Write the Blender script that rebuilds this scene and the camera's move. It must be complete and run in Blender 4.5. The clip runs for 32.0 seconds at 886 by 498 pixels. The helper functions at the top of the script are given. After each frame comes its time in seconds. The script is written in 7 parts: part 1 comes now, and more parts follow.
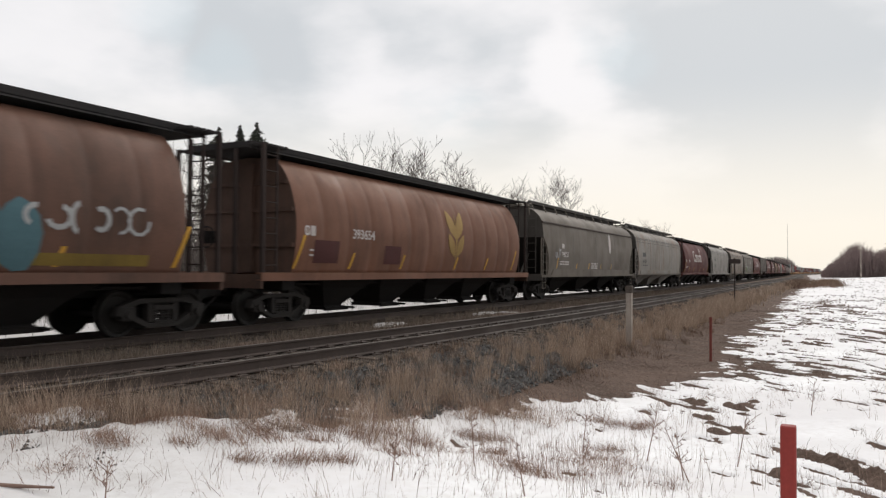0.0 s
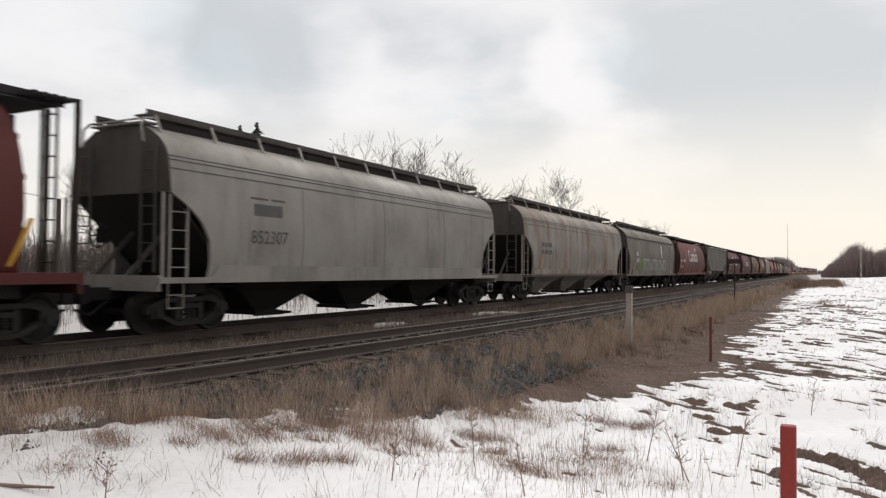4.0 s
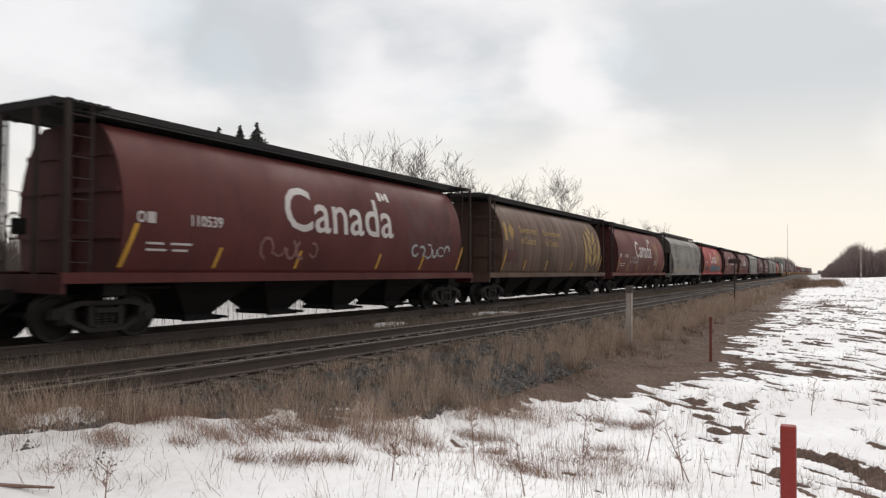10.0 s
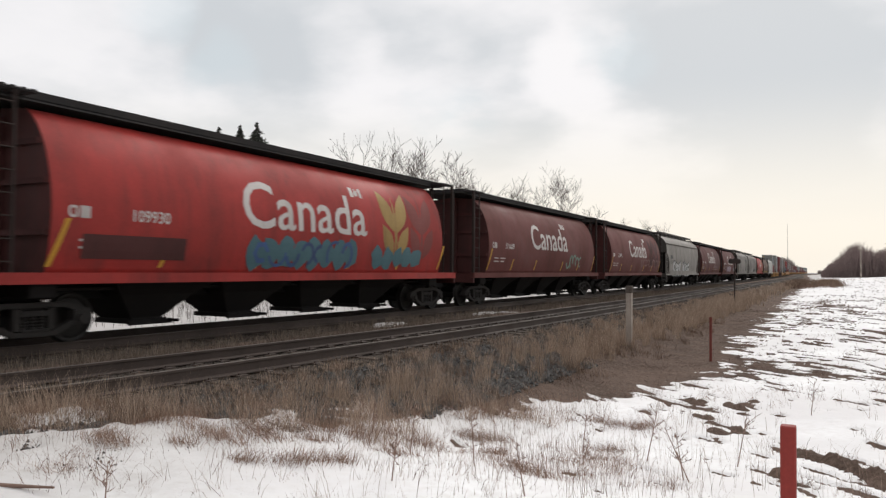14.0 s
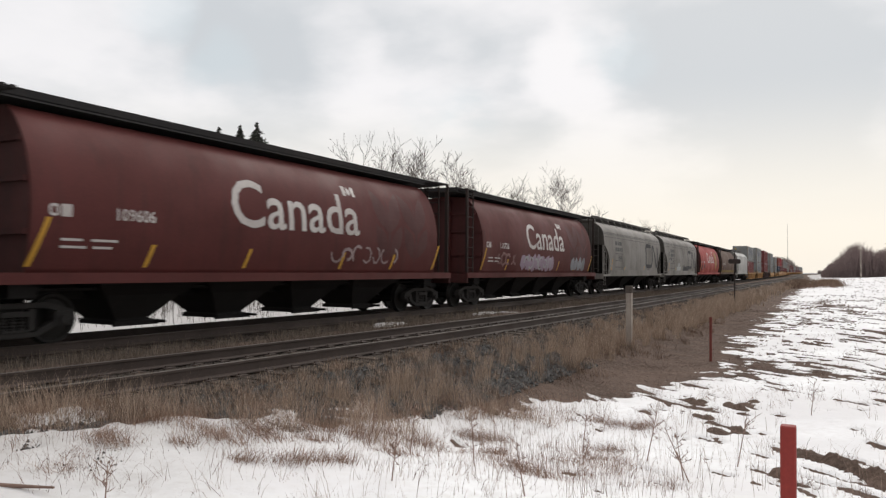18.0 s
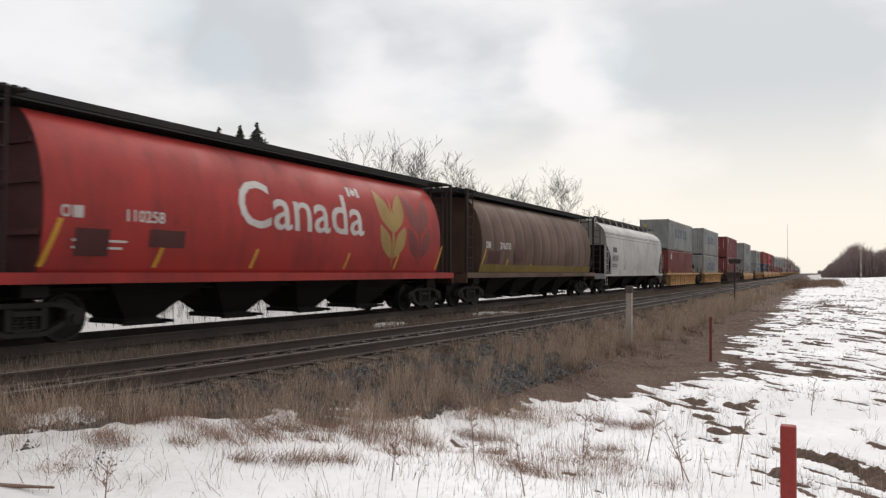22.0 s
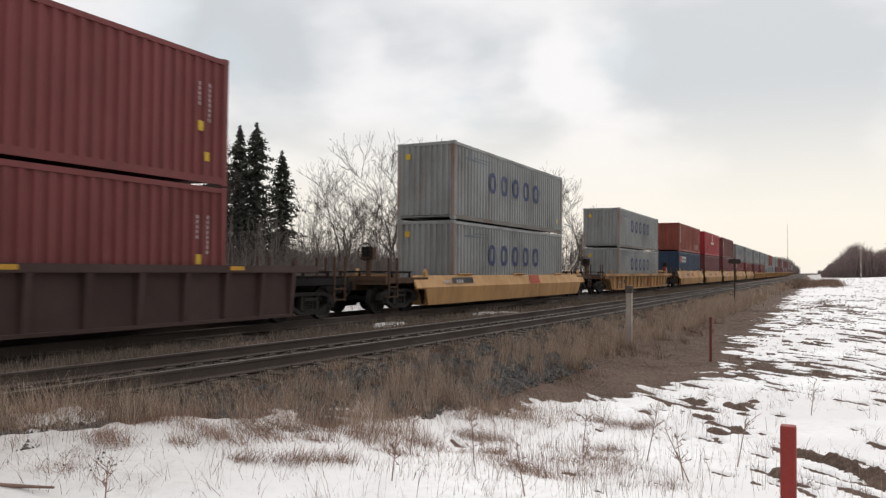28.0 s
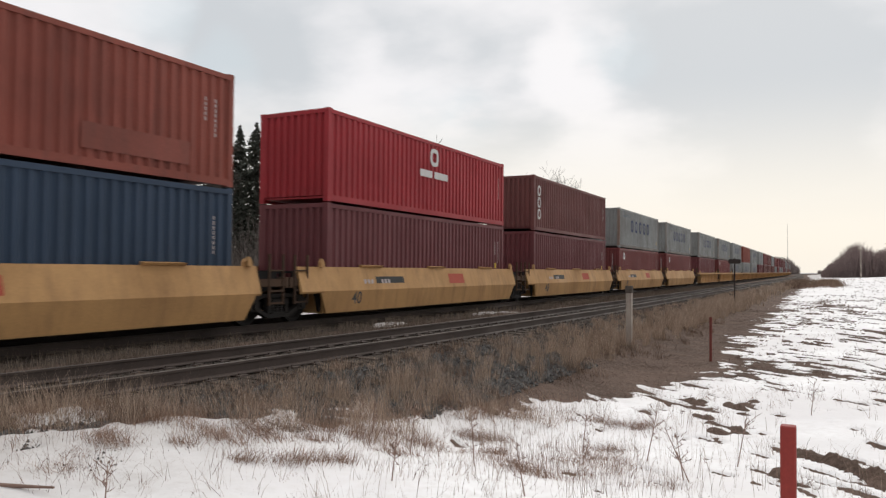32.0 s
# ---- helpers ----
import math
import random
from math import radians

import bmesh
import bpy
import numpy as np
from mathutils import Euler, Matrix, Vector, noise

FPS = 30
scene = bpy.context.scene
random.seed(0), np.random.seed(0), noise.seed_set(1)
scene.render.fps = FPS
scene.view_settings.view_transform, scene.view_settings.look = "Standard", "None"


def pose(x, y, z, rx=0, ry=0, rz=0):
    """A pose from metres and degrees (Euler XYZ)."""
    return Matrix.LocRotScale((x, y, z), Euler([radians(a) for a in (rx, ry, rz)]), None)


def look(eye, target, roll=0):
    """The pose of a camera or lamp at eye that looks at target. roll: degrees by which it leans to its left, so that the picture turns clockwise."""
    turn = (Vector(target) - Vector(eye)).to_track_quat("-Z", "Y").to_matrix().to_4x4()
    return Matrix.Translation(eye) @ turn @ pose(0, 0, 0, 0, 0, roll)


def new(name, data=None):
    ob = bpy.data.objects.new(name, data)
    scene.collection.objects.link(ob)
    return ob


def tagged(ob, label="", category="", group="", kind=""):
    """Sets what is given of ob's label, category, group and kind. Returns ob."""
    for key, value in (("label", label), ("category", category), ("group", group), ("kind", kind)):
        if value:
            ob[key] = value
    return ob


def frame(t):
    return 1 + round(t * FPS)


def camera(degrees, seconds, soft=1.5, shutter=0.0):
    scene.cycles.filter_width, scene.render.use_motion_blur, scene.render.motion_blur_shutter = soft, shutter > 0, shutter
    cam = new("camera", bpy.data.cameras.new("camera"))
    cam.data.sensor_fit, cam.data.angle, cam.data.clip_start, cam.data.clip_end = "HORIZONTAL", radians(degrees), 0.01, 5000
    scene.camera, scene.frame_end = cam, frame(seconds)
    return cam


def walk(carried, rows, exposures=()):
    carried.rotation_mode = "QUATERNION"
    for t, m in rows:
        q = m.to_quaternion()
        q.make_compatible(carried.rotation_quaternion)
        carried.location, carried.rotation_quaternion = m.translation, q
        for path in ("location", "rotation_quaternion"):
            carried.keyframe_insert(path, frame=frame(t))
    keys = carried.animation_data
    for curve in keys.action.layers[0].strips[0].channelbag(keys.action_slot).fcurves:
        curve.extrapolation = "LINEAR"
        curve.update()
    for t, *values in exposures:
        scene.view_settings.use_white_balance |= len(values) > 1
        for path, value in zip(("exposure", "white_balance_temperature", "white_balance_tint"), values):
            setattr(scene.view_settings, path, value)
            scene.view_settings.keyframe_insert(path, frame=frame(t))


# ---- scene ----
# Axes: y runs along the railway, away from the eye; x to the right of it; z = 0 is the top of the rails.
EYE = (0.0, 0.0, 1.42)
YAW, PITCH, ROLL = 28.0, 1.56, 0.505
aim = (-math.sin(radians(YAW)) * math.cos(radians(PITCH)), math.cos(radians(YAW)) * math.cos(radians(PITCH)), EYE[2] + math.sin(radians(PITCH)))
cam = camera(62.03, 32.0, soft=1.3, shutter=0.16)
walk(cam, [(0.0, look(EYE, aim, ROLL)), (32.0, look(EYE, aim, ROLL))], exposures=[(0.0, 0.0), (32.0, 0.0)])

BEND = 0.97e-4          # the railway bends gently to the left: one over its radius
FAR_TRACK, NEAR_TRACK = -13.46, -8.98
NEAR_RISE = 0.04


def bend_x(y):
    """The track bends left, then back to the right far away."""
    back, past = np.maximum(np.minimum(y, 800.0) - 430.0, 0.0), np.maximum(y - 800.0, 0.0)
    near = np.minimum(y, 430.0)
    return -0.5 * BEND * near * near - BEND * 430.0 * (np.maximum(y - 430.0, 0.0)) + 0.5 * 1.9e-4 * back * back + 1.9e-4 * 370.0 * past


def drift(y):
    """The near track draws away from the far one, then runs beside it."""
    y = np.clip(y, -12.0, 30.0)
    return 0.0664 * y - 0.0011 * y * y


def bend_slope(y):
    return BEND * min(y, 430.0) - 1.9e-4 * max(min(y, 800.0) - 430.0, 0.0)


def travelled(t):
    """Metres that the slowing train has rolled since the start."""
    return 19.4 * t - 0.037 * t * t


# ---- sky and sun ----
SUN_TURN, SUN_HEIGHT = radians(-4), radians(40)      # clockwise from +y
world = bpy.data.worlds.new("sky")
scene.world = world
world.use_nodes = True
wn, wl = world.node_tree.nodes, world.node_tree.links
wn.clear()


sky = wn.new("ShaderNodeTexSky")
sky.sky_type = "NISHITA"
sky.sun_disc = False
sky.sun_elevation, sky.sun_rotation = SUN_HEIGHT, SUN_TURN
sky.air_density, sky.dust_density = 1.0, 2.0
coord = wn.new("ShaderNodeTexCoord")
sep = wn.new("ShaderNodeSeparateXYZ")
wl.new(coord.outputs["Generated"], sep.inputs[0])


def wmath(op, a, b=None, clamp=False):
    n = wn.new("ShaderNodeMath")
    n.operation, n.use_clamp = op, clamp
    for i, v in enumerate((a, b)):
        if v is None:
            continue
        if isinstance(v, (int, float)):
            n.inputs[i].default_value = v
        else:
            wl.new(v, n.inputs[i])
    return n.outputs[0]


def wmix(fac, a, b):
    n = wn.new("ShaderNodeMix")
    n.data_type = "RGBA"
    for sock, v in ((n.inputs[0], fac), (n.inputs[6], a), (n.inputs[7], b)):
        if isinstance(v, (int, float)):
            sock.default_value = v
        elif isinstance(v, tuple):
            sock.default_value = (*v, 1)
        else:
            wl.new(v, sock)
    return n.outputs[2]


def wramp(v, lo, hi):
    n = wn.new("ShaderNodeMapRange")
    n.interpolation_type = "SMOOTHSTEP"
    n.inputs[1].default_value, n.inputs[2].default_value = lo, hi
    wl.new(v, n.inputs[0])
    return n.outputs[0]


# cloud layer: directions laid on a flat ceiling so that the clouds shrink towards the horizon
up = wmath("ADD", wmath("MAXIMUM", sep.outputs[2], 0.0), 0.22)
flat = wn.new("ShaderNodeCombineXYZ")
wl.new(wmath("DIVIDE", sep.outputs[0], up), flat.inputs[0])
wl.new(wmath("DIVIDE", sep.outputs[1], up), flat.inputs[1])
flat.inputs[2].default_value = 3.7


def wnoise(scale, detail, rough, shift):
    m = wn.new("ShaderNodeMapping")
    m.inputs[1].default_value = shift
    wl.new(flat.outputs[0], m.inputs[0])
    n = wn.new("ShaderNodeTexNoise")
    n.inputs["Scale"].default_value, n.inputs["Detail"].default_value, n.inputs["Roughness"].default_value = scale, detail, rough
    wl.new(m.outputs[0], n.inputs["Vector"])
    return n.outputs["Fac"]


big = wnoise(1.05, 5, 0.5, (2.3, 0.4, 0))
fine = wnoise(2.8, 5, 0.5, (5.1, 1.7, 0))
billow = wmath("ADD", wmath("MULTIPLY", big, 0.55), wmath("MULTIPLY", fine, 0.45))
# ragged edges: the banks are laid out on a direction that the noise shakes a little
rag = wn.new("ShaderNodeTexNoise")
rag.inputs["Scale"].default_value, rag.inputs["Detail"].default_value, rag.inputs["Roughness"].default_value = 7.0, 5, 0.5
wl.new(coord.outputs["Generated"], rag.inputs["Vector"])
shaken = wn.new("ShaderNodeVectorMath")
shaken.operation = "MULTIPLY_ADD"
wl.new(rag.outputs["Color"], shaken.inputs[0])
shaken.inputs[1].default_value = (0.10, 0.10, 0.10)
offset = wn.new("ShaderNodeVectorMath")
offset.operation = "SUBTRACT"
wl.new(coord.outputs["Generated"], offset.inputs[0])
offset.inputs[1].default_value = (0.05, 0.05, 0.05)
wl.new(offset.outputs[0], shaken.inputs[2])
unit = wn.new("ShaderNodeVectorMath")
unit.operation = "NORMALIZE"
wl.new(shaken.outputs[0], unit.inputs[0])


def banks(total, rows):
    """Adds broad cloud banks: (turn left of the track, height, radius, all in degrees; weight)."""
    for turn, height, radius, weight in rows:
        d = wn.new("ShaderNodeVectorMath")
        d.operation = "DOT_PRODUCT"
        wl.new(unit.outputs[0], d.inputs[0])
        d.inputs[1].default_value = (-math.sin(radians(turn)) * math.cos(radians(height)), math.cos(radians(turn)) * math.cos(radians(height)), math.sin(radians(height)))
        total = wmath("ADD", total, wmath("MULTIPLY", wramp(d.outputs["Value"], math.cos(radians(radius)), math.cos(radians(radius * 0.15))), weight))
    return total


billow = banks(billow, ((5.2, 11.7, 10.1, 0.17), (11.1, 18.0, 8.3, 0.09), (-0.5, 9.7, 8.3, 0.07), (23.0, 11.0, 4.8, 0.08), (41.3, 15.9, 7.5, 0.09), (31.9, 19.6, 6.1, 0.06), (22.8, 17.8, 4.8, 0.07), (48.2, 14.7, 3.5, 0.05), (18.0, 15.0, 4.2, -0.17), (21.7, 14.5, 3.9, -0.07), (54.6, 15.5, 9.6, -0.17), (35.8, 17.2, 3.9, -0.07), (14.0, 7.2, 7.5, -0.13), (30.1, 14.1, 6.6, -0.04), (47.4, 11.8, 3.9, -0.06), (34.4, 11.9, 5.3, -0.04)))
shade = wramp(billow, 0.36, 0.66)
cloud = wmix(shade, (0.945, 0.925, 0.93), (0.635, 0.66, 0.682))
gap = wmath("MULTIPLY", banks(0.0, ((25.8, 12.0, 3.1, 0.30), (44.8, 14.4, 3.3, 0.28), (49.6, 18.2, 3.1, 0.30), (16.1, 17.0, 2.6, 0.19), (14.2, 14.7, 2.6, 0.25), (29.2, 12.7, 2.6, 0.17))), wramp(fine, 0.36, 0.60), True)
scaled = wn.new("ShaderNodeVectorMath")
scaled.operation = "SCALE"
wl.new(sky.outputs[0], scaled.inputs[0])
scaled.inputs["Scale"].default_value = 0.11
tint = wmix(gap, cloud, (0.67, 0.79, 0.84))
# brighter, warmer veil low down on the side of the sun
toward = wmath("ADD", wmath("MULTIPLY", sep.outputs[0], math.sin(SUN_TURN)), wmath("MULTIPLY", sep.outputs[1], math.cos(SUN_TURN)))
low = wramp(sep.outputs[2], 0.25, 0.03)
warm = wmath("MULTIPLY", wmath("MULTIPLY", low, wramp(toward, 0.2, 0.95)), 0.95)
tint = wmix(wmath("MULTIPLY", low, 0.55), tint, (0.90, 0.885, 0.868))
tint = wmix(warm, tint, (0.985, 0.922, 0.82))
# overcast deck: away from the sun the horizon is much duller than the zenith
away = wmath("ADD", wmath("MULTIPLY", wmath("MAXIMUM", sep.outputs[2], 0.0), 0.97), 0.26)
near_sun = wramp(toward, -0.35, 0.55)
level = wmath("ADD", wmath("MULTIPLY", near_sun, wmath("SUBTRACT", 1.0, away)), away)
lift_up = wmath("ADD", wmath("MULTIPLY", wramp(sep.outputs[2], 0.40, 0.95), 0.25), 1.0)
dim = wn.new("ShaderNodeVectorMath")
dim.operation = "SCALE"
wl.new(tint, dim.inputs[0])
wl.new(wmath("MULTIPLY", level, lift_up), dim.inputs["Scale"])
mixed = wmix(0.06, dim.outputs[0], scaled.outputs[0])
back = wn.new("ShaderNodeBackground")
wl.new(mixed, back.inputs[0])
back.inputs[1].default_value = 1.0
wout = wn.new("ShaderNodeOutputWorld")
wl.new(back.outputs[0], wout.inputs[0])

sun_data = bpy.data.lights.new("sun", "SUN")
sun_data.energy, sun_data.angle, sun_data.color = 1.25, radians(30), (1.0, 0.95, 0.88)
sun = new("sun", sun_data)
sun.matrix_world = look((0, 0, 0), (-math.sin(SUN_TURN) * math.cos(SUN_HEIGHT), -math.cos(SUN_TURN) * math.cos(SUN_HEIGHT), -math.sin(SUN_HEIGHT)))
sun.location = (60, 80, 60)

# ---- materials ----


def nodes_of(mat):
    mat.use_nodes = True
    return mat.node_tree.nodes, mat.node_tree.links, mat.node_tree.nodes["Principled BSDF"]


def mat_noise(nt, links, vec, scale, detail=4, rough=0.55):
    n = nt.new("ShaderNodeTexNoise")
    n.inputs["Scale"].default_value, n.inputs["Detail"].default_value, n.inputs["Roughness"].default_value = scale, detail, rough
    links.new(vec, n.inputs["Vector"])
    return n.outputs["Fac"]


def mat_range(nt, links, v, lo, hi, a=0.0, b=1.0):
    n = nt.new("ShaderNodeMapRange")
    for i, x in enumerate((lo, hi, a, b)):
        n.inputs[i + 1].default_value = x
    links.new(v, n.inputs[0])
    return n.outputs[0]


def mat_mix(nt, links, fac, a, b, kind="MIX"):
    n = nt.new("ShaderNodeMix")
    n.data_type, n.blend_type = "RGBA", kind
    for sock, v in ((n.inputs[0], fac), (n.inputs[6], a), (n.inputs[7], b)):
        if isinstance(v, (int, float)):
            sock.default_value = v
        elif isinstance(v, tuple):
            sock.default_value = (*v, 1)
        else:
            links.new(v, sock)
    return n.outputs[2]


def mat_bump(nt, links, bsdf, height, strength, distance):
    b = nt.new("ShaderNodeBump")
    b.inputs["Strength"].default_value, b.inputs["Distance"].default_value = strength, distance
    links.new(height, b.inputs["Height"])
    links.new(b.outputs[0], bsdf.inputs["Normal"])


def mat_vec(nt, links, stretch=(1, 1, 1), kind="Object"):
    """Object coordinates, shifted by the object's own random number."""
    tc = nt.new("ShaderNodeTexCoord")
    info = nt.new("ShaderNodeObjectInfo")
    mul = nt.new("ShaderNodeVectorMath")
    mul.operation = "MULTIPLY_ADD"
    links.new(tc.outputs[kind], mul.inputs[0])
    mul.inputs[1].default_value = stretch
    comb = nt.new("ShaderNodeCombineXYZ")
    m = nt.new("ShaderNodeMath")
    m.operation = "MULTIPLY"
    m.inputs[1].default_value = 37.0
    links.new(info.outputs["Random"], m.inputs[0])
    for i in range(3):
        links.new(m.outputs[0], comb.inputs[i])
    links.new(comb.outputs[0], mul.inputs[2])
    return mul.outputs[0], info.outputs["Random"]


MATS = {}


def paint(name, color, dirt=(0.06, 0.05, 0.045), amount=0.5, rough=0.55, streak=0.5, rust=0.0, metal=0.0, gloss=0.3):
    """Weathered paint on sheet steel: blotches, vertical run marks, and rust where asked."""
    if name in MATS:
        return MATS[name]
    mat = bpy.data.materials.new(name)
    nt, links, bsdf = nodes_of(mat)
    vec, rnd = mat_vec(nt, links)
    tall, _ = mat_vec(nt, links, (1.0, 1.0, 0.09))
    blotch = mat_noise(nt, links, vec, 0.55, 5, 0.6)
    runs = mat_noise(nt, links, tall, 3.2, 5, 0.6)
    grain = mat_noise(nt, links, vec, 26.0, 3, 0.6)
    soil = nt.new("ShaderNodeMath")
    soil.operation, soil.use_clamp = "ADD", True
    links.new(mat_range(nt, links, blotch, 0.42, 0.74, 0.0, amount), soil.inputs[0])
    links.new(mat_range(nt, links, runs, 0.48, 0.80, 0.0, streak), soil.inputs[1])
    col = mat_mix(nt, links, soil.outputs[0], color, dirt)
    if rust:
        wide, _ = mat_vec(nt, links, (1.0, 1.0, 0.15))
        spots = mat_noise(nt, links, wide, 1.7, 6, 0.66)
        col = mat_mix(nt, links, mat_range(nt, links, spots, 0.60 - 0.13 * rust, 0.74 - 0.09 * rust, 0.0, min(1.0, 0.85 * rust)), col, (0.20, 0.088, 0.046))
    fade = mat_range(nt, links, grain, 0.3, 0.7, 0.90, 1.08)
    comb = nt.new("ShaderNodeCombineColor")
    for i in range(3):
        links.new(fade, comb.inputs[i])
    col = mat_mix(nt, links, 1.0, col, comb.outputs[0], "MULTIPLY")
    links.new(col, bsdf.inputs["Base Color"])
    bsdf.inputs["Metallic"].default_value = metal
    bsdf.inputs["Specular IOR Level"].default_value = gloss
    links.new(mat_range(nt, links, blotch, 0.3, 0.7, rough - 0.08, rough + 0.2), bsdf.inputs["Roughness"])
    mat_bump(nt, links, bsdf, blotch, 0.25, 0.03)
    MATS[name] = mat
    return mat


def ground_mat(name, colors, scales, bump=0.6, dist=0.03, rough=0.95):
    """Loose ground: two noises over three colours."""
    mat = bpy.data.materials.new(name)
    nt, links, bsdf = nodes_of(mat)
    tc = nt.new("ShaderNodeTexCoord")
    vec = tc.outputs["Object"]
    a = mat_noise(nt, links, vec, scales[0], 6, 0.6)
    b = mat_noise(nt, links, vec, scales[1], 4, 0.65)
    col = mat_mix(nt, links, mat_range(nt, links, a, 0.36, 0.64), colors[0], colors[1])
    col = mat_mix(nt, links, mat_range(nt, links, b, 0.46, 0.70), col, colors[2])
    links.new(col, bsdf.inputs["Base Color"])
    bsdf.inputs["Roughness"].default_value = rough
    bsdf.inputs["Specular IOR Level"].default_value = 0.15
    mat_bump(nt, links, bsdf, b, bump, dist)
    MATS[name] = mat
    return mat


def soil_snow(mat, grime):
    """Soot and blown dirt on the snow close to the rails."""
    nt, links = mat.node_tree.nodes, mat.node_tree.links
    bsdf = next(n for n in nt if n.type == "BSDF_PRINCIPLED")
    clean = bsdf.inputs["Base Color"].links[0].from_socket
    tc = nt.new("ShaderNodeTexCoord")
    sp = nt.new("ShaderNodeSeparateXYZ")
    links.new(tc.outputs["Object"], sp.inputs[0])
    blown = mat_noise(nt, links, tc.outputs["Object"], 0.9, 5, 0.6)
    add = nt.new("ShaderNodeMath")
    add.operation = "MULTIPLY_ADD"
    links.new(blown, add.inputs[0])
    add.inputs[1].default_value = -4.0
    links.new(sp.outputs[0], add.inputs[2])
    links.new(mat_mix(nt, links, mat_range(nt, links, add.outputs[0], -5.2, -8.2, 0.0, 0.75), clean, grime), bsdf.inputs["Base Color"])


def varied(name, colors, rough=0.9, island=True, bump=0.0):
    """Pieces that differ one from another: blades, stones, twigs, ties."""
    mat = bpy.data.materials.new(name)
    nt, links, bsdf = nodes_of(mat)
    if island:
        rnd = nt.new("ShaderNodeNewGeometry").outputs["Random Per Island"]
    else:
        rnd = nt.new("ShaderNodeObjectInfo").outputs["Random"]
    ramp = nt.new("ShaderNodeValToRGB")
    el = ramp.color_ramp.elements
    for i, c in enumerate(colors):
        e = el[i] if i < 2 else el.new(0.5)
        e.position, e.color = i / (len(colors) - 1), (*c, 1)
    links.new(rnd, ramp.inputs[0])
    tc = nt.new("ShaderNodeTexCoord")
    grain = mat_noise(nt, links, tc.outputs["Object"], 14.0, 4, 0.6)
    g = mat_range(nt, links, grain, 0.3, 0.7, 0.75, 1.2)
    comb = nt.new("ShaderNodeCombineColor")
    for i in range(3):
        links.new(g, comb.inputs[i])
    links.new(mat_mix(nt, links, 1.0, ramp.outputs[0], comb.outputs[0], "MULTIPLY"), bsdf.inputs["Base Color"])
    bsdf.inputs["Roughness"].default_value = rough
    bsdf.inputs["Specular IOR Level"].default_value = 0.15
    if bump:
        mat_bump(nt, links, bsdf, grain, bump, 0.02)
    MATS[name] = mat
    return mat


snow_mat = ground_mat("old_snow", [(0.76, 0.74, 0.74), (0.91, 0.905, 0.905), (0.77, 0.75, 0.74)], (0.45, 9.0), 0.35, 0.03, 0.75)
soil_snow(snow_mat, (0.40, 0.375, 0.355))
earth_mat = ground_mat("matted_dead_grass", [(0.126, 0.086, 0.067), (0.078, 0.054, 0.042), (0.164, 0.115, 0.091)], (0.8, 14.0), 0.9, 0.05)
ballast_mat = ground_mat("ballast_bed", [(0.072, 0.054, 0.043), (0.045, 0.036, 0.030), (0.105, 0.083, 0.068)], (1.2, 22.0), 1.0, 0.05)
stone_mat = varied("crushed_stone", [(0.035, 0.030, 0.026), (0.115, 0.098, 0.085), (0.062, 0.052, 0.045)], 0.9)
spill_mat = varied("grey_spilled_stone", [(0.050, 0.047, 0.045), (0.165, 0.158, 0.150), (0.095, 0.090, 0.085)], 0.9)
tie_mat = varied("creosoted_wood", [(0.035, 0.026, 0.021), (0.085, 0.064, 0.050), (0.055, 0.042, 0.033)], 0.9, False, 0.6)
grass_mat = varied("dry_grass", [(0.098, 0.065, 0.048), (0.265, 0.18, 0.131), (0.168, 0.113, 0.082)], 0.85)
mat_grass_mat = varied("matted_grass", [(0.083, 0.056, 0.043), (0.166, 0.116, 0.090), (0.117, 0.080, 0.062)], 0.9)
strip_grass_mat = varied("grimy_dry_grass", [(0.085, 0.066, 0.052), (0.27, 0.215, 0.170), (0.165, 0.130, 0.102)], 0.85)
pale_grass_mat = varied("bleached_grass", [(0.18, 0.125, 0.092), (0.56, 0.435, 0.335), (0.37, 0.275, 0.208)], 0.85)
weed_mat = varied("dead_weed_stalks", [(0.125, 0.075, 0.060), (0.29, 0.195, 0.155), (0.19, 0.122, 0.098)], 0.85)
stalk_mat = varied("tan_weed_stalks", [(0.16, 0.105, 0.082), (0.40, 0.295, 0.235), (0.27, 0.19, 0.15)], 0.85)
red_straw_mat = varied("reddish_straw", [(0.15, 0.085, 0.062), (0.36, 0.245, 0.185), (0.23, 0.145, 0.107)], 0.85)
bark_mat = varied("grey_bark", [(0.065, 0.052, 0.044), (0.11, 0.092, 0.080), (0.085, 0.070, 0.060)], 0.95)
twig_mat = varied("bare_twigs", [(0.065, 0.050, 0.044), (0.12, 0.097, 0.086), (0.09, 0.072, 0.063)], 0.95)
needle_mat = varied("spruce_needles", [(0.034, 0.038, 0.031), (0.095, 0.098, 0.080), (0.058, 0.063, 0.052)], 0.9)
rail_side = paint("rusty_rail", (0.080, 0.059, 0.050), (0.045, 0.035, 0.030), 0.6, 0.6, 0.3)
rail_top = paint("worn_rail_head", (0.13, 0.112, 0.100), (0.06, 0.047, 0.041), 0.6, 0.6, 0.1, 0.0, 0.15, 0.25)
iron = paint("grimy_black_iron", (0.020, 0.0185, 0.018), (0.036, 0.031, 0.028), 0.5, 0.75, 0.3, gloss=0.12)
frame_iron = paint("dusty_cast_steel", (0.036, 0.033, 0.031), (0.056, 0.048, 0.042), 0.5, 0.8, 0.3, gloss=0.2)
tread = paint("dirty_wheel_steel", (0.021, 0.019, 0.017), (0.038, 0.033, 0.029), 0.5, 0.6, 0.2, 0.0, 0.0, 0.25)
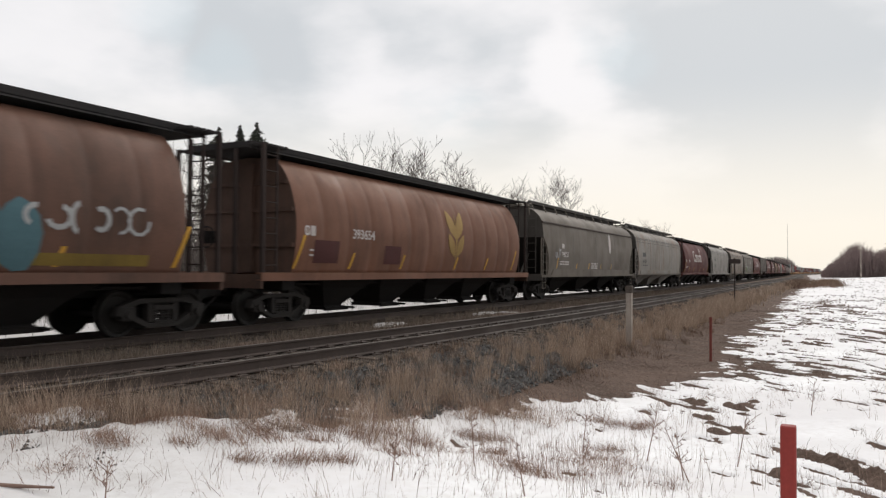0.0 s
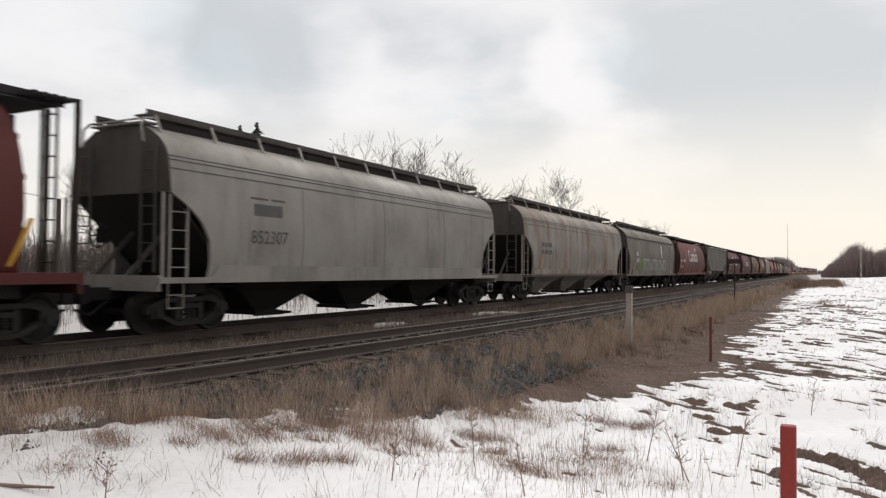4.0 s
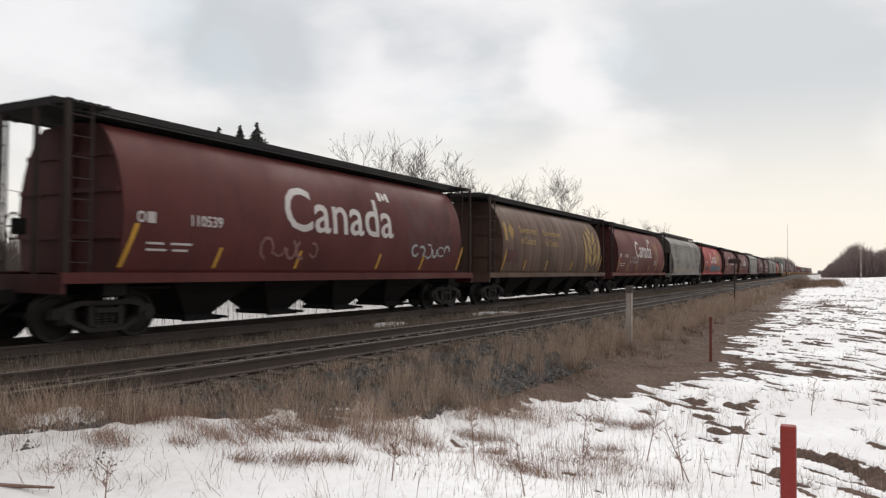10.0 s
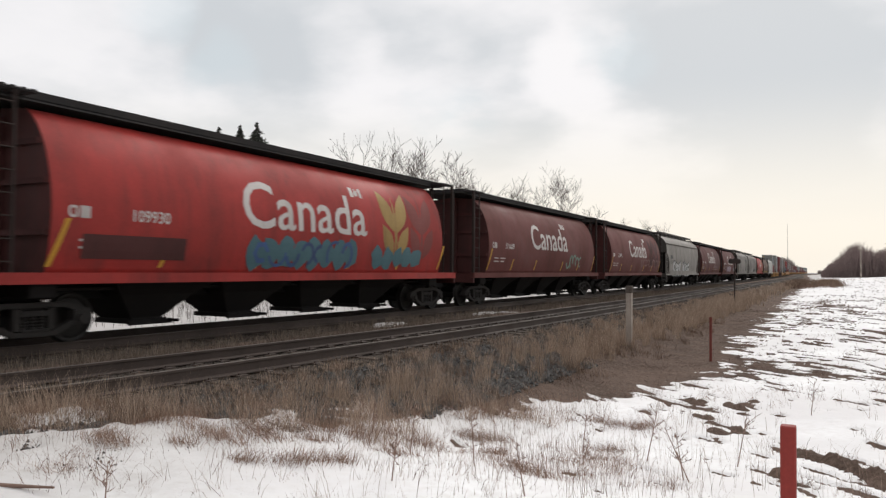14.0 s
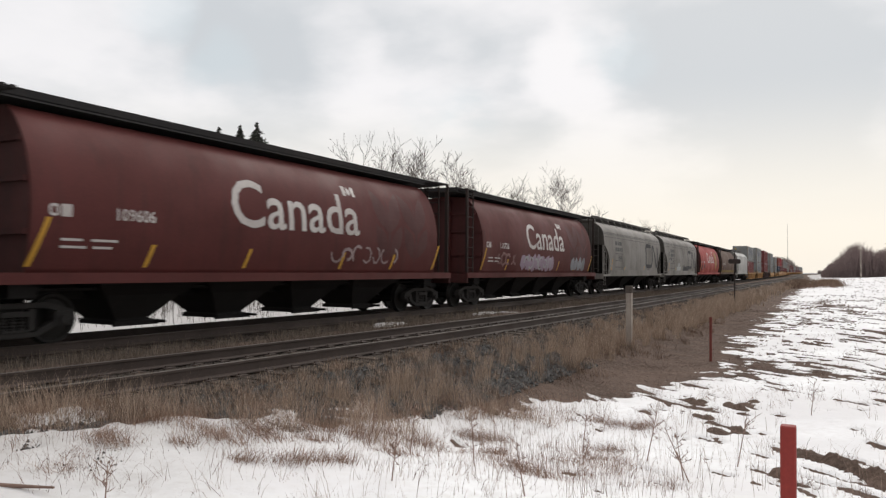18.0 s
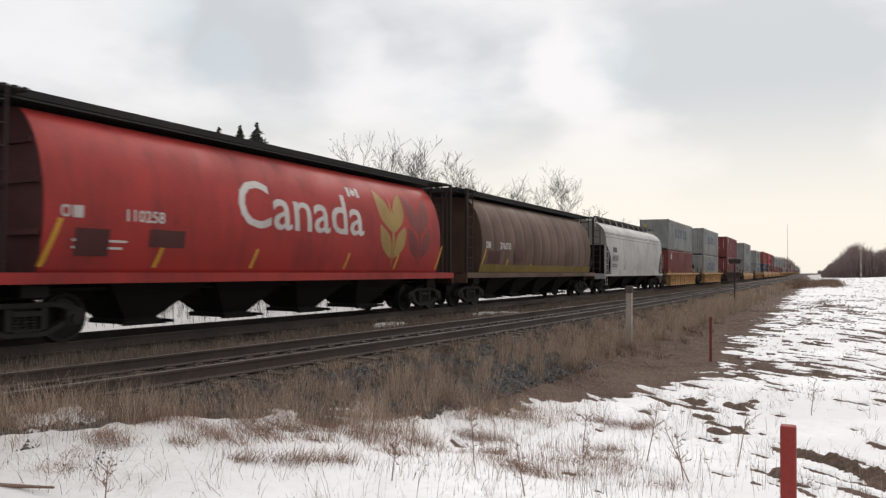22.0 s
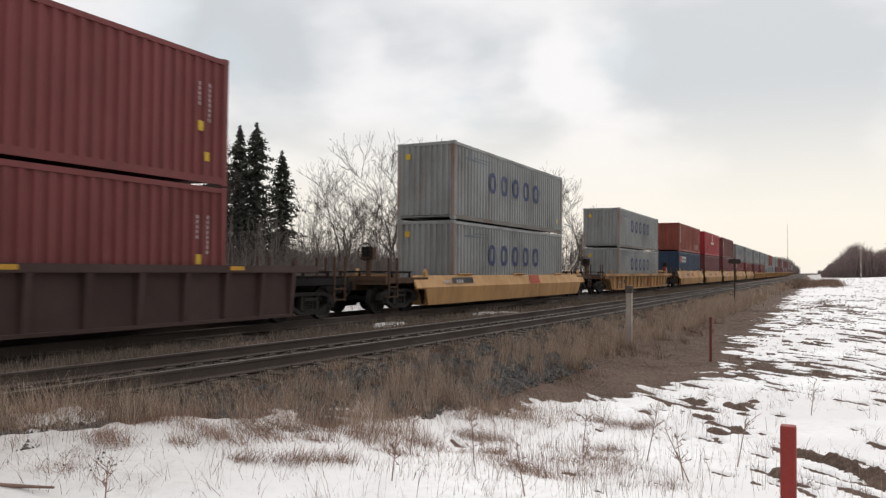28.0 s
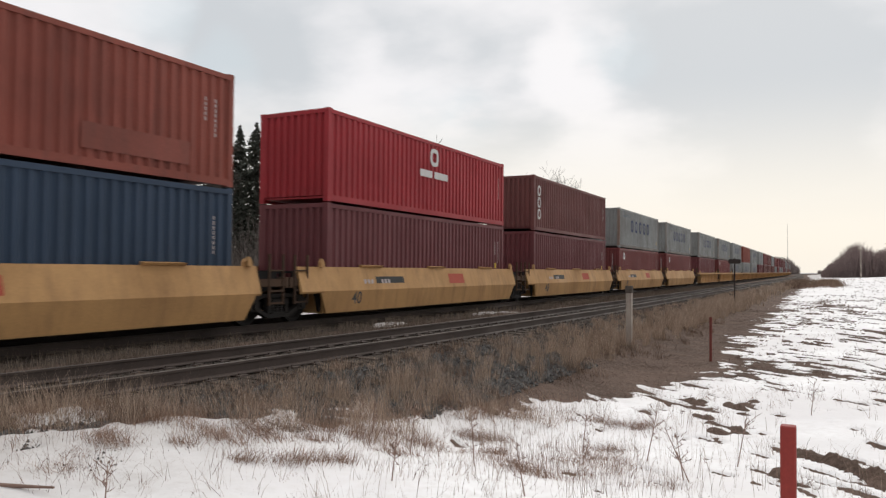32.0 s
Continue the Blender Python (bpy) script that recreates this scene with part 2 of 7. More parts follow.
seam_paint = paint("shadowed_seam", (0.165, 0.158, 0.147), (0.105, 0.099, 0.090), 0.5, 0.7, 0.3)
roof_dark = paint("tarry_roof_walk", (0.030, 0.028, 0.028), (0.065, 0.057, 0.053), 0.5, 0.85, 0.2, gloss=0.12)
red_post_mat = paint("red_painted_steel", (0.295, 0.037, 0.029), (0.115, 0.029, 0.025), 0.35, 0.5, 0.3)
white_post_mat = paint("weathered_white_wood", (0.42, 0.365, 0.315), (0.149, 0.115, 0.095), 0.7, 0.85, 0.5)
sign_dark = paint("dark_sign_back", (0.035, 0.028, 0.026), (0.07, 0.05, 0.045), 0.5, 0.7, 0.2)
yellow_mark = paint("yellow_reflector", (0.62, 0.33, 0.035), (0.30, 0.17, 0.05), 0.4, 0.5, 0.3)
white_mark = paint("faded_white_lettering", (0.62, 0.58, 0.55), (0.30, 0.24, 0.22), 0.4, 0.6, 0.3)
dark_mark = paint("faded_black_lettering", (0.07, 0.068, 0.066), (0.16, 0.155, 0.15), 0.5, 0.6, 0.3)

# ---- mesh helpers ----


def part(name, data, material, parent, label="", at=None):
    """Links a bmesh, or a mesh already made, as one mesh object under its thing or part."""
    if isinstance(data, bmesh.types.BMesh):
        me = bpy.data.meshes.new(name)
        data.to_mesh(me)
        data.free()
    else:
        me = data
    if not me.materials:
        me.materials.append(material)
    ob = new(name, me)
    if me.materials[0] != material:
        ob.material_slots[0].link = "OBJECT"
        ob.material_slots[0].material = material
    if parent is not None:
        ob.parent = parent
    if at is not None:
        ob.matrix_basis = at
    if label:
        tagged(ob, label)
    return ob


def thing(name, label, category, group="", kind="", at=None):
    ob = new(name)
    ob.empty_display_size = 0.3
    if at is not None:
        ob.matrix_basis = at
    return tagged(ob, label, category, group, kind)


def box(bm, x0, x1, y0, y1, z0, z1):
    v = [bm.verts.new((x, y, z)) for x in (x0, x1) for y in (y0, y1) for z in (z0, z1)]
    for f in ((0, 1, 3, 2), (4, 6, 7, 5), (0, 4, 5, 1), (2, 3, 7, 6), (0, 2, 6, 4), (1, 5, 7, 3)):
        bm.faces.new([v[i] for i in f])


def bar(bm, a, b, w, h=None):
    """A square bar from a to b."""
    a, b = Vector(a), Vector(b)
    d = (b - a).normalized()
    side = d.cross(Vector((0, 0, 1)))
    side = side.normalized() if side.length > 1e-3 else Vector((1, 0, 0))
    top = side.cross(d).normalized()
    h = h or w
    v = [bm.verts.new(p + side * sx * w / 2 + top * sz * h / 2) for p in (a, b) for sx, sz in ((-1, -1), (1, -1), (1, 1), (-1, 1))]
    for i in range(4):
        j = (i + 1) % 4
        bm.faces.new((v[i], v[j], v[4 + j], v[4 + i]))
    bm.faces.new(v[3::-1])
    bm.faces.new(v[4:])


def rod(bm, a, b, r, n=8, r2=None):
    a, b = Vector(a), Vector(b)
    d = (b - a).normalized()
    side = d.orthogonal().normalized()
    top = d.cross(side)
    r2 = r if r2 is None else r2
    rings = [[bm.verts.new(p + (side * math.cos(2 * math.pi * i / n) + top * math.sin(2 * math.pi * i / n)) * q) for i in range(n)] for p, q in ((a, r), (b, r2))]
    for i in range(n):
        j = (i + 1) % n
        bm.faces.new((rings[0][i], rings[0][j], rings[1][j], rings[1][i]))
    bm.faces.new(rings[0][::-1])
    bm.faces.new(rings[1])


def prism(bm, pts, axis, a, b):
    """A polygon drawn in the two other axes (in order), pushed from a to b along axis."""
    def at(p, q):
        c = list(p)
        c.insert(axis, q)
        return bm.verts.new(c)
    r0, r1 = [at(p, a) for p in pts], [at(p, b) for p in pts]
    n = len(pts)
    for i in range(n):
        j = (i + 1) % n
        bm.faces.new((r0[i], r0[j], r1[j], r1[i]))
    bm.faces.new(r0[::-1])
    bm.faces.new(r1)
    return r0, r1


def loft(bm, rings, caps=True):
    rows = [[bm.verts.new(p) for p in ring] for ring in rings]
    n = len(rows[0])
    for a, b in zip(rows, rows[1:]):
        for i in range(n):
            j = (i + 1) % n
            bm.faces.new((a[i], a[j], b[j], b[i]))
    if caps:
        bm.faces.new(rows[0][::-1])
        bm.faces.new(rows[-1])
    return rows


def fix(bm, bevel=0.0):
    bmesh.ops.recalc_face_normals(bm, faces=bm.faces)
    if bevel:
        bmesh.ops.bevel(bm, geom=list(bm.edges), offset=bevel, segments=1, affect="EDGES", clamp_overlap=True)
    return bm


def raw(name, verts, faces, smooth=False):
    me = bpy.data.meshes.new(name)
    me.from_pydata(verts, [], faces)
    if smooth:
        me.shade_smooth()
    return me


def vnoise(x, y, seed=0):
    """Smooth value noise on arrays, 0 to 1."""
    x, y = np.asarray(x, float), np.asarray(y, float)
    xi, yi = np.floor(x), np.floor(y)
    fx, fy = x - xi, y - yi
    fx, fy = fx * fx * (3 - 2 * fx), fy * fy * (3 - 2 * fy)

    def h(a, b):
        v = np.sin(a * 127.1 + b * 311.7 + seed * 74.7) * 43758.5453
        return v - np.floor(v)
    return (h(xi, yi) * (1 - fx) + h(xi + 1, yi) * fx) * (1 - fy) + (h(xi, yi + 1) * (1 - fx) + h(xi + 1, yi + 1) * fx) * fy


def fnoise(x, y, seed=0, octaves=4):
    total, amp, norm = 0, 1.0, 0
    for o in range(octaves):
        total = total + amp * vnoise(x * 2 ** o + o * 7.3, y * 2 ** o - o * 3.1, seed + o)
        norm += amp
        amp *= 0.5
    return total / norm


def smooth(lo, hi, v):
    k = np.clip((np.asarray(v, float) - lo) / (hi - lo), 0, 1)
    return k * k * (3 - 2 * k)


# ---- ground: one sheet to the horizon, with a lying snow sheet over it ----


def snow_edge(y):
    """Where the grassy bank gives way to snow: it bulges out past the wooden post."""
    y = np.asarray(y, float)
    line = np.interp(y, [3.5, 4.5, 5.0, 5.6, 5.8, 6.1, 6.7, 7.8, 9.0, 10.0, 11.2, 12.2, 13.6, 16.4, 20.8, 29, 37, 56, 120], [-7.9, -7.5, -7.3, -7.0, -6.3, -5.8, -5.5, -5.4, -5.2, -4.8, -4.4, -4.0, -3.2, -2.0, -2.3, -2.6, -2.4, -2.9, -3.4])
    return line + bend_x(y)


def streaky(x, y, k, seed, octaves=4):
    """Noise drawn out along the wind's line, from the bank out over the field."""
    return fnoise((0.80 * x + 0.60 * y) * k * 0.9, (0.60 * x - 0.80 * y) * k * 0.16, seed, octaves)


def land(x, y):
    """Smooth height of the land."""
    x, y = np.asarray(x, float), np.asarray(y, float)
    b = x - bend_x(y)
    near = smooth(9.0, 4.5, y)                               # level shoulder beside the eye
    z = -0.42 - 0.36 * smooth(-6.4, -3.6, b) * (1 - 0.8 * near)
    z = z + 0.20 * smooth(-3.4, 0.5, b) * (1 - near)
    z = z + 0.20 * near * smooth(-8.2, -7.0, b)
    z = z + 0.9 * smooth(6, 34, b) * smooth(10, 40, y) + 1.6 * smooth(25, 120, b)
    z = z + 0.17 * smooth(-12.4, -11.7, b) * smooth(-10.0, -10.7, b)
    z = z - 0.45 * smooth(-16.2, -19.5, b)
    return z + (fnoise(x * 0.12, y * 0.12, 3, 3) - 0.5) * 0.22 * smooth(-4.5, 1, b) + (fnoise(x * 0.05, y * 0.05, 9, 3) - 0.5) * 1.2 * smooth(-24, -60, b)


def ridge(x, y, ax, ay, bx, by, width):
    """A low earth ridge between two points, 1 on its crest."""
    dx, dy = bx - ax, by - ay
    k = np.clip(((x - ax) * dx + (y - ay) * dy) / (dx * dx + dy * dy), 0, 1)
    d = np.hypot(x - ax - k * dx, y - ay - k * dy)
    return np.exp(-(d / width) ** 2)


def worn_through(x, y):
    """1 in the bare streaks: many beyond the bulge of the bank, few and thin beside the eye."""
    many = 0.26 * smooth(5.2, 7.5, y) * smooth(-5.5, -3.5, x) * smooth(14, 10, y) + smooth(10.5, 14, y) * (1 - 0.7 * smooth(3.5, 9.0, x - 0.02 * y)) * (1 - 0.8 * smooth(40, 80, y))
    worn = streaky(x, y, 6.5, 21, 3) * 0.60 + streaky(x, y, 14.0, 27, 2) * 0.40 + 0.34 * (fnoise(x * 0.32, y * 0.22, 26, 3) - 0.5)
    return smooth(0.70 - 0.12 * many, 0.73 - 0.112 * many, worn) * smooth(0.0, 0.5, many + smooth(5.5, 7.0, y) * smooth(-5.0, -3.5, x))


def rough_land(x, y):
    """Land with tussocks and clods."""
    x, y = np.asarray(x, float), np.asarray(y, float)
    b = x - bend_x(y)
    lumps = 0.25 + 1.5 * fnoise(x * 5.5, y * 5.5, 44, 3) ** 1.3
    mound = 0.14 * (ridge(x, y, -0.36, 9.2, 0.95, 7.3, 0.085) + 0.7 * ridge(x, y, -0.52, 7.85, -0.40, 7.75, 0.07) + 0.6 * ridge(x, y, -0.66, 7.25, -0.52, 7.1, 0.06)) * lumps
    for cx, cy, size in ((-2.06, 12.5, 0.20), (-1.85, 12.3, 0.24), (-1.89, 11.8, 0.18), (-1.77, 11.1, 0.22), (-1.58, 11.0, 0.2), (-1.44, 12.1, 0.24), (-1.21, 11.8, 0.18), (-1.12, 12.5, 0.24), (-1.35, 10.1, 0.26), (-1.11, 10.2, 0.18), (5.2, 38, 0.7), (6.0, 36, 0.6)):
        mound = mound + 0.10 * np.exp(-((0.92 * (x - cx) + 0.39 * (y - cy)) / (size * 0.42)) ** 2 - ((0.39 * (x - cx) - 0.92 * (y - cy)) / (size * 1.0)) ** 2) * lumps
    tuft = (fnoise(x * 3.1, y * 3.1, 14, 3) - 0.5) * 0.09 + (fnoise(x * 9, y * 9, 15, 2) - 0.5) * 0.03
    clods = worn_through(x, y) * smooth(-0.3, 0.6, x - snow_edge(y)) * 0.035 * (1 + 0.8 * smooth(14, 30, y))
    return land(x, y) + mound + clods + tuft * smooth(-7.8, -6.0, b) * smooth(1.0, -1.5, x - snow_edge(y))


def off_bank(x, y):
    """Across the near track, with its drift taken out."""
    return x - bend_x(y) - drift(y)


def bed_top(b):
    """Top of the near track's ballast, by the distance from the track's middle."""
    return NEAR_RISE + np.interp(np.abs(b - NEAR_TRACK), [0, 1.6, 2.7, 3.2], [-0.216, -0.235, -0.66, -3.0])


def snow_depth(x, y):
    x, y = np.asarray(x, float), np.asarray(y, float)
    b = x - bend_x(y)
    out = x - snow_edge(y)
    fingers = ((streaky(x, y, 2.4, 52, 3) - 0.5) * 1.6 + (streaky(x, y, 7.0, 54, 3) - 0.5) * 1.7) * (0.6 + 0.4 * smooth(10, 14, y)) + (fnoise(x * 0.8, y * 0.8, 58, 3) - 0.5) * 1.2 + (fnoise(x * 2.3, y * 2.3, 59, 4) - 0.5) * 3.6 * smooth(9.5, 6.8, y)
    right = np.clip((out + fingers) / 0.7, -1, 1)
    behind = smooth(-18.2, -19.9, b + (fnoise(x * 0.4, y * 0.3, 53, 3) - 0.5) * 1.6) * 2 - 1
    cover = np.maximum(right, behind)
    hollow = worn_through(x, y)
    lie = 0.040 + 0.025 * smooth(9, 6, y) + (fnoise(x * 0.33, y * 0.28, 31, 4) - 0.5) * 0.03 + (fnoise(x * 2.2, y * 1.7, 37, 4) - 0.5) * 0.045 + (streaky(x, y, 5.0, 38, 3) - 0.5) * 0.03 * smooth(10, 7, y)
    side = smooth(-22.5, -19, b)
    lie = lie * (1 - side) + (lie - 0.09 * hollow) * side
    strip = smooth(-10.7, -11.0, b) * smooth(-11.9, -11.6, b) * smooth(0.50, 0.60, fnoise(x * 1.6, y * 0.5, 8, 3)) * smooth(14, 16, y) * smooth(30, 24, y)
    deep = np.where(cover > 0, cover * lie, 0.1 * cover)
    return np.maximum(deep, strip * 0.2 - 0.09)


def snow_base(x, y):
    """What the snow lies on: the land, and the ballast's shoulder close by."""
    return np.maximum(land(x, y), bed_top(off_bank(x, y)) - 0.06 * smooth(6.8, 7.6, y))


def bare(x, y):
    """1 where earth shows through the snow, 0 where it is covered."""
    return smooth(-0.02, 0.015, rough_land(x, y) - snow_base(x, y) - snow_depth(x, y))


def spaced(knots):
    """Grid lines: (start, end, first step, last step) stretches joined end to end."""
    out = [knots[0][0]]
    for a, b, s0, s1 in knots:
        v = a
        while v < b - 1e-6:
            k = (v - a) / (b - a)
            v += s0 * (s1 / s0) ** k
            out.append(min(v, b))
    return np.array(out)


gx = spaced([(-900, -60, 120, 8), (-60, -20, 6, 0.9), (-20, -9, 0.7, 0.22), (-9, 3, 0.06, 0.06), (3, 7, 0.065, 0.12), (7, 30, 0.13, 1.0), (30, 900, 2, 120)])
gy = spaced([(-120, 0, 20, 0.8), (0, 3, 0.5, 0.08), (3, 10, 0.06, 0.07), (10, 60, 0.075, 0.42), (60, 200, 0.8, 6), (200, 2500, 10, 250)])


def sheet(name, height, material):
    X, Y = np.meshgrid(gx, gy)
    Z = height(X, Y)
    n, m = len(gx), len(gy)
    verts = np.stack([X, Y, Z], -1).reshape(-1, 3)
    i = np.arange((m - 1) * (n - 1))
    r, c = i // (n - 1), i % (n - 1)
    a = r * n + c
    faces = np.stack([a, a + 1, a + n + 1, a + n], -1)
    me = raw(name, verts.tolist(), faces.tolist(), True)
    me.materials.append(material)
    return new(name, me)


tagged(sheet("ground", rough_land, earth_mat), "brown matted dead grass and bare earth beside the tracks", "ground", kind="structure")
tagged(sheet("snow", lambda x, y: snow_base(x, y) + snow_depth(x, y), snow_mat), "thin patchy old snow lying over dead grass", "snow", kind="structure")

# ---- railway ----
track_y = spaced([(-60, 0, 10, 4), (0, 120, 3, 6), (120, 1500, 10, 60)])


def along(name, profile, cx, material, parent, label=""):
    """A profile (x, z) swept along the bending railway."""
    bm = bmesh.new()
    own = drift if cx == NEAR_TRACK else lambda y: 0.0
    rise = NEAR_RISE if cx == NEAR_TRACK else 0.0
    loft(bm, [[(cx + bend_x(y) + own(y) + px, y, pz + rise) for px, pz in profile] for y in track_y])
    return part(name, fix(bm), material, parent, label)


bed_profile = [(-2.7, -0.66), (-1.6, -0.235), (-0.9, -0.216), (0.9, -0.216), (1.6, -0.235), (2.7, -0.66)]
rail_profile = [(-0.075, -0.19), (0.075, -0.19), (0.075, -0.175), (0.014, -0.15), (0.014, -0.045), (0.036, -0.035), (0.036, -0.004), (-0.036, -0.004), (-0.036, -0.035), (-0.014, -0.045), (-0.014, -0.15), (-0.075, -0.175)]
head_profile = [(-0.026, -0.004), (0.026, -0.004), (0.024, 0.0), (-0.024, 0.0)]
tie_bm = bmesh.new()
box(tie_bm, -1.3, 1.3, -0.115, 0.115, -0.38, -0.205)
fix(tie_bm, 0.012)
tie_mesh = bpy.data.meshes.new("tie")
tie_bm.to_mesh(tie_mesh)
tie_bm.free()
tie_mesh.materials.append(tie_mat)
plate_bm = bmesh.new()
for i in range(120):
    y = 2.0 + 0.56 * i
    for sx in (-0.755, 0.755):
        cx = NEAR_TRACK + bend_x(y) + drift(y) + sx
        box(plate_bm, cx - 0.17, cx + 0.17, y - 0.09, y + 0.09, NEAR_RISE - 0.21, NEAR_RISE - 0.188)
        for dx in (-0.10, 0.10):
            box(plate_bm, cx + dx - 0.014, cx + dx + 0.014, y - 0.05, y - 0.022, NEAR_RISE - 0.188, NEAR_RISE - 0.160)
tracks = {}
for cx, said in ((FAR_TRACK, "dark railway track under the passing freight train"), (NEAR_TRACK, "empty railway track with rusty rails on ties")):
    tr = thing("railway_track", said, "railway track", "railway tracks", "structure")
    tracks[cx] = tr
    along("ballast_bed", bed_profile, cx, ballast_mat, tr)
    for sx in (-0.755, 0.755):
        rail = along("rail", [(px + sx, pz) for px, pz in rail_profile], cx, rail_side, tr)
        along("rail_head", [(px + sx, pz) for px, pz in head_profile], cx, rail_top, rail, "worn shiny running surface")

# ---- train: shared pieces ----
CACHE = {}
TRAIN = []      # (thing, metres along the train of its origin)


def cached(key, build):
    if key not in CACHE:
        me = bpy.data.meshes.new(key.split("|")[0])
        bm = bmesh.new()
        build(bm)
        fix(bm)
        bm.to_mesh(me)
        bm.free()
        CACHE[key] = me
    return CACHE[key]


def build_sideframe(bm):
    # cast frame seen from the side, in (y, z); windows are left open between the members
    top = [(-1.14, 0.44), (-1.10, 0.62), (-0.62, 0.765), (0.62, 0.765), (1.10, 0.62), (1.14, 0.44), (1.03, 0.44), (0.99, 0.55), (0.55, 0.675), (-0.55, 0.675), (-0.99, 0.55), (-1.03, 0.44)]
    prism(bm, top, 0, -0.09, 0.09)
    low = [(-1.0, 0.45), (-0.40, 0.17), (0.40, 0.17), (1.0, 0.45), (0.86, 0.50), (0.36, 0.255), (-0.36, 0.255), (-0.86, 0.50)]
    prism(bm, low, 0, -0.085, 0.085)
    for s in (-1, 1):
        prism(bm, [(s * 0.26, 0.28), (s * 0.38, 0.28), (s * 0.38, 0.66), (s * 0.26, 0.66)], 0, -0.08, 0.08)
        box(bm, -0.11, 0.11, s * 0.885 - 0.15, s * 0.885 + 0.15, 0.34, 0.60)
        rod(bm, (0.10, s * 0.885, 0.457), (0.17, s * 0.885, 0.457), 0.085, 10)


def build_sideframe_at(bm, sx):
    prism(bm, [(-1.1, 0.42), (-1.1, 0.62), (-0.5, 0.74), (0.5, 0.74), (1.1, 0.62), (1.1, 0.42), (0.42, 0.2), (-0.42, 0.2)], 0, sx * 0.92, sx * 1.08)


def build_springs(bm):
    for y in (-0.16, 0.0, 0.16):
        loft(bm, [[(q * math.cos(a), y + q * math.sin(a), z) for a in [k * math.pi / 4 for k in range(8)]] for z, q in [(0.28 + 0.028 * i, 0.072 if i % 2 else 0.05) for i in range(11)]])
    box(bm, -0.10, 0.10, -0.25, 0.25, 0.26, 0.30)
    box(bm, -0.10, 0.10, -0.25, 0.25, 0.53, 0.62)


def build_wheel(bm):
    prof = [(0.0, 0.03), (0.12, 0.05), (0.14, 0.02), (0.36, 0.0), (0.40, 0.05), (0.455, 0.065), (0.455, -0.045), (0.485, -0.05), (0.48, -0.075), (0.40, -0.075), (0.34, -0.03), (0.14, -0.03), (0.0, -0.05)]
    n = 22
    rows = [[bm.verts.new((px, r * math.cos(2 * math.pi * i / n), r * math.sin(2 * math.pi * i / n))) for i in range(n)] if r else [bm.verts.new((px, 0, 0))] for r, px in prof]
    for a, b in zip(rows, rows[1:]):
        for i in range(n):
            j = (i + 1) % n
            if len(a) == 1:
                bm.faces.new((a[0], b[i], b[j]))
            elif len(b) == 1:
                bm.faces.new((a[i], b[0], a[j]))
            else:
                bm.faces.new((a[i], b[i], b[j], a[j]))


def build_axle(bm):
    rod(bm, (-0.95, 0, 0), (0.95, 0, 0), 0.08, 10)


def build_bolster(bm):
    box(bm, -1.0, 1.0, -0.22, 0.22, 0.52, 0.74)
    rod(bm, (0, 0, 0.7), (0, 0, 0.92), 0.2, 12)


def build_brake_beam(bm):
    bar(bm, (-0.8, 0, 0.36), (0.8, 0, 0.36), 0.09)
    for s in (-1, 1):
        box(bm, s * 0.76 - 0.05, s * 0.76 + 0.05, -0.03, 0.08, 0.30, 0.56)


WHEELS = []


def truck(car, y):
    """Two-axle bogie: frames, springs, bolster, two wheelsets."""
    tk = part("truck", cached("truck", build_bolster), iron, car, "dark cast-steel bogie", Matrix.Translation((0, y, 0)))
    for s in (-1, 1):
        turn = pose(s * 1.0, 0, 0, 0, 0, 0 if s > 0 else 180)
        part("sideframe", cached("sideframe", build_sideframe), frame_iron, tk, at=turn)
        part("spring_nest", cached("spring_nest", build_springs), frame_iron, tk, at=turn)
    for s in (-1, 1):
        part("axle", cached("axle", build_axle), iron, tk, at=Matrix.Translation((0, s * 0.885, 0.457)))
        for sx in (-1, 1):
            wheel = part("wheel", cached("wheel", build_wheel), tread, tk, "worn steel wheel", pose(sx * 0.752, s * 0.885, 0.457, 0, 0, 0 if sx > 0 else 180))
            WHEELS.append((wheel, car, y + s * 0.885, sx, s * 0.885))
        part("brake_beam", cached("brake_beam", build_brake_beam), iron, tk, at=pose(0, s * 0.32, 0, 0, 0, 0 if s > 0 else 180))
    return tk


def build_coupler(bm):
    box(bm, -0.16, 0.16, -0.75, 0.9, 0.72, 0.98)
    prism(bm, [(-0.2, -0.75), (0.16, -0.72), (0.22, -0.95), (0.05, -1.02), (-0.02, -0.9), (-0.22, -0.98)], 2, 0.66, 1.04)
    rod(bm, (0.12, -0.2, 0.75), (0.2, -0.75, 0.42), 0.03, 6)
    rod(bm, (0.2, -0.75, 0.42), (0.12, -1.05, 0.55), 0.03, 6)


def couplers(car, length):
    for y, turn in ((0.25, 0), (length - 0.25, 180)):
        part("coupler", cached("coupler", build_coupler), iron, car, "black knuckle coupler with air hose", pose(0, y, 0, 0, 0, turn))


def ladder_mesh(height, width, step=0.38):
    def build(bm):
        for s in (-1, 1):
            box(bm, -0.02, 0.02, s * width / 2 - 0.022, s * width / 2 + 0.022, 0, height)
        z = step * 0.6
        while z < height - 0.05:
            rod(bm, (0.012, -width / 2, z), (0.012, width / 2, z), 0.014, 6)
            z += step
    return cached("ladder|%.2f|%.2f|%.2f" % (height, width, step), build)


def post_mesh(h, w=0.09, d=0.06):
    return cached("end_post|%.2f|%.2f|%.2f" % (h, w, d), lambda bm: box(bm, -d / 2, d / 2, -w / 2, w / 2, 0, h))


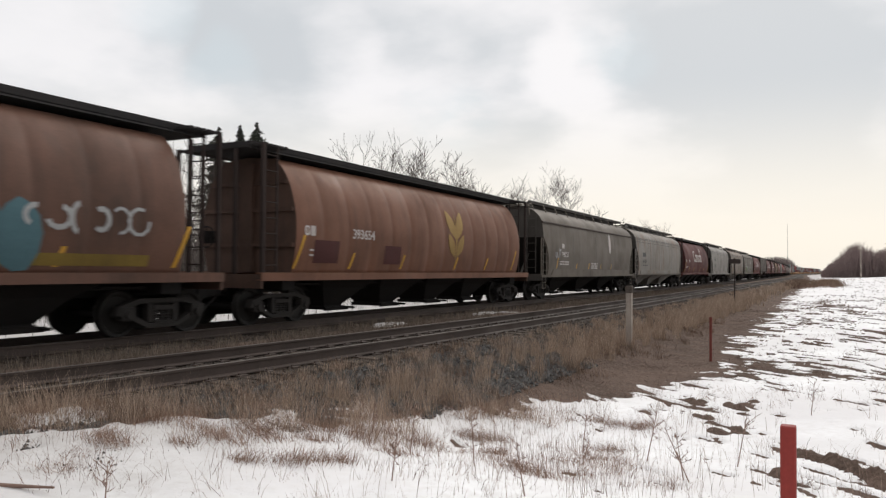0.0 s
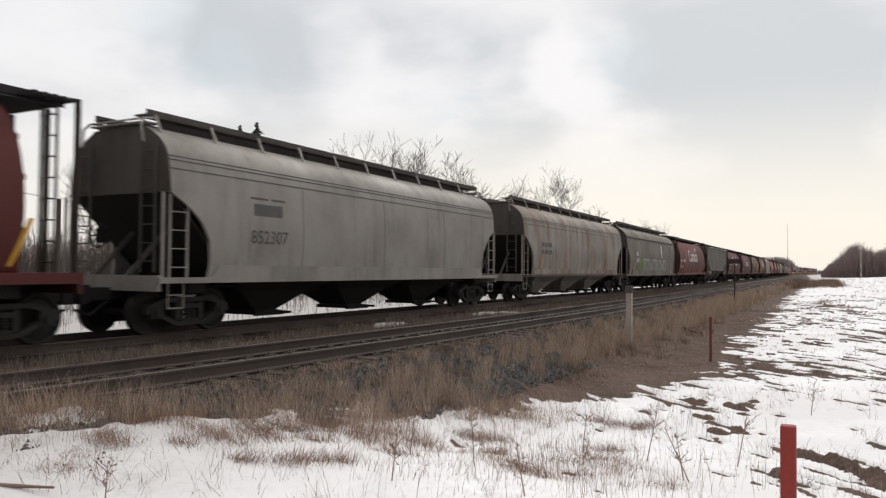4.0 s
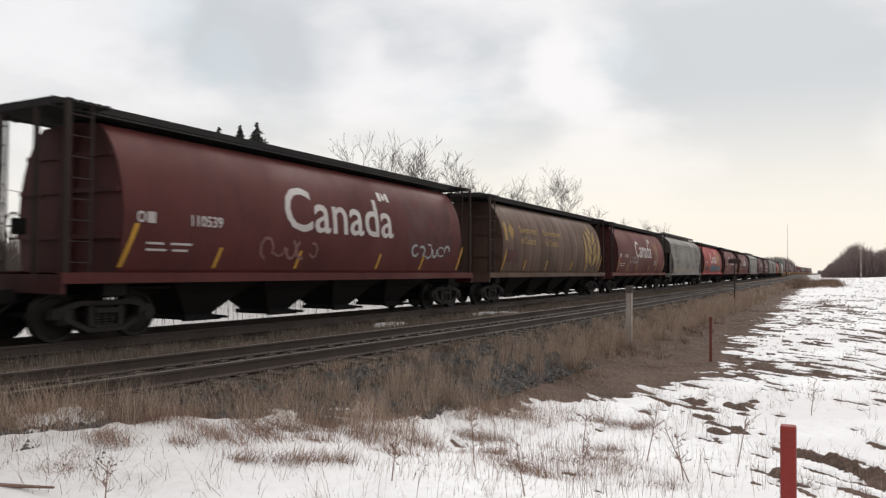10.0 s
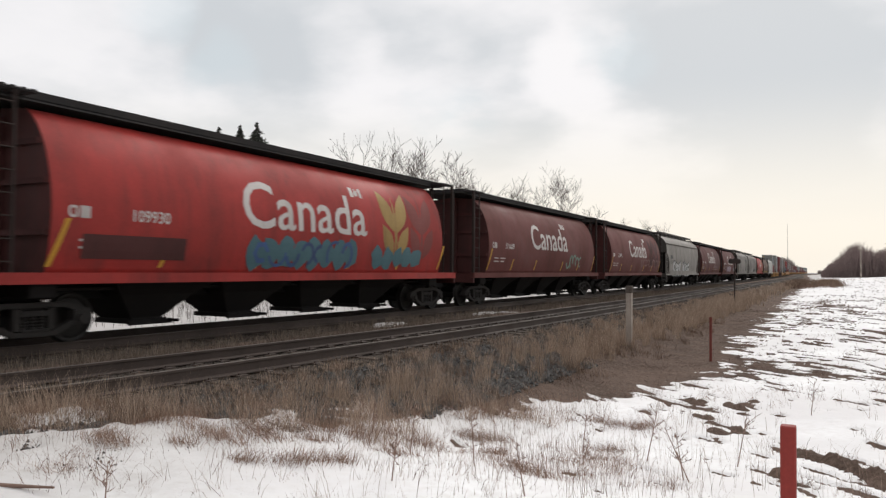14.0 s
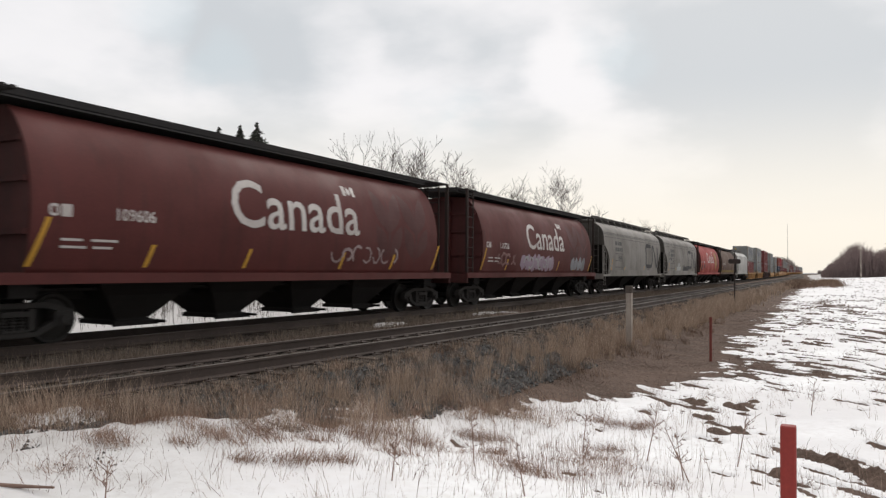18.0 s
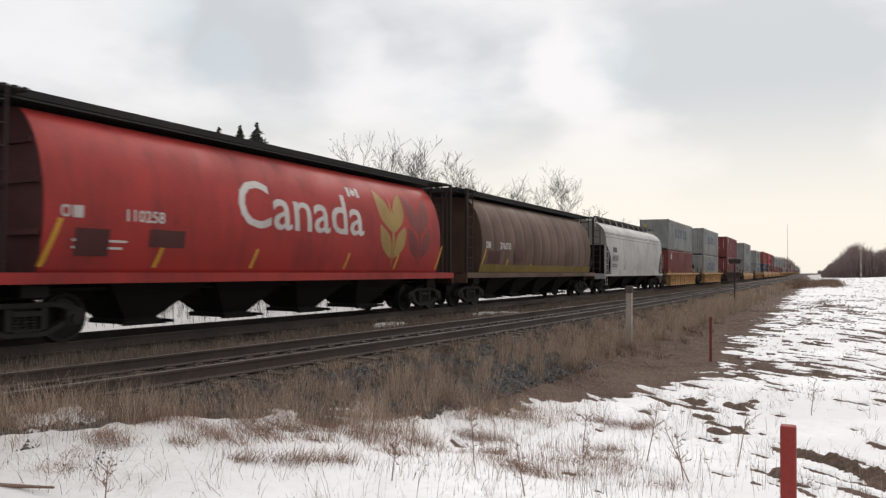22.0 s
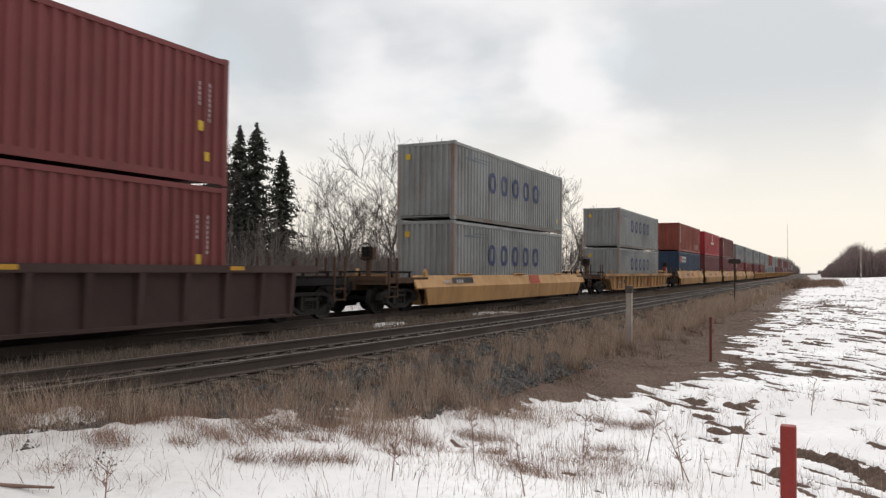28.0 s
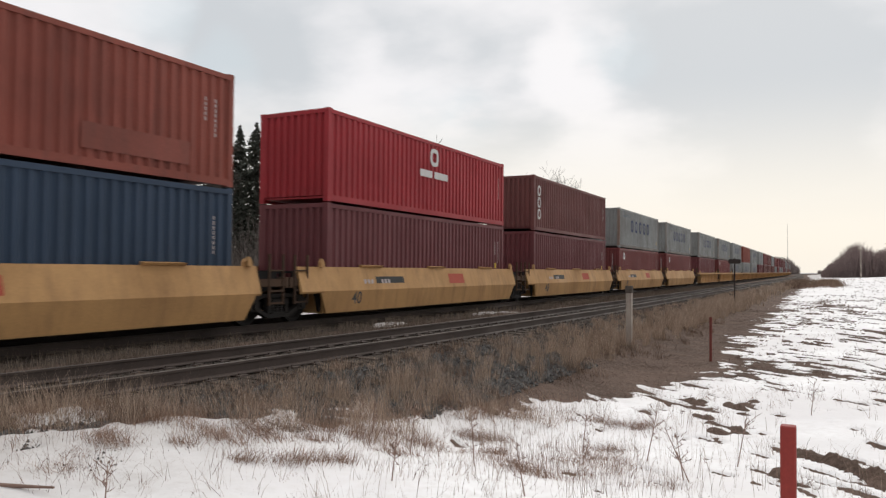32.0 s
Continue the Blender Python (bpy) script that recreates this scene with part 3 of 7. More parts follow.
def build_brake_wheel(bm):
    n, m = 16, 5
    rim = [[bm.verts.new(((0.27 + 0.018 * math.cos(q)) * math.cos(p), 0.018 * math.sin(q), (0.27 + 0.018 * math.cos(q)) * math.sin(p))) for q in (2 * math.pi * j / m for j in range(m))] for p in (2 * math.pi * i / n for i in range(n))]
    for i in range(n):
        for j in range(m):
            bm.faces.new((rim[i][j], rim[(i + 1) % n][j], rim[(i + 1) % n][(j + 1) % m], rim[i][(j + 1) % m]))
    for k in range(2):
        a = math.pi * k / 2
        rod(bm, (-0.27 * math.cos(a), 0, -0.27 * math.sin(a)), (0.27 * math.cos(a), 0, 0.27 * math.sin(a)), 0.014, 5)
    box(bm, -0.12, 0.12, 0.02, 0.2, -0.16, 0.16)


# ---- lettering and paint marks laid on a car's side ----


def flat_text(words, height, bold=0.0):
    cu = bpy.data.curves.new("words", "FONT")
    cu.body, cu.size, cu.offset = words, height / 0.69, bold
    cu.resolution_u = 3
    ob = bpy.data.objects.new("words", cu)
    scene.collection.objects.link(ob)
    bpy.context.view_layer.update()
    me = bpy.data.meshes.new_from_object(ob)
    bpy.data.objects.remove(ob)
    bpy.data.curves.remove(cu)
    bm = bmesh.new()
    bm.from_mesh(me)
    bpy.data.meshes.remove(me)
    return bm


def blob(points):
    bm = bmesh.new()
    bm.faces.new([bm.verts.new((a, b, 0)) for a, b in points])
    bmesh.ops.triangulate(bm, faces=bm.faces)
    return bm


def rect(w, h, lean=0.0):
    return blob([(0, 0), (w, 0), (w + lean, h), (lean, h)])


def ring(w, h, t, n=12):
    """A plain closed ring."""
    bm = bmesh.new()
    rows = []
    for k in (0, 1):
        ww, hh = w / 2 - k * t, h / 2 - k * t
        rows.append([bm.verts.new((w / 2 + ww * math.copysign(abs(math.cos(a)) ** 0.7, math.cos(a)), h / 2 + hh * math.copysign(abs(math.sin(a)) ** 0.7, math.sin(a)), 0))
                     for a in [2 * math.pi * i / (2 * n) for i in range(2 * n)]])
    m = 2 * n
    for i in range(m):
        j = (i + 1) % m
        bm.faces.new((rows[0][i], rows[0][j], rows[1][j], rows[1][i]))
    return bm


def scrawl(w, h, seed, n=5):
    """Spray-paint scrawl: overlapping bent strokes."""
    r = random.Random(seed)
    bm = bmesh.new()
    for k in range(n):
        cx = w * (k + 0.5) / n
        a0, steps = r.uniform(0, 6.3), r.randint(5, 8)
        th, rx, ry = r.uniform(0.10, 0.2) * h, w / n * r.uniform(0.35, 0.6), h * r.uniform(0.3, 0.5)
        span = r.uniform(2.6, 5.4)
        prev = None
        for i in range(steps + 1):
            a = a0 + span * i / steps
            p = [(cx + (rx + d) * math.cos(a), h / 2 + (ry + d) * math.sin(a)) for d in (-th / 2, th / 2)]
            v = [bm.verts.new((x, y, 0.0008 * k)) for x, y in p]
            if prev:
                bm.faces.new((prev[0], prev[1], v[1], v[0]))
            prev = v
    return bm


def bubbles(w, h, seed, n=5):
    """Fat throw-up lettering turned into plain fat shapes."""
    r = random.Random(seed)
    bm = bmesh.new()
    for k in range(n):
        cx, m = w * (k + 0.5) / n, 11
        pts = []
        for i in range(m):
            a = 2 * math.pi * i / m
            rad = r.uniform(0.72, 1.12)
            pts.append(bm.verts.new((cx + 0.62 * w / n * rad * math.cos(a), h / 2 + h / 2 * rad * math.sin(a), 0.0008 * k)))
        bm.faces.new(pts)
    bmesh.ops.triangulate(bm, faces=bm.faces)
    return bm


def lay(car, name, flat, y, z, material, profile, lift=0.006, label=""):
    """Lays a flat drawing (across, up) on the near side of a car whose half-width is profile(z)."""
    zs = [p[0] for p in profile]
    lo = min((v.co.y for v in flat.verts), default=0) + z
    hi = max((v.co.y for v in flat.verts), default=0) + z
    for cut in zs:
        if lo < cut < hi:
            bmesh.ops.bisect_plane(flat, geom=flat.verts[:] + flat.edges[:] + flat.faces[:], plane_co=(0, cut - z, 0), plane_no=(0, 1, 0))
    ws = [p[1] for p in profile]
    for v in flat.verts:
        a, b, up_ = v.co
        v.co = (float(np.interp(z + b, zs, ws)) + lift + up_, y + a, z + b)
    return part(name, flat, material, car, label)


def wheat(car, y, z, s, material, profile, lift=0.006):
    """Ear-of-grain emblem: two pairs of leaf shapes on a stalk."""
    bm = bmesh.new()
    def leaf(x0, y0, x1, y1, fat):
        d, n = Vector((x1 - x0, y1 - y0)), 6
        side = Vector((-d.y, d.x)) * fat
        up_ = [Vector((x0, y0)) + d * (i / n) + side * math.sin(math.pi * i / n) for i in range(n + 1)]
        dn = [Vector((x0, y0)) + d * (i / n) - side * math.sin(math.pi * i / n) for i in range(n - 1, 0, -1)]
        bm.faces.new([bm.verts.new((p.x, p.y, 0)) for p in up_ + dn])
    for sgn in (-1, 1):
        leaf(sgn * 0.04 * s, 0.42 * s, sgn * 0.34 * s, 1.0 * s, 0.22)
        leaf(sgn * 0.04 * s, 0.05 * s, sgn * 0.34 * s, 0.52 * s, 0.22)
    leaf(0, -0.08 * s, 0, 0.95 * s, 0.035)
    bmesh.ops.triangulate(bm, faces=bm.faces)
    return lay(car, "grain_emblem", bm, y, z, material, profile, lift, "faded yellow ear-of-grain emblem")


def smooth_line(pts, n=3):
    """Rounds a (z, half-width) line."""
    out = []
    for i in range(len(pts) - 1):
        p0, p1, p2, p3 = pts[max(i - 1, 0)], pts[i], pts[i + 1], pts[min(i + 2, len(pts) - 1)]
        for k in range(n):
            t = k / n
            out.append(tuple(0.5 * (2 * p1[j] + (p2[j] - p0[j]) * t + (2 * p0[j] - 5 * p1[j] + 4 * p2[j] - p3[j]) * t * t + (3 * p1[j] - p0[j] - 3 * p2[j] + p3[j]) * t ** 3) for j in (0, 1)))
    return out + [pts[-1]]


ROUND = smooth_line([(1.28, 1.44), (1.7, 1.54), (2.2, 1.60), (2.7, 1.59), (3.2, 1.49), (3.6, 1.34), (3.95, 1.12), (4.2, 0.86)])
SHELL = smooth_line([(1.12, 1.53), (1.7, 1.58), (2.4, 1.60), (3.0, 1.57), (3.45, 1.53), (3.76, 1.46), (4.0, 1.31), (4.18, 1.09), (4.30, 0.88), (4.35, 0.8)])
BOXY = [(1.55, 1.56), (4.12, 1.56)]


def ring_of(profile, k=1.0, top=None):
    top = profile[-1][0] + 0.08 if top is None else top
    right = [(w * k, z) for z, w in profile]
    return right + [(0, top)] + [(-x, z) for x, z in right[::-1]]


def hoppers(car, y0, y1, n, half, z_top, material, low=0.22):
    """Discharge chutes hanging under the body, each a tapering bin with an outlet gate."""
    pitch = (y1 - y0) / n

    def chute(bm):
        steps = ((z_top, half, pitch * 0.492), (z_top - 0.10, half * 0.86, pitch * 0.45), (low + 0.62, 0.88, pitch * 0.335), (low + 0.13, 0.50, 0.42), (low + 0.10, 0.50, 0.42))
        loft(bm, [[(sx * w, sy * ln, z) for sx, sy in ((-1, -1), (1, -1), (1, 1), (-1, 1))] for z, w, ln in steps])

    def gate(bm):
        box(bm, -0.58, 0.58, -0.46, 0.46, low, low + 0.10)
        rod(bm, (-0.95, 0.45, low + 0.05), (0.95, 0.45, low + 0.05), 0.035, 6)
        box(bm, 0.58, 0.66, -0.56, 0.56, low - 0.02, low + 0.08)
    for i in range(n):
        at = Matrix.Translation((0, y0 + pitch * (i + 0.5), 0))
        ch = part("chute", cached("chute|%.2f%.2f%.2f%.2f" % (pitch, half, z_top, low), chute), material, car, at=at)
        part("outlet_gate", cached("outlet_gate|%.2f" % low, gate), iron, ch)


def under_frame(car, length):
    def build(bm):
        box(bm, -0.33, 0.33, 0.1, length - 0.1, 0.78, 1.12)
        for y in (1.27, length - 1.27):
            box(bm, -1.3, 1.3, y - 0.25, y + 0.25, 0.86, 1.14)
    part("centre_sill", cached("centre_sill|%.2f" % length, build), iron, car)

    def pipes(bm):
        rod(bm, (0.9, 1.6, 0.98), (0.9, length - 1.6, 0.98), 0.03, 6)
        rod(bm, (-0.6, 2.6, 0.9), (-0.6, 2.6, 1.1), 0.03, 6)
    part("brake_pipe", cached("brake_pipe|%.2f" % length, pipes), iron, car)


def stripes(car, ys, profile, z0=1.40, z1=1.85):
    for y, tall in ys:
        lay(car, "reflector_stripe", rect(0.10, (z1 - z0) * tall, 0.16 * tall), y, z0, yellow_mark, profile, 0.007, "slanting yellow reflective stripe")


# End paint: grime, with shade on the car ends put into its colour.
end_shade_grime = paint("shaded_grimy_end_paint", (0.088, 0.079, 0.070), (0.044, 0.039, 0.035), 0.6, 0.75, 0.6, gloss=0.15)
# Slope sheet: soot, and the dark of the open bay put into its colour.
shade_soot_sheet = paint("shaded_sooty_slope_sheet", (0.022, 0.020, 0.018), (0.036, 0.031, 0.028), 0.6, 0.8, 0.4, gloss=0.1)
eave_dark = paint("rusty_dark_eave", (0.055, 0.038, 0.030), (0.035, 0.027, 0.023), 0.6, 0.75, 0.4)
walk_grey = paint("grimy_grey_grating", (0.082, 0.075, 0.069), (0.045, 0.040, 0.037), 0.6, 0.8, 0.3, gloss=0.15)

# ---- train: cylindrical grain hopper ----


def round_hopper(rear, color, label, ribs=False, length=16.65, end_color=None):
    car = thing("grain_hopper_car", label, "hopper car", "freight train")
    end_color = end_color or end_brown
    inset = 1.18
    ring_pts = ring_of(ROUND)

    def shell(bm):
        ys = [inset, length - inset]
        rings = []
        if ribs:
            n = 13
            w = (length - 2 * inset) / n
            for i in range(n):
                for k, s in ((0.0, 0.984), (0.045, 0.994), (0.3, 1.0), (0.7, 1.0), (0.955, 0.994)):
                    rings.append((inset + w * (i + k), s))
            rings.append((length - inset, 0.984))
        else:
            n = 8
            rings = [(inset + (length - 2 * inset) * i / n, 1.0) for i in range(n + 1)]
        loft(bm, [[(x * s, y, z) for x, z in ring_pts] for y, s in rings], False)
    key = "body|round%d%.2f" % (ribs, length)
    body = part("body", cached(key, shell), color, car)
    body.data.shade_smooth()

    def end_sheet(bm):
        r = [(x * 0.985, z) for x, z in ring_pts]
        f = [bm.verts.new((x, 0.0, z)) for x, z in r]
        g = [bm.verts.new((x, 0.04, z)) for x, z in r]
        bm.faces.new(f)
        bm.faces.new(g[::-1])
        m = len(r)
        for i in range(m):
            bm.faces.new((f[i], g[i], g[(i + 1) % m], f[(i + 1) % m]))
    for y, turn in ((inset, 0), (length - inset, 180)):
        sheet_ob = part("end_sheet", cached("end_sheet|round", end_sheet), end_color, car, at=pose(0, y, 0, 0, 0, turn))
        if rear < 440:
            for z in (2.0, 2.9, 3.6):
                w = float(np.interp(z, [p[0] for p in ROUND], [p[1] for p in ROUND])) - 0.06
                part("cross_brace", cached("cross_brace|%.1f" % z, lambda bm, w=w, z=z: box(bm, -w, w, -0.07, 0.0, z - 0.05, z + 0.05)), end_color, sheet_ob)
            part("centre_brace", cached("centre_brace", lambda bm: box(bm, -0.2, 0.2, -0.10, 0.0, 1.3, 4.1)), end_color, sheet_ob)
    for s in (-1, 1):
        part("side_sill", cached("side_sill|r%.2f" % length, lambda bm: prism(bm, [(1.36, 1.10), (1.53, 1.10), (1.53, 1.30), (1.36, 1.30), (1.36, 1.27), (1.48, 1.27), (1.48, 1.14), (1.36, 1.14)], 1, 0, length)), color, car, at=pose(0, 0, 0) if s > 0 else pose(0, length, 0, 0, 0, 180))

    def deck(bm):
        box(bm, -1.45, 1.45, 0.09, inset - 0.02, 1.13, 1.20)
    for y, turn in ((0, 0), (length, 180)):
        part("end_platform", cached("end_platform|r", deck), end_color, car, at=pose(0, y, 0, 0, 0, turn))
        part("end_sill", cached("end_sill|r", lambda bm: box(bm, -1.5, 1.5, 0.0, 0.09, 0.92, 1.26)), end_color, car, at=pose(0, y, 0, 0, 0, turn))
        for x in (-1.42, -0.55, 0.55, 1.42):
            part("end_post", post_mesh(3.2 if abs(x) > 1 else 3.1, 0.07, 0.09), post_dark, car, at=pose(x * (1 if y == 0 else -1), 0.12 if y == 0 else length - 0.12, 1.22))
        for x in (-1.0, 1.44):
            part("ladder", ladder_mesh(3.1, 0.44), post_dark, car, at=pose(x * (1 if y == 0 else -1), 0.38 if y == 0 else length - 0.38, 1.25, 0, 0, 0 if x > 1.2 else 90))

    def roof(bm):
        prism(bm, [(-1.04, 4.30), (-0.9, 4.44), (0.9, 4.44), (1.04, 4.30), (0.9, 4.34), (-0.9, 4.34)], 1, 0.1, length - 0.1)
        for s in (-1, 1):
            box(bm, s * 0.98 - 0.03, s * 0.98 + 0.03, 0.1, length - 0.1, 4.36, 4.50)
        n = 12
        for i in range(n + 1):
            y = 0.16 + (length - 0.32) * i / n
            box(bm, -1.0, 1.0, y - 0.03, y + 0.03, 4.44, 4.50)
        for i in range(5):
            y = 0.16 + 0.9 * i / 5
            box(bm, -1.45, 1.45, y, y + 0.1, 4.36, 4.42)
            box(bm, -1.45, 1.45, length - y - 0.1, length - y, 4.36, 4.42)
    part("roof_walkway", cached("roof_walkway|r%.2f" % length, roof), roof_dark, car, "black roof walkway with overhanging ends")

    def hatch(bm):
        box(bm, -0.35, 0.35, 0.0, 12.6, 4.50, 4.58)
        for i in range(7):
            box(bm, -0.42, 0.42, 1.8 * i, 1.8 * i + 0.12, 4.5, 4.62)
    part("hatch_cover", cached("hatch_cover", hatch), roof_dark, car, at=pose(0, 2.0, 0))
    hoppers(car, 2.75, length - 2.75, 4, 1.32, 1.16, iron)
    under_frame(car, length)
    part("brake_wheel", cached("brake_wheel", build_brake_wheel), iron, car, at=pose(-0.9, 0.62, 2.2))
    for y in (1.27, length - 1.27):
        truck(car, y)
    couplers(car, length)
    TRAIN.append((car, rear - length))
    return car


# ---- train: smooth-sided steel hopper with sloped end bays ----


def shell_hopper(rear, color, label, length=16.7, eave=True, chute_color=None, sill_low=1.08, bay=1.42, end_color=None):
    end_color = end_color or end_shade_grime
    car = thing("grain_hopper_car", label, "hopper car", "freight train")
    prof = SHELL

    def set_back(z):
        """How far the body starts behind the end of the sill at height z."""
        pts = [(1.12, bay - 0.06), (1.5, bay), (2.0, 0.30 + 0.95 * (bay - 0.30)), (2.35, 0.30 + 0.76 * (bay - 0.30)), (2.65, 0.30 + 0.45 * (bay - 0.30)), (2.95, 0.30), (3.2, 0.28), (5, 0.28)]
        return float(np.interp(z, [p[0] for p in pts], [p[1] for p in pts]))

    def half_at(z):
        return float(np.interp(z, [p[0] for p in prof], [p[1] for p in prof]))
    levels = sorted({*prof, (4.40, 0.0), *((z, half_at(z)) for z in (1.3, 1.5, 1.9, 2.1, 2.3, 2.5, 2.65, 2.8, 2.95))})

    def shell(bm):
        for s in (1, -1):
            side = []
            for z, w in levels:
                y0 = set_back(z)
                side.append([bm.verts.new((s * w, y0 + (length - 2 * y0) * k / 6, z)) for k in range(7)])
            for a, b in zip(side, side[1:]):
                for k in range(6):
                    bm.faces.new((a[k], a[k + 1], b[k + 1], b[k]))
        bmesh.ops.remove_doubles(bm, verts=bm.verts, dist=0.001)
    body = part("body", cached("body|shell%.2f%.2f" % (length, bay), shell), color, car)
    body.data.shade_smooth()

    def end_wall(bm):
        up = [(z, w) for z, w in levels if z > 2.94]
        prism(bm, [(w - 0.004, z) for z, w in up] + [(-w + 0.004, z) for z, w in up[::-1] if w > 0], 1, 0.0, 0.05)

    def slope_sheet(bm):
        prism(bm, [(0.0, 2.97), (0.06, 2.97), (1.95, 1.16), (1.88, 1.16)], 0, -1.5, 1.5)

    def bay_rim(bm):
        zs = [1.14, 1.3, 1.5, 1.75, 2.0, 2.2, 2.35, 2.5, 2.65, 2.8, 2.95]
        loft(bm, [[(half_at(z) + 0.008, set_back(z) - 0.02, z), (half_at(z) + 0.008, set_back(z) + 0.05, z), (half_at(z) - 0.07, set_back(z) + 0.05, z), (half_at(z) - 0.07, set_back(z) - 0.02, z)] for z in zs])
    for y, turn in ((0.28, 0), (length - 0.28, 180)):
        part("end_wall", cached("end_wall|s", end_wall), end_color, car, "grimy end wall with end shade in its colour", pose(0, y, 0, 0, 0, turn))
        part("slope_sheet", cached("slope_sheet|s", slope_sheet), shade_soot_sheet, car, "sooty black sloping end sheet, bay shade in its colour", pose(0, y, 0, 0, 0, turn))
        for s in (-1, 1):
            part("bay_rim", cached("bay_rim|%.2f" % bay, bay_rim), color, car, at=(pose(0, 0, 0) if y < 1 else pose(0, length, 0, 0, 0, 180)) @ Matrix.Diagonal((s, 1, 1, 1)))

    if eave:
        def lines(bm):
            for z in (3.44, 3.62, 3.70):
                w = half_at(z)
                for s in (-1, 1):
                    box(bm, s * w - 0.010, s * w + 0.010, 0.30, length - 0.30, z - 0.012, z + 0.010)
        part("eave_seam", cached("eave_seam|%.2f" % length, lines), dark_mark, car, "dark seams under the eave")
    else:
        def lines(bm):
            for s in (-1, 1):
                prism(bm, [(s * 1.44, 3.62), (s * 1.54, 3.61), (s * 1.54, 3.68), (s * 1.44, 3.74)], 1, 0.28, length - 0.28)
        part("eave_rail", cached("eave_rail|%.2f" % length, lines), eave_dark, car, "dark rusty rail under the eave")
    for yy in (0.27, 0.5, 0.73):
        def seam(bm):
            for z0, z1 in zip(seam_z, seam_z[1:]):
                w0, w1 = (float(np.interp(q, [p[0] for p in prof], [p[1] for p in prof])) for q in (z0, z1))
                prism(bm, [(w0 - 0.01, z0), (w0 + 0.006, z0), (w1 + 0.006, z1), (w1 - 0.01, z1)], 1, -0.012, 0.012)
        seam_z = [1.47, 1.9, 2.4, 3.0, 3.38]
        part("weld_seam", cached("weld_seam", seam), seam_paint, car, at=pose(0, length * yy, 0))
    for s in (-1, 1):
        part("side_sill", cached("side_sill|s%.2f%.2f" % (length, sill_low), lambda bm: prism(bm, [(0.0, sill_low), (length, sill_low), (length, 1.20), (length - 1.4, 1.20), (length - 1.65, 1.46), (1.65, 1.46), (1.4, 1.20), (0.0, 1.20)], 0, 1.54, 1.605)), color, car, at=pose(0, 0, 0) if s > 0 else pose(0, length, 0, 0, 0, 180))

    for y, turn in ((0, 0), (length, 180)):
        base = pose(0, y, 0, 0, 0, turn)
        part("end_platform", cached("end_platform|s", lambda bm: box(bm, -1.5, 1.5, 0.10, 1.9, 1.10, 1.16)), end_shade_grime, car, at=base)
        part("end_sill", cached("end_sill|s", lambda bm: box(bm, -1.55, 1.55, 0.0, 0.10, 0.92, 1.24)), color if eave else end_shade_grime, car, at=base)
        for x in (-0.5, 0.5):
            part("end_brace", cached("end_brace|s", lambda bm: bar(bm, (0, 0.12, 1.2), (0, 1.2, 2.3), 0.08)), end_shade_grime, car, at=base @ pose(x, 0, 0))
        for x in (-1.52, 1.52):
            k = 1 if y == 0 else -1
            part("grab_post", post_mesh(1.75, 0.05, 0.05), color, car, at=pose(x * k, 0.14 if y == 0 else length - 0.14, 1.18))
            part("ladder", ladder_mesh(1.72, 0.46), color, car, at=pose(x * k * 1.02, 0.52 if y == 0 else length - 0.52, 1.18))
            part("ladder", ladder_mesh(2.7, 0.42), end_shade_grime, car, at=pose(x * 0.66 * k, 0.20 if y == 0 else length - 0.20, 1.3, 0, 0, 90))
            part("stirrup_step", cached("stirrup_step", lambda bm: (bar(bm, (0, -0.2, 0), (0, -0.2, -0.55), 0.025), bar(bm, (0, 0.2, 0), (0, 0.2, -0.55), 0.025), bar(bm, (0, -0.2, -0.55), (0, 0.2, -0.55), 0.03), bar(bm, (0, -0.2, -0.28), (0, 0.2, -0.28), 0.025))), color, car, at=pose(x, 0.5 if y == 0 else length - 0.5, 1.12))

    def walk_edge(bm):
        for s in (-1, 1):
            box(bm, s * 0.80 - 0.02, s * 0.80 + 0.02, 0.3, length - 0.3, 4.57, 4.71)
            box(bm, s * 0.62 - 0.2, s * 0.62 + 0.2, 0.3, length - 0.3, 4.59, 4.62)
            box(bm, s * 0.44 - 0.02, s * 0.44 + 0.02, 0.9, length - 0.9, 4.30, 4.66)
    part("roof_walkway", cached("roof_walkway|s%.2f" % length, walk_edge), walk_grey, car, "dark grating roof walkway")
    for i in range(11):
        y = 0.5 + (length - 1.0) * i / 10
        for s in (-1, 1):
            part("walkway_bracket", cached("walkway_bracket|%d" % s, lambda bm, s=s: bar(bm, (s * 1.02, 0, 4.20), (s * 0.83, 0, 4.62), 0.07, 0.03)), color, car, at=pose(0, y, 0))

    def rails(bm):
        for s in (-1, 1):
            pts = [(s * 0.85, 0.0, 4.55), (s * 0.85, -0.30, 4.50), (s * 0.9, -0.42, 4.36), (s * 0.95, -0.40, 4.0)]
            for a, b in zip(pts, pts[1:]):
                rod(bm, a, b, 0.025, 6)
        rod(bm, (-0.85, -0.30, 4.50), (0.85, -0.30, 4.50), 0.022, 6)
        box(bm, -0.85, 0.85, -0.3, 0.1, 4.42, 4.45)
    for y, turn in ((0.5, 0), (length - 0.5, 180)):
        part("roof_grab_rail", cached("roof_grab_rail", rails), color, car, at=pose(0, y, 0, 0, 0, turn))
    hoppers(car, 2.4, length - 2.4, 3, 1.38, 1.14, chute_color or iron)
    under_frame(car, length)
    part("brake_wheel", cached("brake_wheel", build_brake_wheel), iron, car, at=pose(-0.9, 0.5, 2.1))
    for y in (1.3, length - 1.3):
        truck(car, y)
    couplers(car, length)
    TRAIN.append((car, rear - length))
    return car


# ---- train: ribbed-side hopper ----


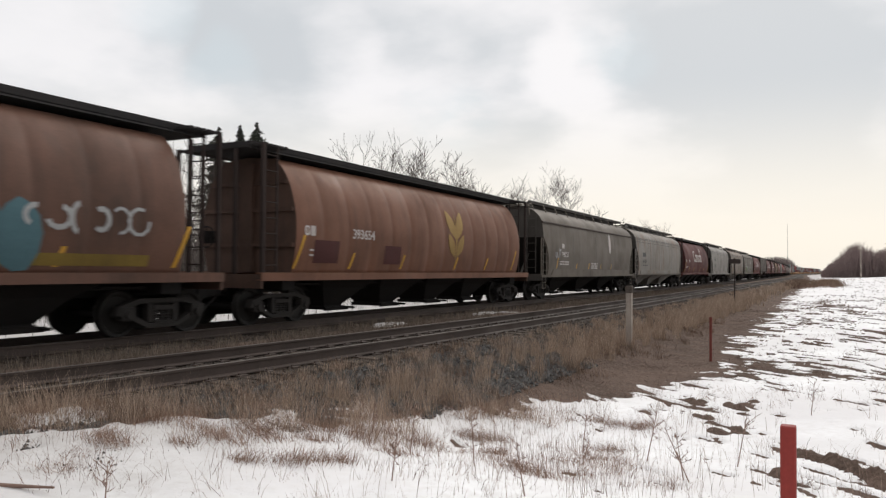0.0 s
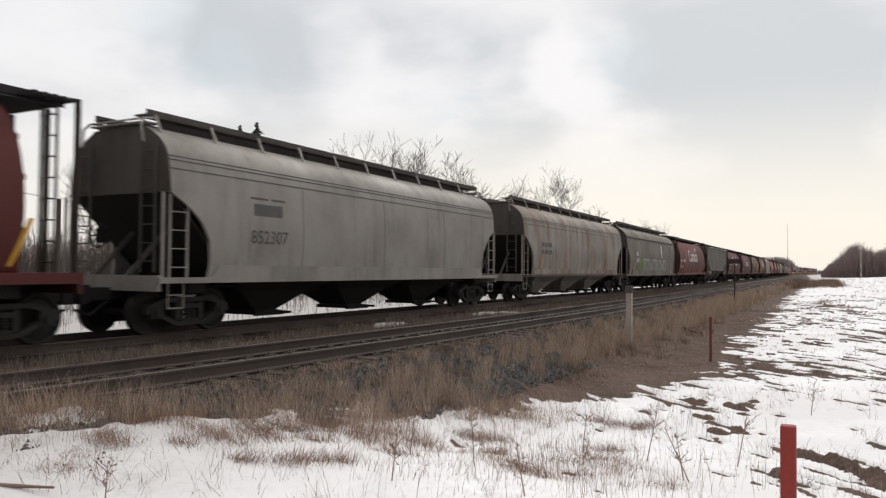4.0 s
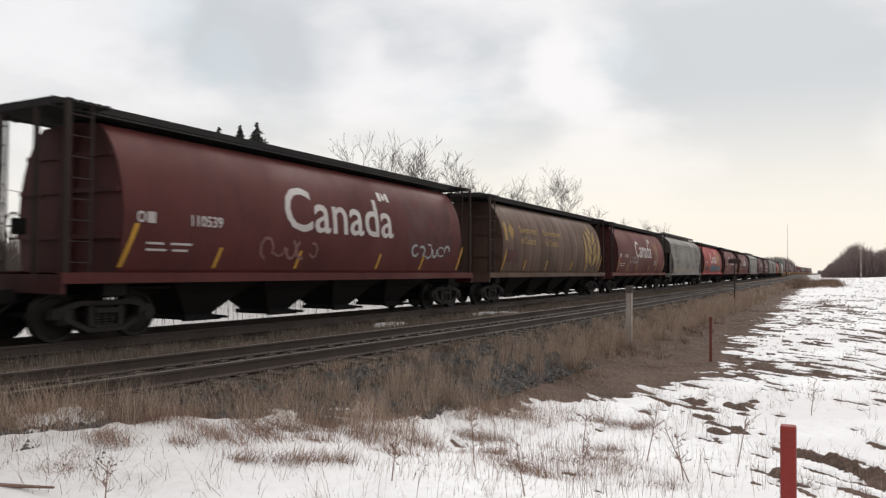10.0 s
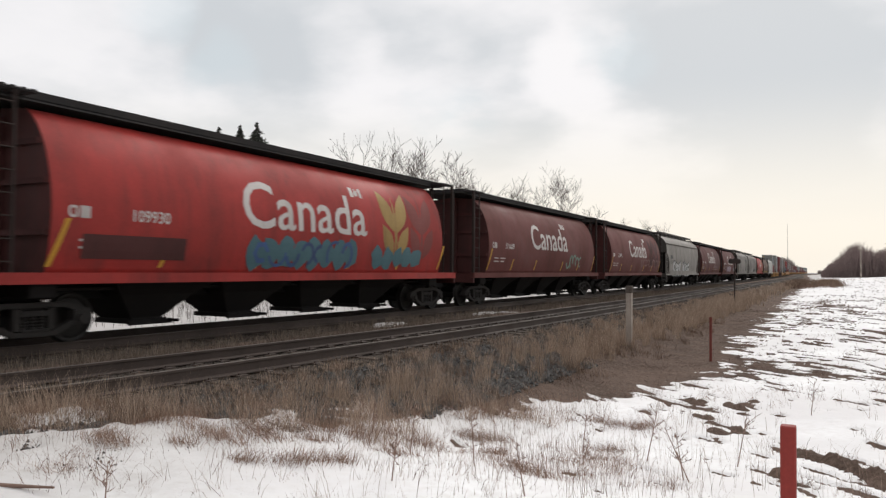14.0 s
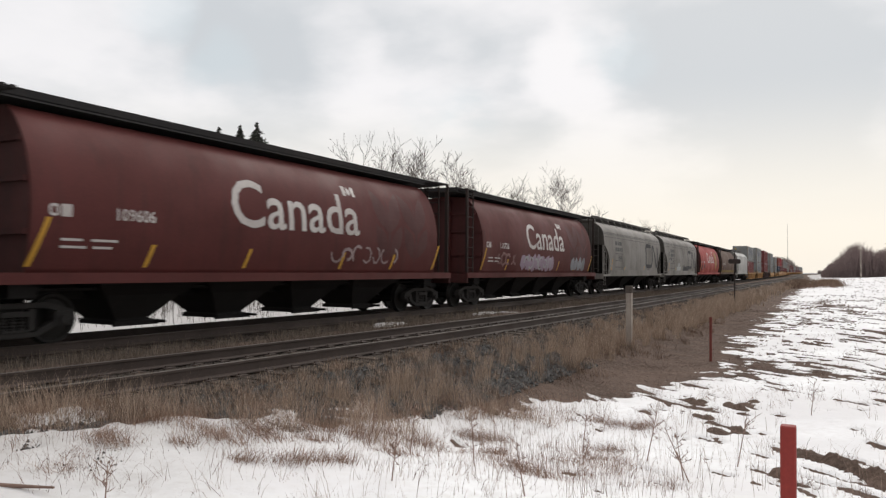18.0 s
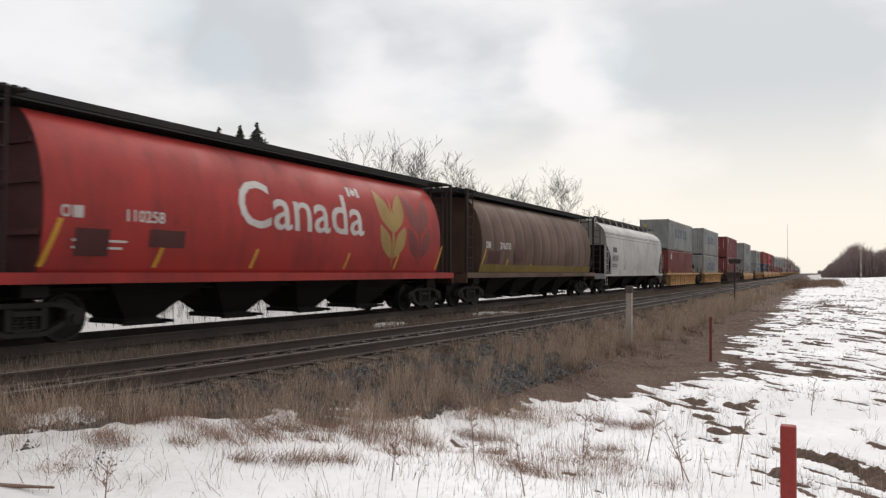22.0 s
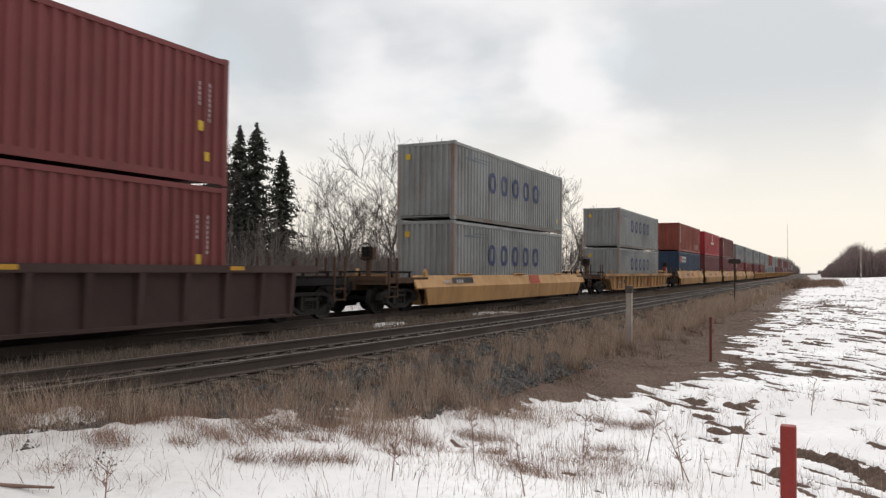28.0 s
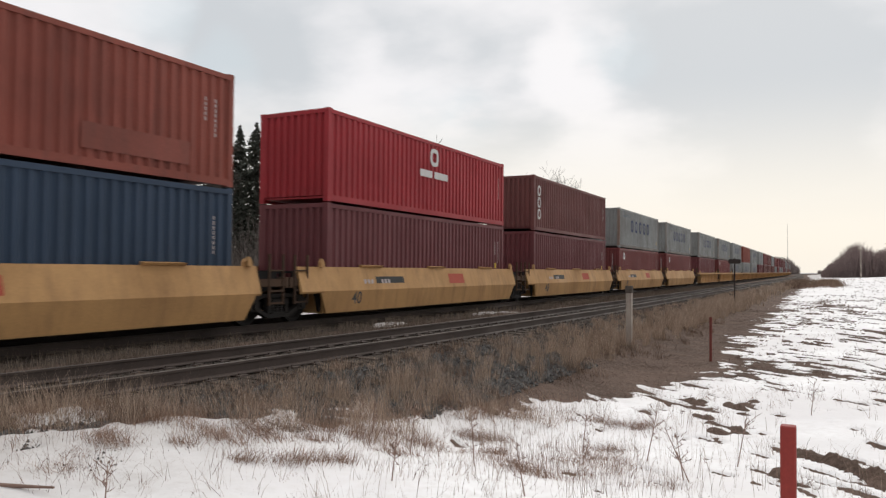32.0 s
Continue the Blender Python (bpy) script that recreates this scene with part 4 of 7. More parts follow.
def ribbed_hopper(rear, color, label, length=16.8):
    car = thing("grain_hopper_car", label, "hopper car", "freight train")
    cut = [(0.22, 3.35), (0.22, 4.12), (length - 0.22, 4.12), (length - 0.22, 3.35), (length - 2.1, 1.56), (2.1, 1.56)]

    rib_end = paint("brown_stained_end_paint", (0.118, 0.092, 0.074), (0.055, 0.043, 0.036), 0.6, 0.75, 0.6)

    def shell(bm):
        prism(bm, cut, 0, -1.5, 1.5)
    part("body", cached("body|ribbed", shell), color, car)
    n = 19
    for i in range(n):
        y = 0.5 + (length - 1.0) * i / (n - 1)
        z0 = max(1.56, 3.35 - (min(y, length - y) - 0.22) * 0.952)
        for s in (-1, 1):
            part("side_rib", cached("side_rib|%.2f%d" % (z0, s), lambda bm, z0=z0, s=s: prism(bm, [(s * 1.49, -0.07), (s * 1.57, -0.04), (s * 1.57, 0.04), (s * 1.49, 0.07)], 2, z0, 4.10)), color, car, at=pose(0, y, 0))
    for s in (-1, 1):
        part("top_chord", cached("top_chord|%d" % s, lambda bm, s=s: (box(bm, s * 1.58 - 0.05, s * 1.58 + 0.05, 0.2, length - 0.2, 4.04, 4.16))), color, car)
        part("side_sill", cached("side_sill|rib%d" % s, lambda bm, s=s: (box(bm, s * 1.55 - 0.03, s * 1.55 + 0.03, 2.0, length - 2.0, 1.54, 1.64), box(bm, s * 1.5 - 0.05, s * 1.5 + 0.05, 0.0, 2.3, 1.30, 1.44), box(bm, s * 1.5 - 0.05, s * 1.5 + 0.05, length - 2.3, length, 1.30, 1.44))), color, car)

    def roof(bm):
        prism(bm, [(-1.56, 4.14), (0, 4.30), (1.56, 4.14)], 1, 0.15, length - 0.15)
    part("roof", cached("roof|rib", roof), color, car)

    def walkway(bm):
        for s in (-1, 1):
            box(bm, s * 0.85 - 0.2, s * 0.85 + 0.2, 0.05, length - 0.05, 4.40, 4.44)
            box(bm, s * 1.06 - 0.02, s * 1.06 + 0.02, 0.05, length - 0.05, 4.36, 4.46)
        for i in range(12):
            y = 0.3 + (length - 0.6) * i / 11
            box(bm, -1.05, 1.05, y - 0.03, y + 0.03, 4.28, 4.40)
    part("roof_walkway", cached("roof_walkway|rib", walkway), roof_dark, car, "dark grating roof walkway")
    for y, turn in ((0, 0), (length, 180)):
        base = pose(0, y, 0, 0, 0, turn)
        part("end_platform", cached("end_platform|rib", lambda bm: box(bm, -1.5, 1.5, 0.10, 2.0, 1.10, 1.16)), end_shade_grime, car, at=base)
        part("end_sill", cached("end_sill|rib", lambda bm: box(bm, -1.55, 1.55, 0, 0.1, 0.92, 1.44)), rib_end, car, at=base)
        part("slope_sheet", cached("slope_sheet|rib", lambda bm: prism(bm, [(0.205, 3.34), (0.19, 3.34), (2.07, 1.56), (2.09, 1.56)], 0, -1.49, 1.49)), rib_end, car, "brown-stained sloping end sheet", base)
        part("end_wall", cached("end_wall|rib", lambda bm: box(bm, -1.49, 1.49, 0.185, 0.215, 3.34, 4.11)), rib_end, car, "brown-stained end wall", base)
        for x in (-0.7, 0.7):
            part("end_brace", cached("end_brace|rib", lambda bm: bar(bm, (0, 0.1, 1.3), (0, 0.17, 3.4), 0.1)), rib_end, car, at=base @ pose(x, 0, 0))
        for x in (-1.5, 1.5):
            part("end_post", post_mesh(2.9, 0.12, 0.1), color, car, at=pose(x * (1 if y == 0 else -1), 0.12 if y == 0 else length - 0.12, 1.2))
            part("ladder", ladder_mesh(1.5, 0.5), color, car, at=pose(x * 1.03 * (1 if y == 0 else -1), 0.45 if y == 0 else length - 0.45, 1.3))
            part("jacking_bracket", cached("jacking_bracket", lambda bm: (box(bm, -0.06, 0.06, -0.25, 0.25, 1.02, 1.42), rod(bm, (-0.09, 0, 1.25), (0.09, 0, 1.25), 0.07, 8))), color, car, at=pose(x, 2.35 if y == 0 else length - 2.35, 0))
    hoppers(car, 2.1, length - 2.1, 3, 1.5, 1.57, paint("grey_brown_chute", (0.11, 0.085, 0.07), (0.05, 0.042, 0.038), 0.6, 0.8, 0.5))
    under_frame(car, length)
    for y in (1.5, length - 1.5):
        truck(car, y)
    couplers(car, length)
    TRAIN.append((car, rear - length))
    return car


# ---- train: containers ----


def corrugated(bm, length, height, depth, pitch, axis):
    """A trapezoid-wave sheet from 0 to length, 0 to height; the outside is towards +x (axis 'y') or -y (axis 'x')."""
    n = max(2, round(length / pitch))
    pts = []
    for i in range(n):
        a = length * i / n
        w = length / n
        pts += [(a, 0.0), (a + 0.34 * w, 0.0), (a + 0.5 * w, -depth), (a + 0.84 * w, -depth)]
    pts.append((length, 0.0))
    rows = []
    for z in (0.0, height):
        rows.append([bm.verts.new((d, a, z) if axis == "y" else (a, -d, z)) for a, d in pts])
    for i in range(len(pts) - 1):
        bm.faces.new((rows[0][i], rows[0][i + 1], rows[1][i + 1], rows[1][i]))


grimy_rail = paint("grimy_grey_rail_paint", (0.185, 0.168, 0.152), (0.10, 0.082, 0.07), 0.6, 0.6, 0.4, 0.6)
rusty_post = paint("rust_stained_post_paint", (0.30, 0.285, 0.265), (0.17, 0.125, 0.098), 0.6, 0.6, 0.5, 0.75)


def container(u, z, h, color, label, doors=False, marks=(), far=False):
    """A forty-foot box whose door or front end is at u metres along the train."""
    L, W = 12.192, 2.438
    box_ob = thing("shipping_container", label, "shipping container", "containers on the train")
    for s in (-1, 1):
        part("side_panel", cached("side_panel|%.2f" % h, lambda bm: corrugated(bm, L - 0.28, h - 0.30, 0.055, 0.278, "y")), color, box_ob, at=pose(1.205, 0.14, 0.17) if s > 0 else pose(-1.205, L - 0.14, 0.17, 0, 0, 180))
    if doors:
        for s in (-1, 1):
            leaf = part("door", cached("door|%.2f" % h, lambda bm: (box(bm, 0.01, 1.11, 0.03, 0.07, 0.17, h - 0.13), [box(bm, 0.06, 1.06, 0.018, 0.03, zz, zz + 0.34) for zz in np.linspace(0.28, h - 0.6, 5)])), color, box_ob, at=pose(0, 0, 0) if s > 0 else pose(-1.12, 0, 0))
            for x in (0.3, 0.82):
                part("locking_bar", cached("locking_bar|%.2f" % h, lambda bm: (rod(bm, (0, 0.0, 0.1), (0, 0.0, h - 0.08), 0.018, 6), box(bm, -0.05, 0.05, -0.02, 0.03, 0.1, 0.16), box(bm, -0.05, 0.05, -0.02, 0.03, h - 0.16, h - 0.10), box(bm, -0.02, 0.2, -0.03, -0.005, 1.1, 1.16))), grey_metal, leaf, at=pose(x, 0, 0))
        ends = ((L, 180),)
    else:
        ends = ((0.0, 0), (L, 180))
    for y, turn in ends:
        part("end_panel", cached("end_panel|%.2f" % h, lambda bm: corrugated(bm, W - 0.28, h - 0.30, 0.060, 0.25, "x")), color, box_ob, at=pose(-(W - 0.28) / 2 if turn == 0 else (W - 0.28) / 2, 0.012 if turn == 0 else y - 0.012, 0.17, 0, 0, turn))
    part("roof_panel", cached("roof_panel|%.2f" % h, lambda bm: (box(bm, -1.16, 1.16, 0.06, L - 0.06, h - 0.05, h - 0.02), [box(bm, -1.1, 1.1, yy, yy + 0.12, h - 0.02, h - 0.008) for yy in np.linspace(0.4, L - 0.5, 32)])), color, box_ob)
    part("floor_frame", cached("floor_frame", lambda bm: (box(bm, -1.16, 1.16, 0.08, L - 0.08, 0.10, 0.15),)), color, box_ob)
    if far:
        def frame_all(bm):
            for sx in (-1, 1):
                for yy in (0.075, L - 0.075):
                    box(bm, sx * 1.14 - 0.078, sx * 1.14 + 0.078, yy - 0.075, yy + 0.075, 0, h)
                for zz in (0.02, h - 0.14):
                    box(bm, sx * 1.18 - 0.04, sx * 1.18 + 0.04, 0.15, L - 0.15, zz, zz + 0.12)
        part("corner_frame", cached("corner_frame|%.2f" % h, frame_all), color, box_ob)
    for s in () if far else (-1, 1):
        part("bottom_rail", cached("bottom_rail", lambda bm: box(bm, -0.05, 0.012, 0.16, L - 0.16, 0.02, 0.18)), grimy_rail if "grey" in label else color, box_ob, at=pose(1.207, 0, 0) if s > 0 else pose(-1.207, L, 0, 0, 0, 180))
        part("top_rail", cached("top_rail|%.2f" % h, lambda bm: box(bm, -0.05, 0.010, 0.16, L - 0.16, h - 0.14, h - 0.03)), color, box_ob, at=pose(1.207, 0, 0) if s > 0 else pose(-1.207, L, 0, 0, 0, 180))
        for y in (0.0, L):
            k = 1 if y == 0 else -1
            part("corner_post", cached("corner_post|%.2f" % h, lambda bm: box(bm, -0.075, 0.075, -0.07, 0.07, 0.118, h - 0.118)), rusty_post if "grey" in label else color, box_ob, at=pose(s * 1.14, y + k * 0.075, 0))
            for zc in (0.0, h - 0.118):
                part("corner_casting", cached("corner_casting", lambda bm: (box(bm, -0.081, 0.081, -0.089, 0.089, 0, 0.118),)), color, box_ob, at=pose(s * 1.138, y + k * 0.089, zc))
    for y in () if far else (0.0, L):
        k = 1 if y == 0 else -1
        for zc in (h - 0.13,):
            part("end_rail", cached("end_rail", lambda bm: box(bm, -1.06, 1.06, -0.05, 0.05, 0, 0.12)), color, box_ob, at=pose(0, y + k * 0.06, zc))
    side = [(0.0, 1.213), (h, 1.213)]
    for m in marks:
        kind, y, zz, w, hh, mat = m[:6]
        label_ = m[6] if len(m) > 6 else ""
        if kind == "rect":
            lay(box_ob, "marking", rect(w, hh), y, zz, mat, side, 0.004, label_)
        elif kind == "ring":
            lay(box_ob, "marking", ring(w, hh, min(w, hh) * 0.24), y, zz, mat, side, 0.004, label_)
        elif kind == "end":
            bm = rect(w, hh)
            for v in bm.verts:
                v.co = (y + v.co.x, -0.012, zz + v.co.y)
            part("marking", bm, mat, box_ob, label_)
    TRAIN.append((box_ob, u))
    box_ob["lift"] = z
    return box_ob

# ---- train: well cars ----
grey_metal = paint("dull_galvanised_steel", (0.30, 0.31, 0.31), (0.12, 0.11, 0.10), 0.5, 0.5, 0.4, 0.0, 0.5)
well_yellow = paint("weathered_yellow_paint", (0.52, 0.295, 0.120), (0.23, 0.125, 0.058), 0.45, 0.6, 0.6, 0.35)
well_stained = paint("stained_yellow_paint", (0.47, 0.262, 0.105), (0.13, 0.072, 0.040), 0.75, 0.65, 0.85, 0.7)
# End gear: grime, with the backlit dimness there put into its colour.
well_shade_grime = paint("shaded_grimy_end_gear_paint", (0.105, 0.062, 0.040), (0.040, 0.031, 0.026), 0.65, 0.75, 0.5, gloss=0.15)
gear_red = paint("red_brake_housing_paint", (0.238, 0.028, 0.025), (0.105, 0.021, 0.021), 0.4, 0.55, 0.3)
well_brown = paint("dark_brown_paint", (0.074, 0.044, 0.039), (0.046, 0.030, 0.027), 0.5, 0.65, 0.4)
FLOOR, KNUCKLE = 0.33, 0.80
LEANING = [(0.20, 1.40), (KNUCKLE, 1.50), (1.45, 1.32)]


def well_car(front, well0, well1, rear, color, label, style, top, truck_front=True, truck_rear=True):
    """A well wagon. front and rear: ends of its frame; well0 to well1: the well; all in metres along the train."""
    car = thing("well_car", label, "container wagon", "freight train")
    a, b, n = well0 - front, well1 - front, rear - front
    low = 0.20
    tag = "%.1f%.1f%.1f%s" % (a, b, n, style)
    for s in (-1, 1):
        at = pose(0, 0, 0) if s > 0 else Matrix.Diagonal((-1, 1, 1, 1))
        flip = "" if s > 0 else "m"

        def side(bm, s=s):
            q = s
            if style in ("smooth", "articulated"):
                # the wall stands out at a knuckle: above it leans in, below it slopes under
                reach = (0.95, 0.95) if style == "smooth" else (1.15, 0.45)

                def ring(y, foot):
                    return [(q * x, y, z) for x, z in ((1.40 + 0.07 * foot, low + (KNUCKLE - 0.05 - low) * foot), (1.50, KNUCKLE), (1.32, top), (1.26, top), (1.43, KNUCKLE), (1.34 + 0.06 * foot, low + (KNUCKLE - 0.05 - low) * foot))]
                loft(bm, [ring(a - reach[0], 1.0), ring(a - 0.30, 1.0), ring(a, 0.0), ring(b, 0.0), ring(b + 0.30, 1.0), ring(b + reach[1], 1.0)])
            else:
                prism(bm, [(a, low), (a, top - 0.1), (b, top - 0.1), (b, low)], 0, q * 1.33, q * 1.38)
        part("side_wall", cached("side_wall|%s%d" % (tag, s), side), color, car)
        if style in ("smooth", "articulated"):
            for k in range(3):
                part("top_clamp", cached("top_clamp", lambda bm: prism(bm, [(-0.02, 0.0), (0.06, 0.0), (0.10, 0.05), (-0.04, 0.07)], 1, -0.55, 0.55)), color, car, at=pose(s * 1.30, a + (b - a) * (0.18 + 0.32 * k), top))

            for y0, d in ((a, -1), (b, 1)):
                part("end_gusset", cached("end_gusset|%.2f%d%d" % (top, s, d), lambda bm, d=d, s=s: prism(bm, [(d * 1.25, 0.95), (d * 1.25, top - 0.14), (0, top - 0.1), (0, low + 0.04), (d * 0.12, low + 0.04), (d * 0.32, 0.74)], 0, s * 1.20, s * 1.27)), iron, car, at=pose(0, y0, 0))
        if style in ("ribbed", "arch", "dark"):
            ext = 2.1 if style != "dark" else 0.9

            def chord(bm, s=s):
                box(bm, min(s * 1.30, s * 1.54), max(s * 1.30, s * 1.54), a - ext, b + ext, top - 0.16, top)
                box(bm, min(s * 1.33, s * 1.50), max(s * 1.33, s * 1.50), a, b, low, low + 0.07)
            part("top_chord", cached("top_chord|%s%d" % (tag, s), chord), color, car)
            m = max(8, round((b - a) / 1.12))
            if front > 690:
                def all_ribs(bm, s=s):
                    for i in range(m + 1):
                        y = a + (b - a) * i / m
                        box(bm, min(s * 1.37, s * 1.51), max(s * 1.37, s * 1.51), y - 0.05, y + 0.05, low + 0.05, top - 0.14)
                tagged(part("side_ribs", cached("side_ribs|%s%d" % (tag, s), all_ribs), color, car), kind="stuff")
            for i in range(0 if front > 690 else m + 1):
                y = a + (b - a) * i / m
                part("side_rib", cached("side_rib|%.2f%d" % (top, s), lambda bm, s=s: loft(bm, [[(s * 1.37, -0.10, low + 0.05), (s * 1.44, -0.06, low + 0.05), (s * 1.44, 0.06, low + 0.05), (s * 1.37, 0.10, low + 0.05)], [(s * 1.37, -0.12, top - 0.14), (s * 1.53, -0.07, top - 0.14), (s * 1.53, 0.07, top - 0.14), (s * 1.37, 0.12, top - 0.14)]])), color, car, at=pose(0, min(max(y, a + 0.06), b - 0.06), 0))
            if style == "arch":
                def gusset(bm, s=s):
                    pts = [(a - 1.75, 0.92)] + [(a - 1.0 + 0.75 * math.sin(k), 0.30 + 0.62 * math.cos(k)) for k in (0.2, 0.6, 1.0, 1.4)] + [(a, low), (a, top - 0.16), (a - 1.75, top - 0.16)]
                    prism(bm, pts, 0, s * 1.34, s * 1.40)
                for far_end in (False, True):
                    part("arched_gusset", cached("arched_gusset|%s%d" % (tag, s), gusset), color, car, at=Matrix.Translation((0, a + b, 0)) @ Matrix.Diagonal((1, -1, 1, 1)) if far_end else pose(0, 0, 0))

    if front > 690:
        def floor(bm):
            for y in (a, b):
                box(bm, -1.33, 1.33, y - 0.06, y + 0.06, low, 1.0)
            box(bm, -1.33, 1.33, a, b, low + 0.02, FLOOR - 0.004)
        part("well_floor", cached("well_floor|%s" % tag, floor), color, car)
    else:
        for k in range(5):
            part("floor_beam", cached("floor_beam", lambda bm: box(bm, -1.33, 1.33, -0.22, 0.22, low + 0.02, FLOOR - 0.004)), color, car, at=pose(0, a + 0.5 + (b - a - 1.0) * k / 4, 0))
        for y in (a, b):
            part("end_bulkhead", cached("end_bulkhead", lambda bm: box(bm, -1.33, 1.33, -0.06, 0.06, low, 1.0)), color, car, at=pose(0, y, 0))
    for y0, y1, tk, face in ((0.0, a, truck_front, 1), (b, n, truck_rear, -1)):
        if y1 - y0 < 0.4:
            continue

        def end_deck(bm):
            box(bm, -1.05, 1.05, y0, y1, 0.98, 1.06)
            box(bm, -0.3, 0.3, y0, y1, 0.74, 0.98)
            e = y0 if face > 0 else y1
            box(bm, -1.4, 1.4, min(e, e + face * 0.12), max(e, e + face * 0.12), 0.92, 1.18)
            for s in (-1, 1):
                box(bm, s * 1.32 - 0.06, s * 1.32 + 0.06, y0, y1, 0.96, 1.14)
        dk = part("end_platform", cached("end_platform|%s%.1f" % (tag, y0), end_deck), well_shade_grime if color is not well_brown else iron, car)
        e = y0 if face > 0 else y1
        for s in () if front > 690 else (-1, 1):
            part("corner_guide", cached("corner_guide|%.2f" % top, lambda bm: prism(bm, [(-0.09, top), (-0.09, top + 0.12), (-0.03, top + 0.22), (0.05, top + 0.14), (0.09, top)], 0, -0.05, 0.05)), color, car, at=pose(s * 1.36, (a - 0.16) if face > 0 else (b + 0.16), 0))
            part("hand_rail", cached("hand_rail", lambda bm: (bar(bm, (0, -0.25, 0.5), (0, -0.25, 1.75), 0.05), bar(bm, (0, 0.25, 0.5), (0, 0.25, 1.75), 0.05), bar(bm, (0, -0.25, 0.55), (0, 0.25, 0.55), 0.04), bar(bm, (0, -0.25, 0.85), (0, 0.25, 0.85), 0.04), bar(bm, (0, -0.25, 1.35), (0, 0.25, 1.35), 0.035))), well_shade_grime, car, at=pose(s * 1.38, e + face * 0.45, 0))
        part("deck_grating", cached("deck_grating", lambda bm: ([box(bm, -1.1, 1.1, k * 0.16, k * 0.16 + 0.06, 0, 0.035) for k in range(8)], [box(bm, x - 0.02, x + 0.02, 0, 1.2, -0.03, 0.0) for x in (-1, 0, 1)])), iron, car, at=pose(0, y0 + (y1 - y0) * 0.35, 1.30))
        part("grating_leg", cached("grating_leg", lambda bm: [box(bm, x - 0.03, x + 0.03, y - 0.03, y + 0.03, 0, 0.25) for x in (-1, 1) for y in (0.05, 1.15)]), iron, car, at=pose(0, y0 + (y1 - y0) * 0.35, 1.05))
        if tk and front > 690:
            part("truck", cached("truck|far", lambda bm: ([(build_sideframe_at(bm, sx), rod(bm, (sx * 0.7, sy * 0.885, 0.457), (sx * 0.82, sy * 0.885, 0.457), 0.46, 16)) for sx in (-1, 1) for sy in (-1, 1)], box(bm, -1.0, 1.0, -0.22, 0.22, 0.5, 0.95))), iron, car, at=Matrix.Translation((0, e + face * (1.35 if y1 - y0 > 2 else 0.0), 0)))
        elif tk:
            truck(car, e + face * (1.35 if y1 - y0 > 2 else 0.0))
    if truck_front:
        part("brake_stand", cached("brake_stand", lambda bm: (bar(bm, (0, 0, 1.0), (0, 0, 2.05), 0.12), box(bm, -0.22, 0.22, -0.1, 0.1, 1.7, 2.1))), well_shade_grime, car, at=pose(0.4, 0.55, 0))
        part("brake_wheel", cached("brake_wheel", build_brake_wheel), iron, car, at=pose(0.4, 0.35, 1.95))
        part("coupler", cached("coupler", build_coupler), iron, car, "black knuckle coupler with air hose", pose(0, 0.2, 0))
    if truck_rear:
        part("coupler", cached("coupler", build_coupler), iron, car, "black knuckle coupler with air hose", pose(0, n - 0.2, 0, 0, 0, 180))
    TRAIN.append((car, front))
    return car


def fix_round(profile, n=14):
    """A turned solid from (radius, height) steps."""
    bm = bmesh.new()
    loft(bm, [[(rr * math.cos(2 * math.pi * i / n), rr * math.sin(2 * math.pi * i / n), zz) for i in range(n)] for rr, zz in profile])
    return fix(bm)


def panel_mark(car, y, z, w, h, mat, half, label=""):
    prof = LEANING if half > 1.49 and half < 1.53 else [(0.0, half), (2.0, half)]
    lay(car, "marking", rect(w, h), y, z, mat, prof, 0.005, label)
    if mat is black_plate:
        # pale unreadable lettering on the plate
        for k in range(8):
            if k not in (3, 4):
                lay(car, "plate_lettering", rect(w * 0.075, h * 0.6), y + w * (k - 3.5) * 0.115, z, faded_white, prof, 0.009)


# ---- the train, car by car ----
# paints
brown_round = paint("brown_grain_paint", (0.148, 0.074, 0.050), (0.068, 0.044, 0.034), 0.7, 0.6, 0.55)
orange_round = paint("orange_brown_grain_paint", (0.200, 0.092, 0.056), (0.088, 0.048, 0.034), 0.55, 0.6, 0.5)
tan_round = paint("tan_brown_grain_paint", (0.136, 0.078, 0.054), (0.068, 0.048, 0.037), 0.6, 0.6, 0.5)
maroon = paint("maroon_grain_paint", (0.112, 0.031, 0.028), (0.062, 0.026, 0.023), 0.5, 0.55, 0.45, gloss=0.16)
maroon_pale = paint("faded_maroon_grain_paint", (0.150, 0.046, 0.040), (0.098, 0.042, 0.036), 0.55, 0.58, 0.45, gloss=0.18)
red_fresh = paint("bright_red_grain_paint", (0.385, 0.040, 0.034), (0.120, 0.034, 0.030), 0.55, 0.5, 0.5, gloss=0.2)
grey_olive = paint("olive_grey_paint", (0.158, 0.134, 0.108), (0.080, 0.067, 0.055), 0.55, 0.6, 0.45)
grey_pale = paint("pale_grey_paint", (0.285, 0.262, 0.236), (0.130, 0.115, 0.100), 0.5, 0.6, 0.5)
grey_rust = paint("rust_streaked_grey_paint", (0.280, 0.262, 0.234), (0.150, 0.122, 0.100), 0.5, 0.65, 0.5, 0.72)
grey_rusty = paint("rust_patched_grey_paint", (0.272, 0.256, 0.228), (0.136, 0.104, 0.080), 0.6, 0.65, 0.5, 1.0)
grey_mid = paint("mid_grey_paint", (0.250, 0.230, 0.208), (0.114, 0.102, 0.090), 0.55, 0.6, 0.5)
grey_light = paint("off_white_grey_paint", (0.50, 0.49, 0.465), (0.24, 0.22, 0.20), 0.45, 0.55, 0.45)
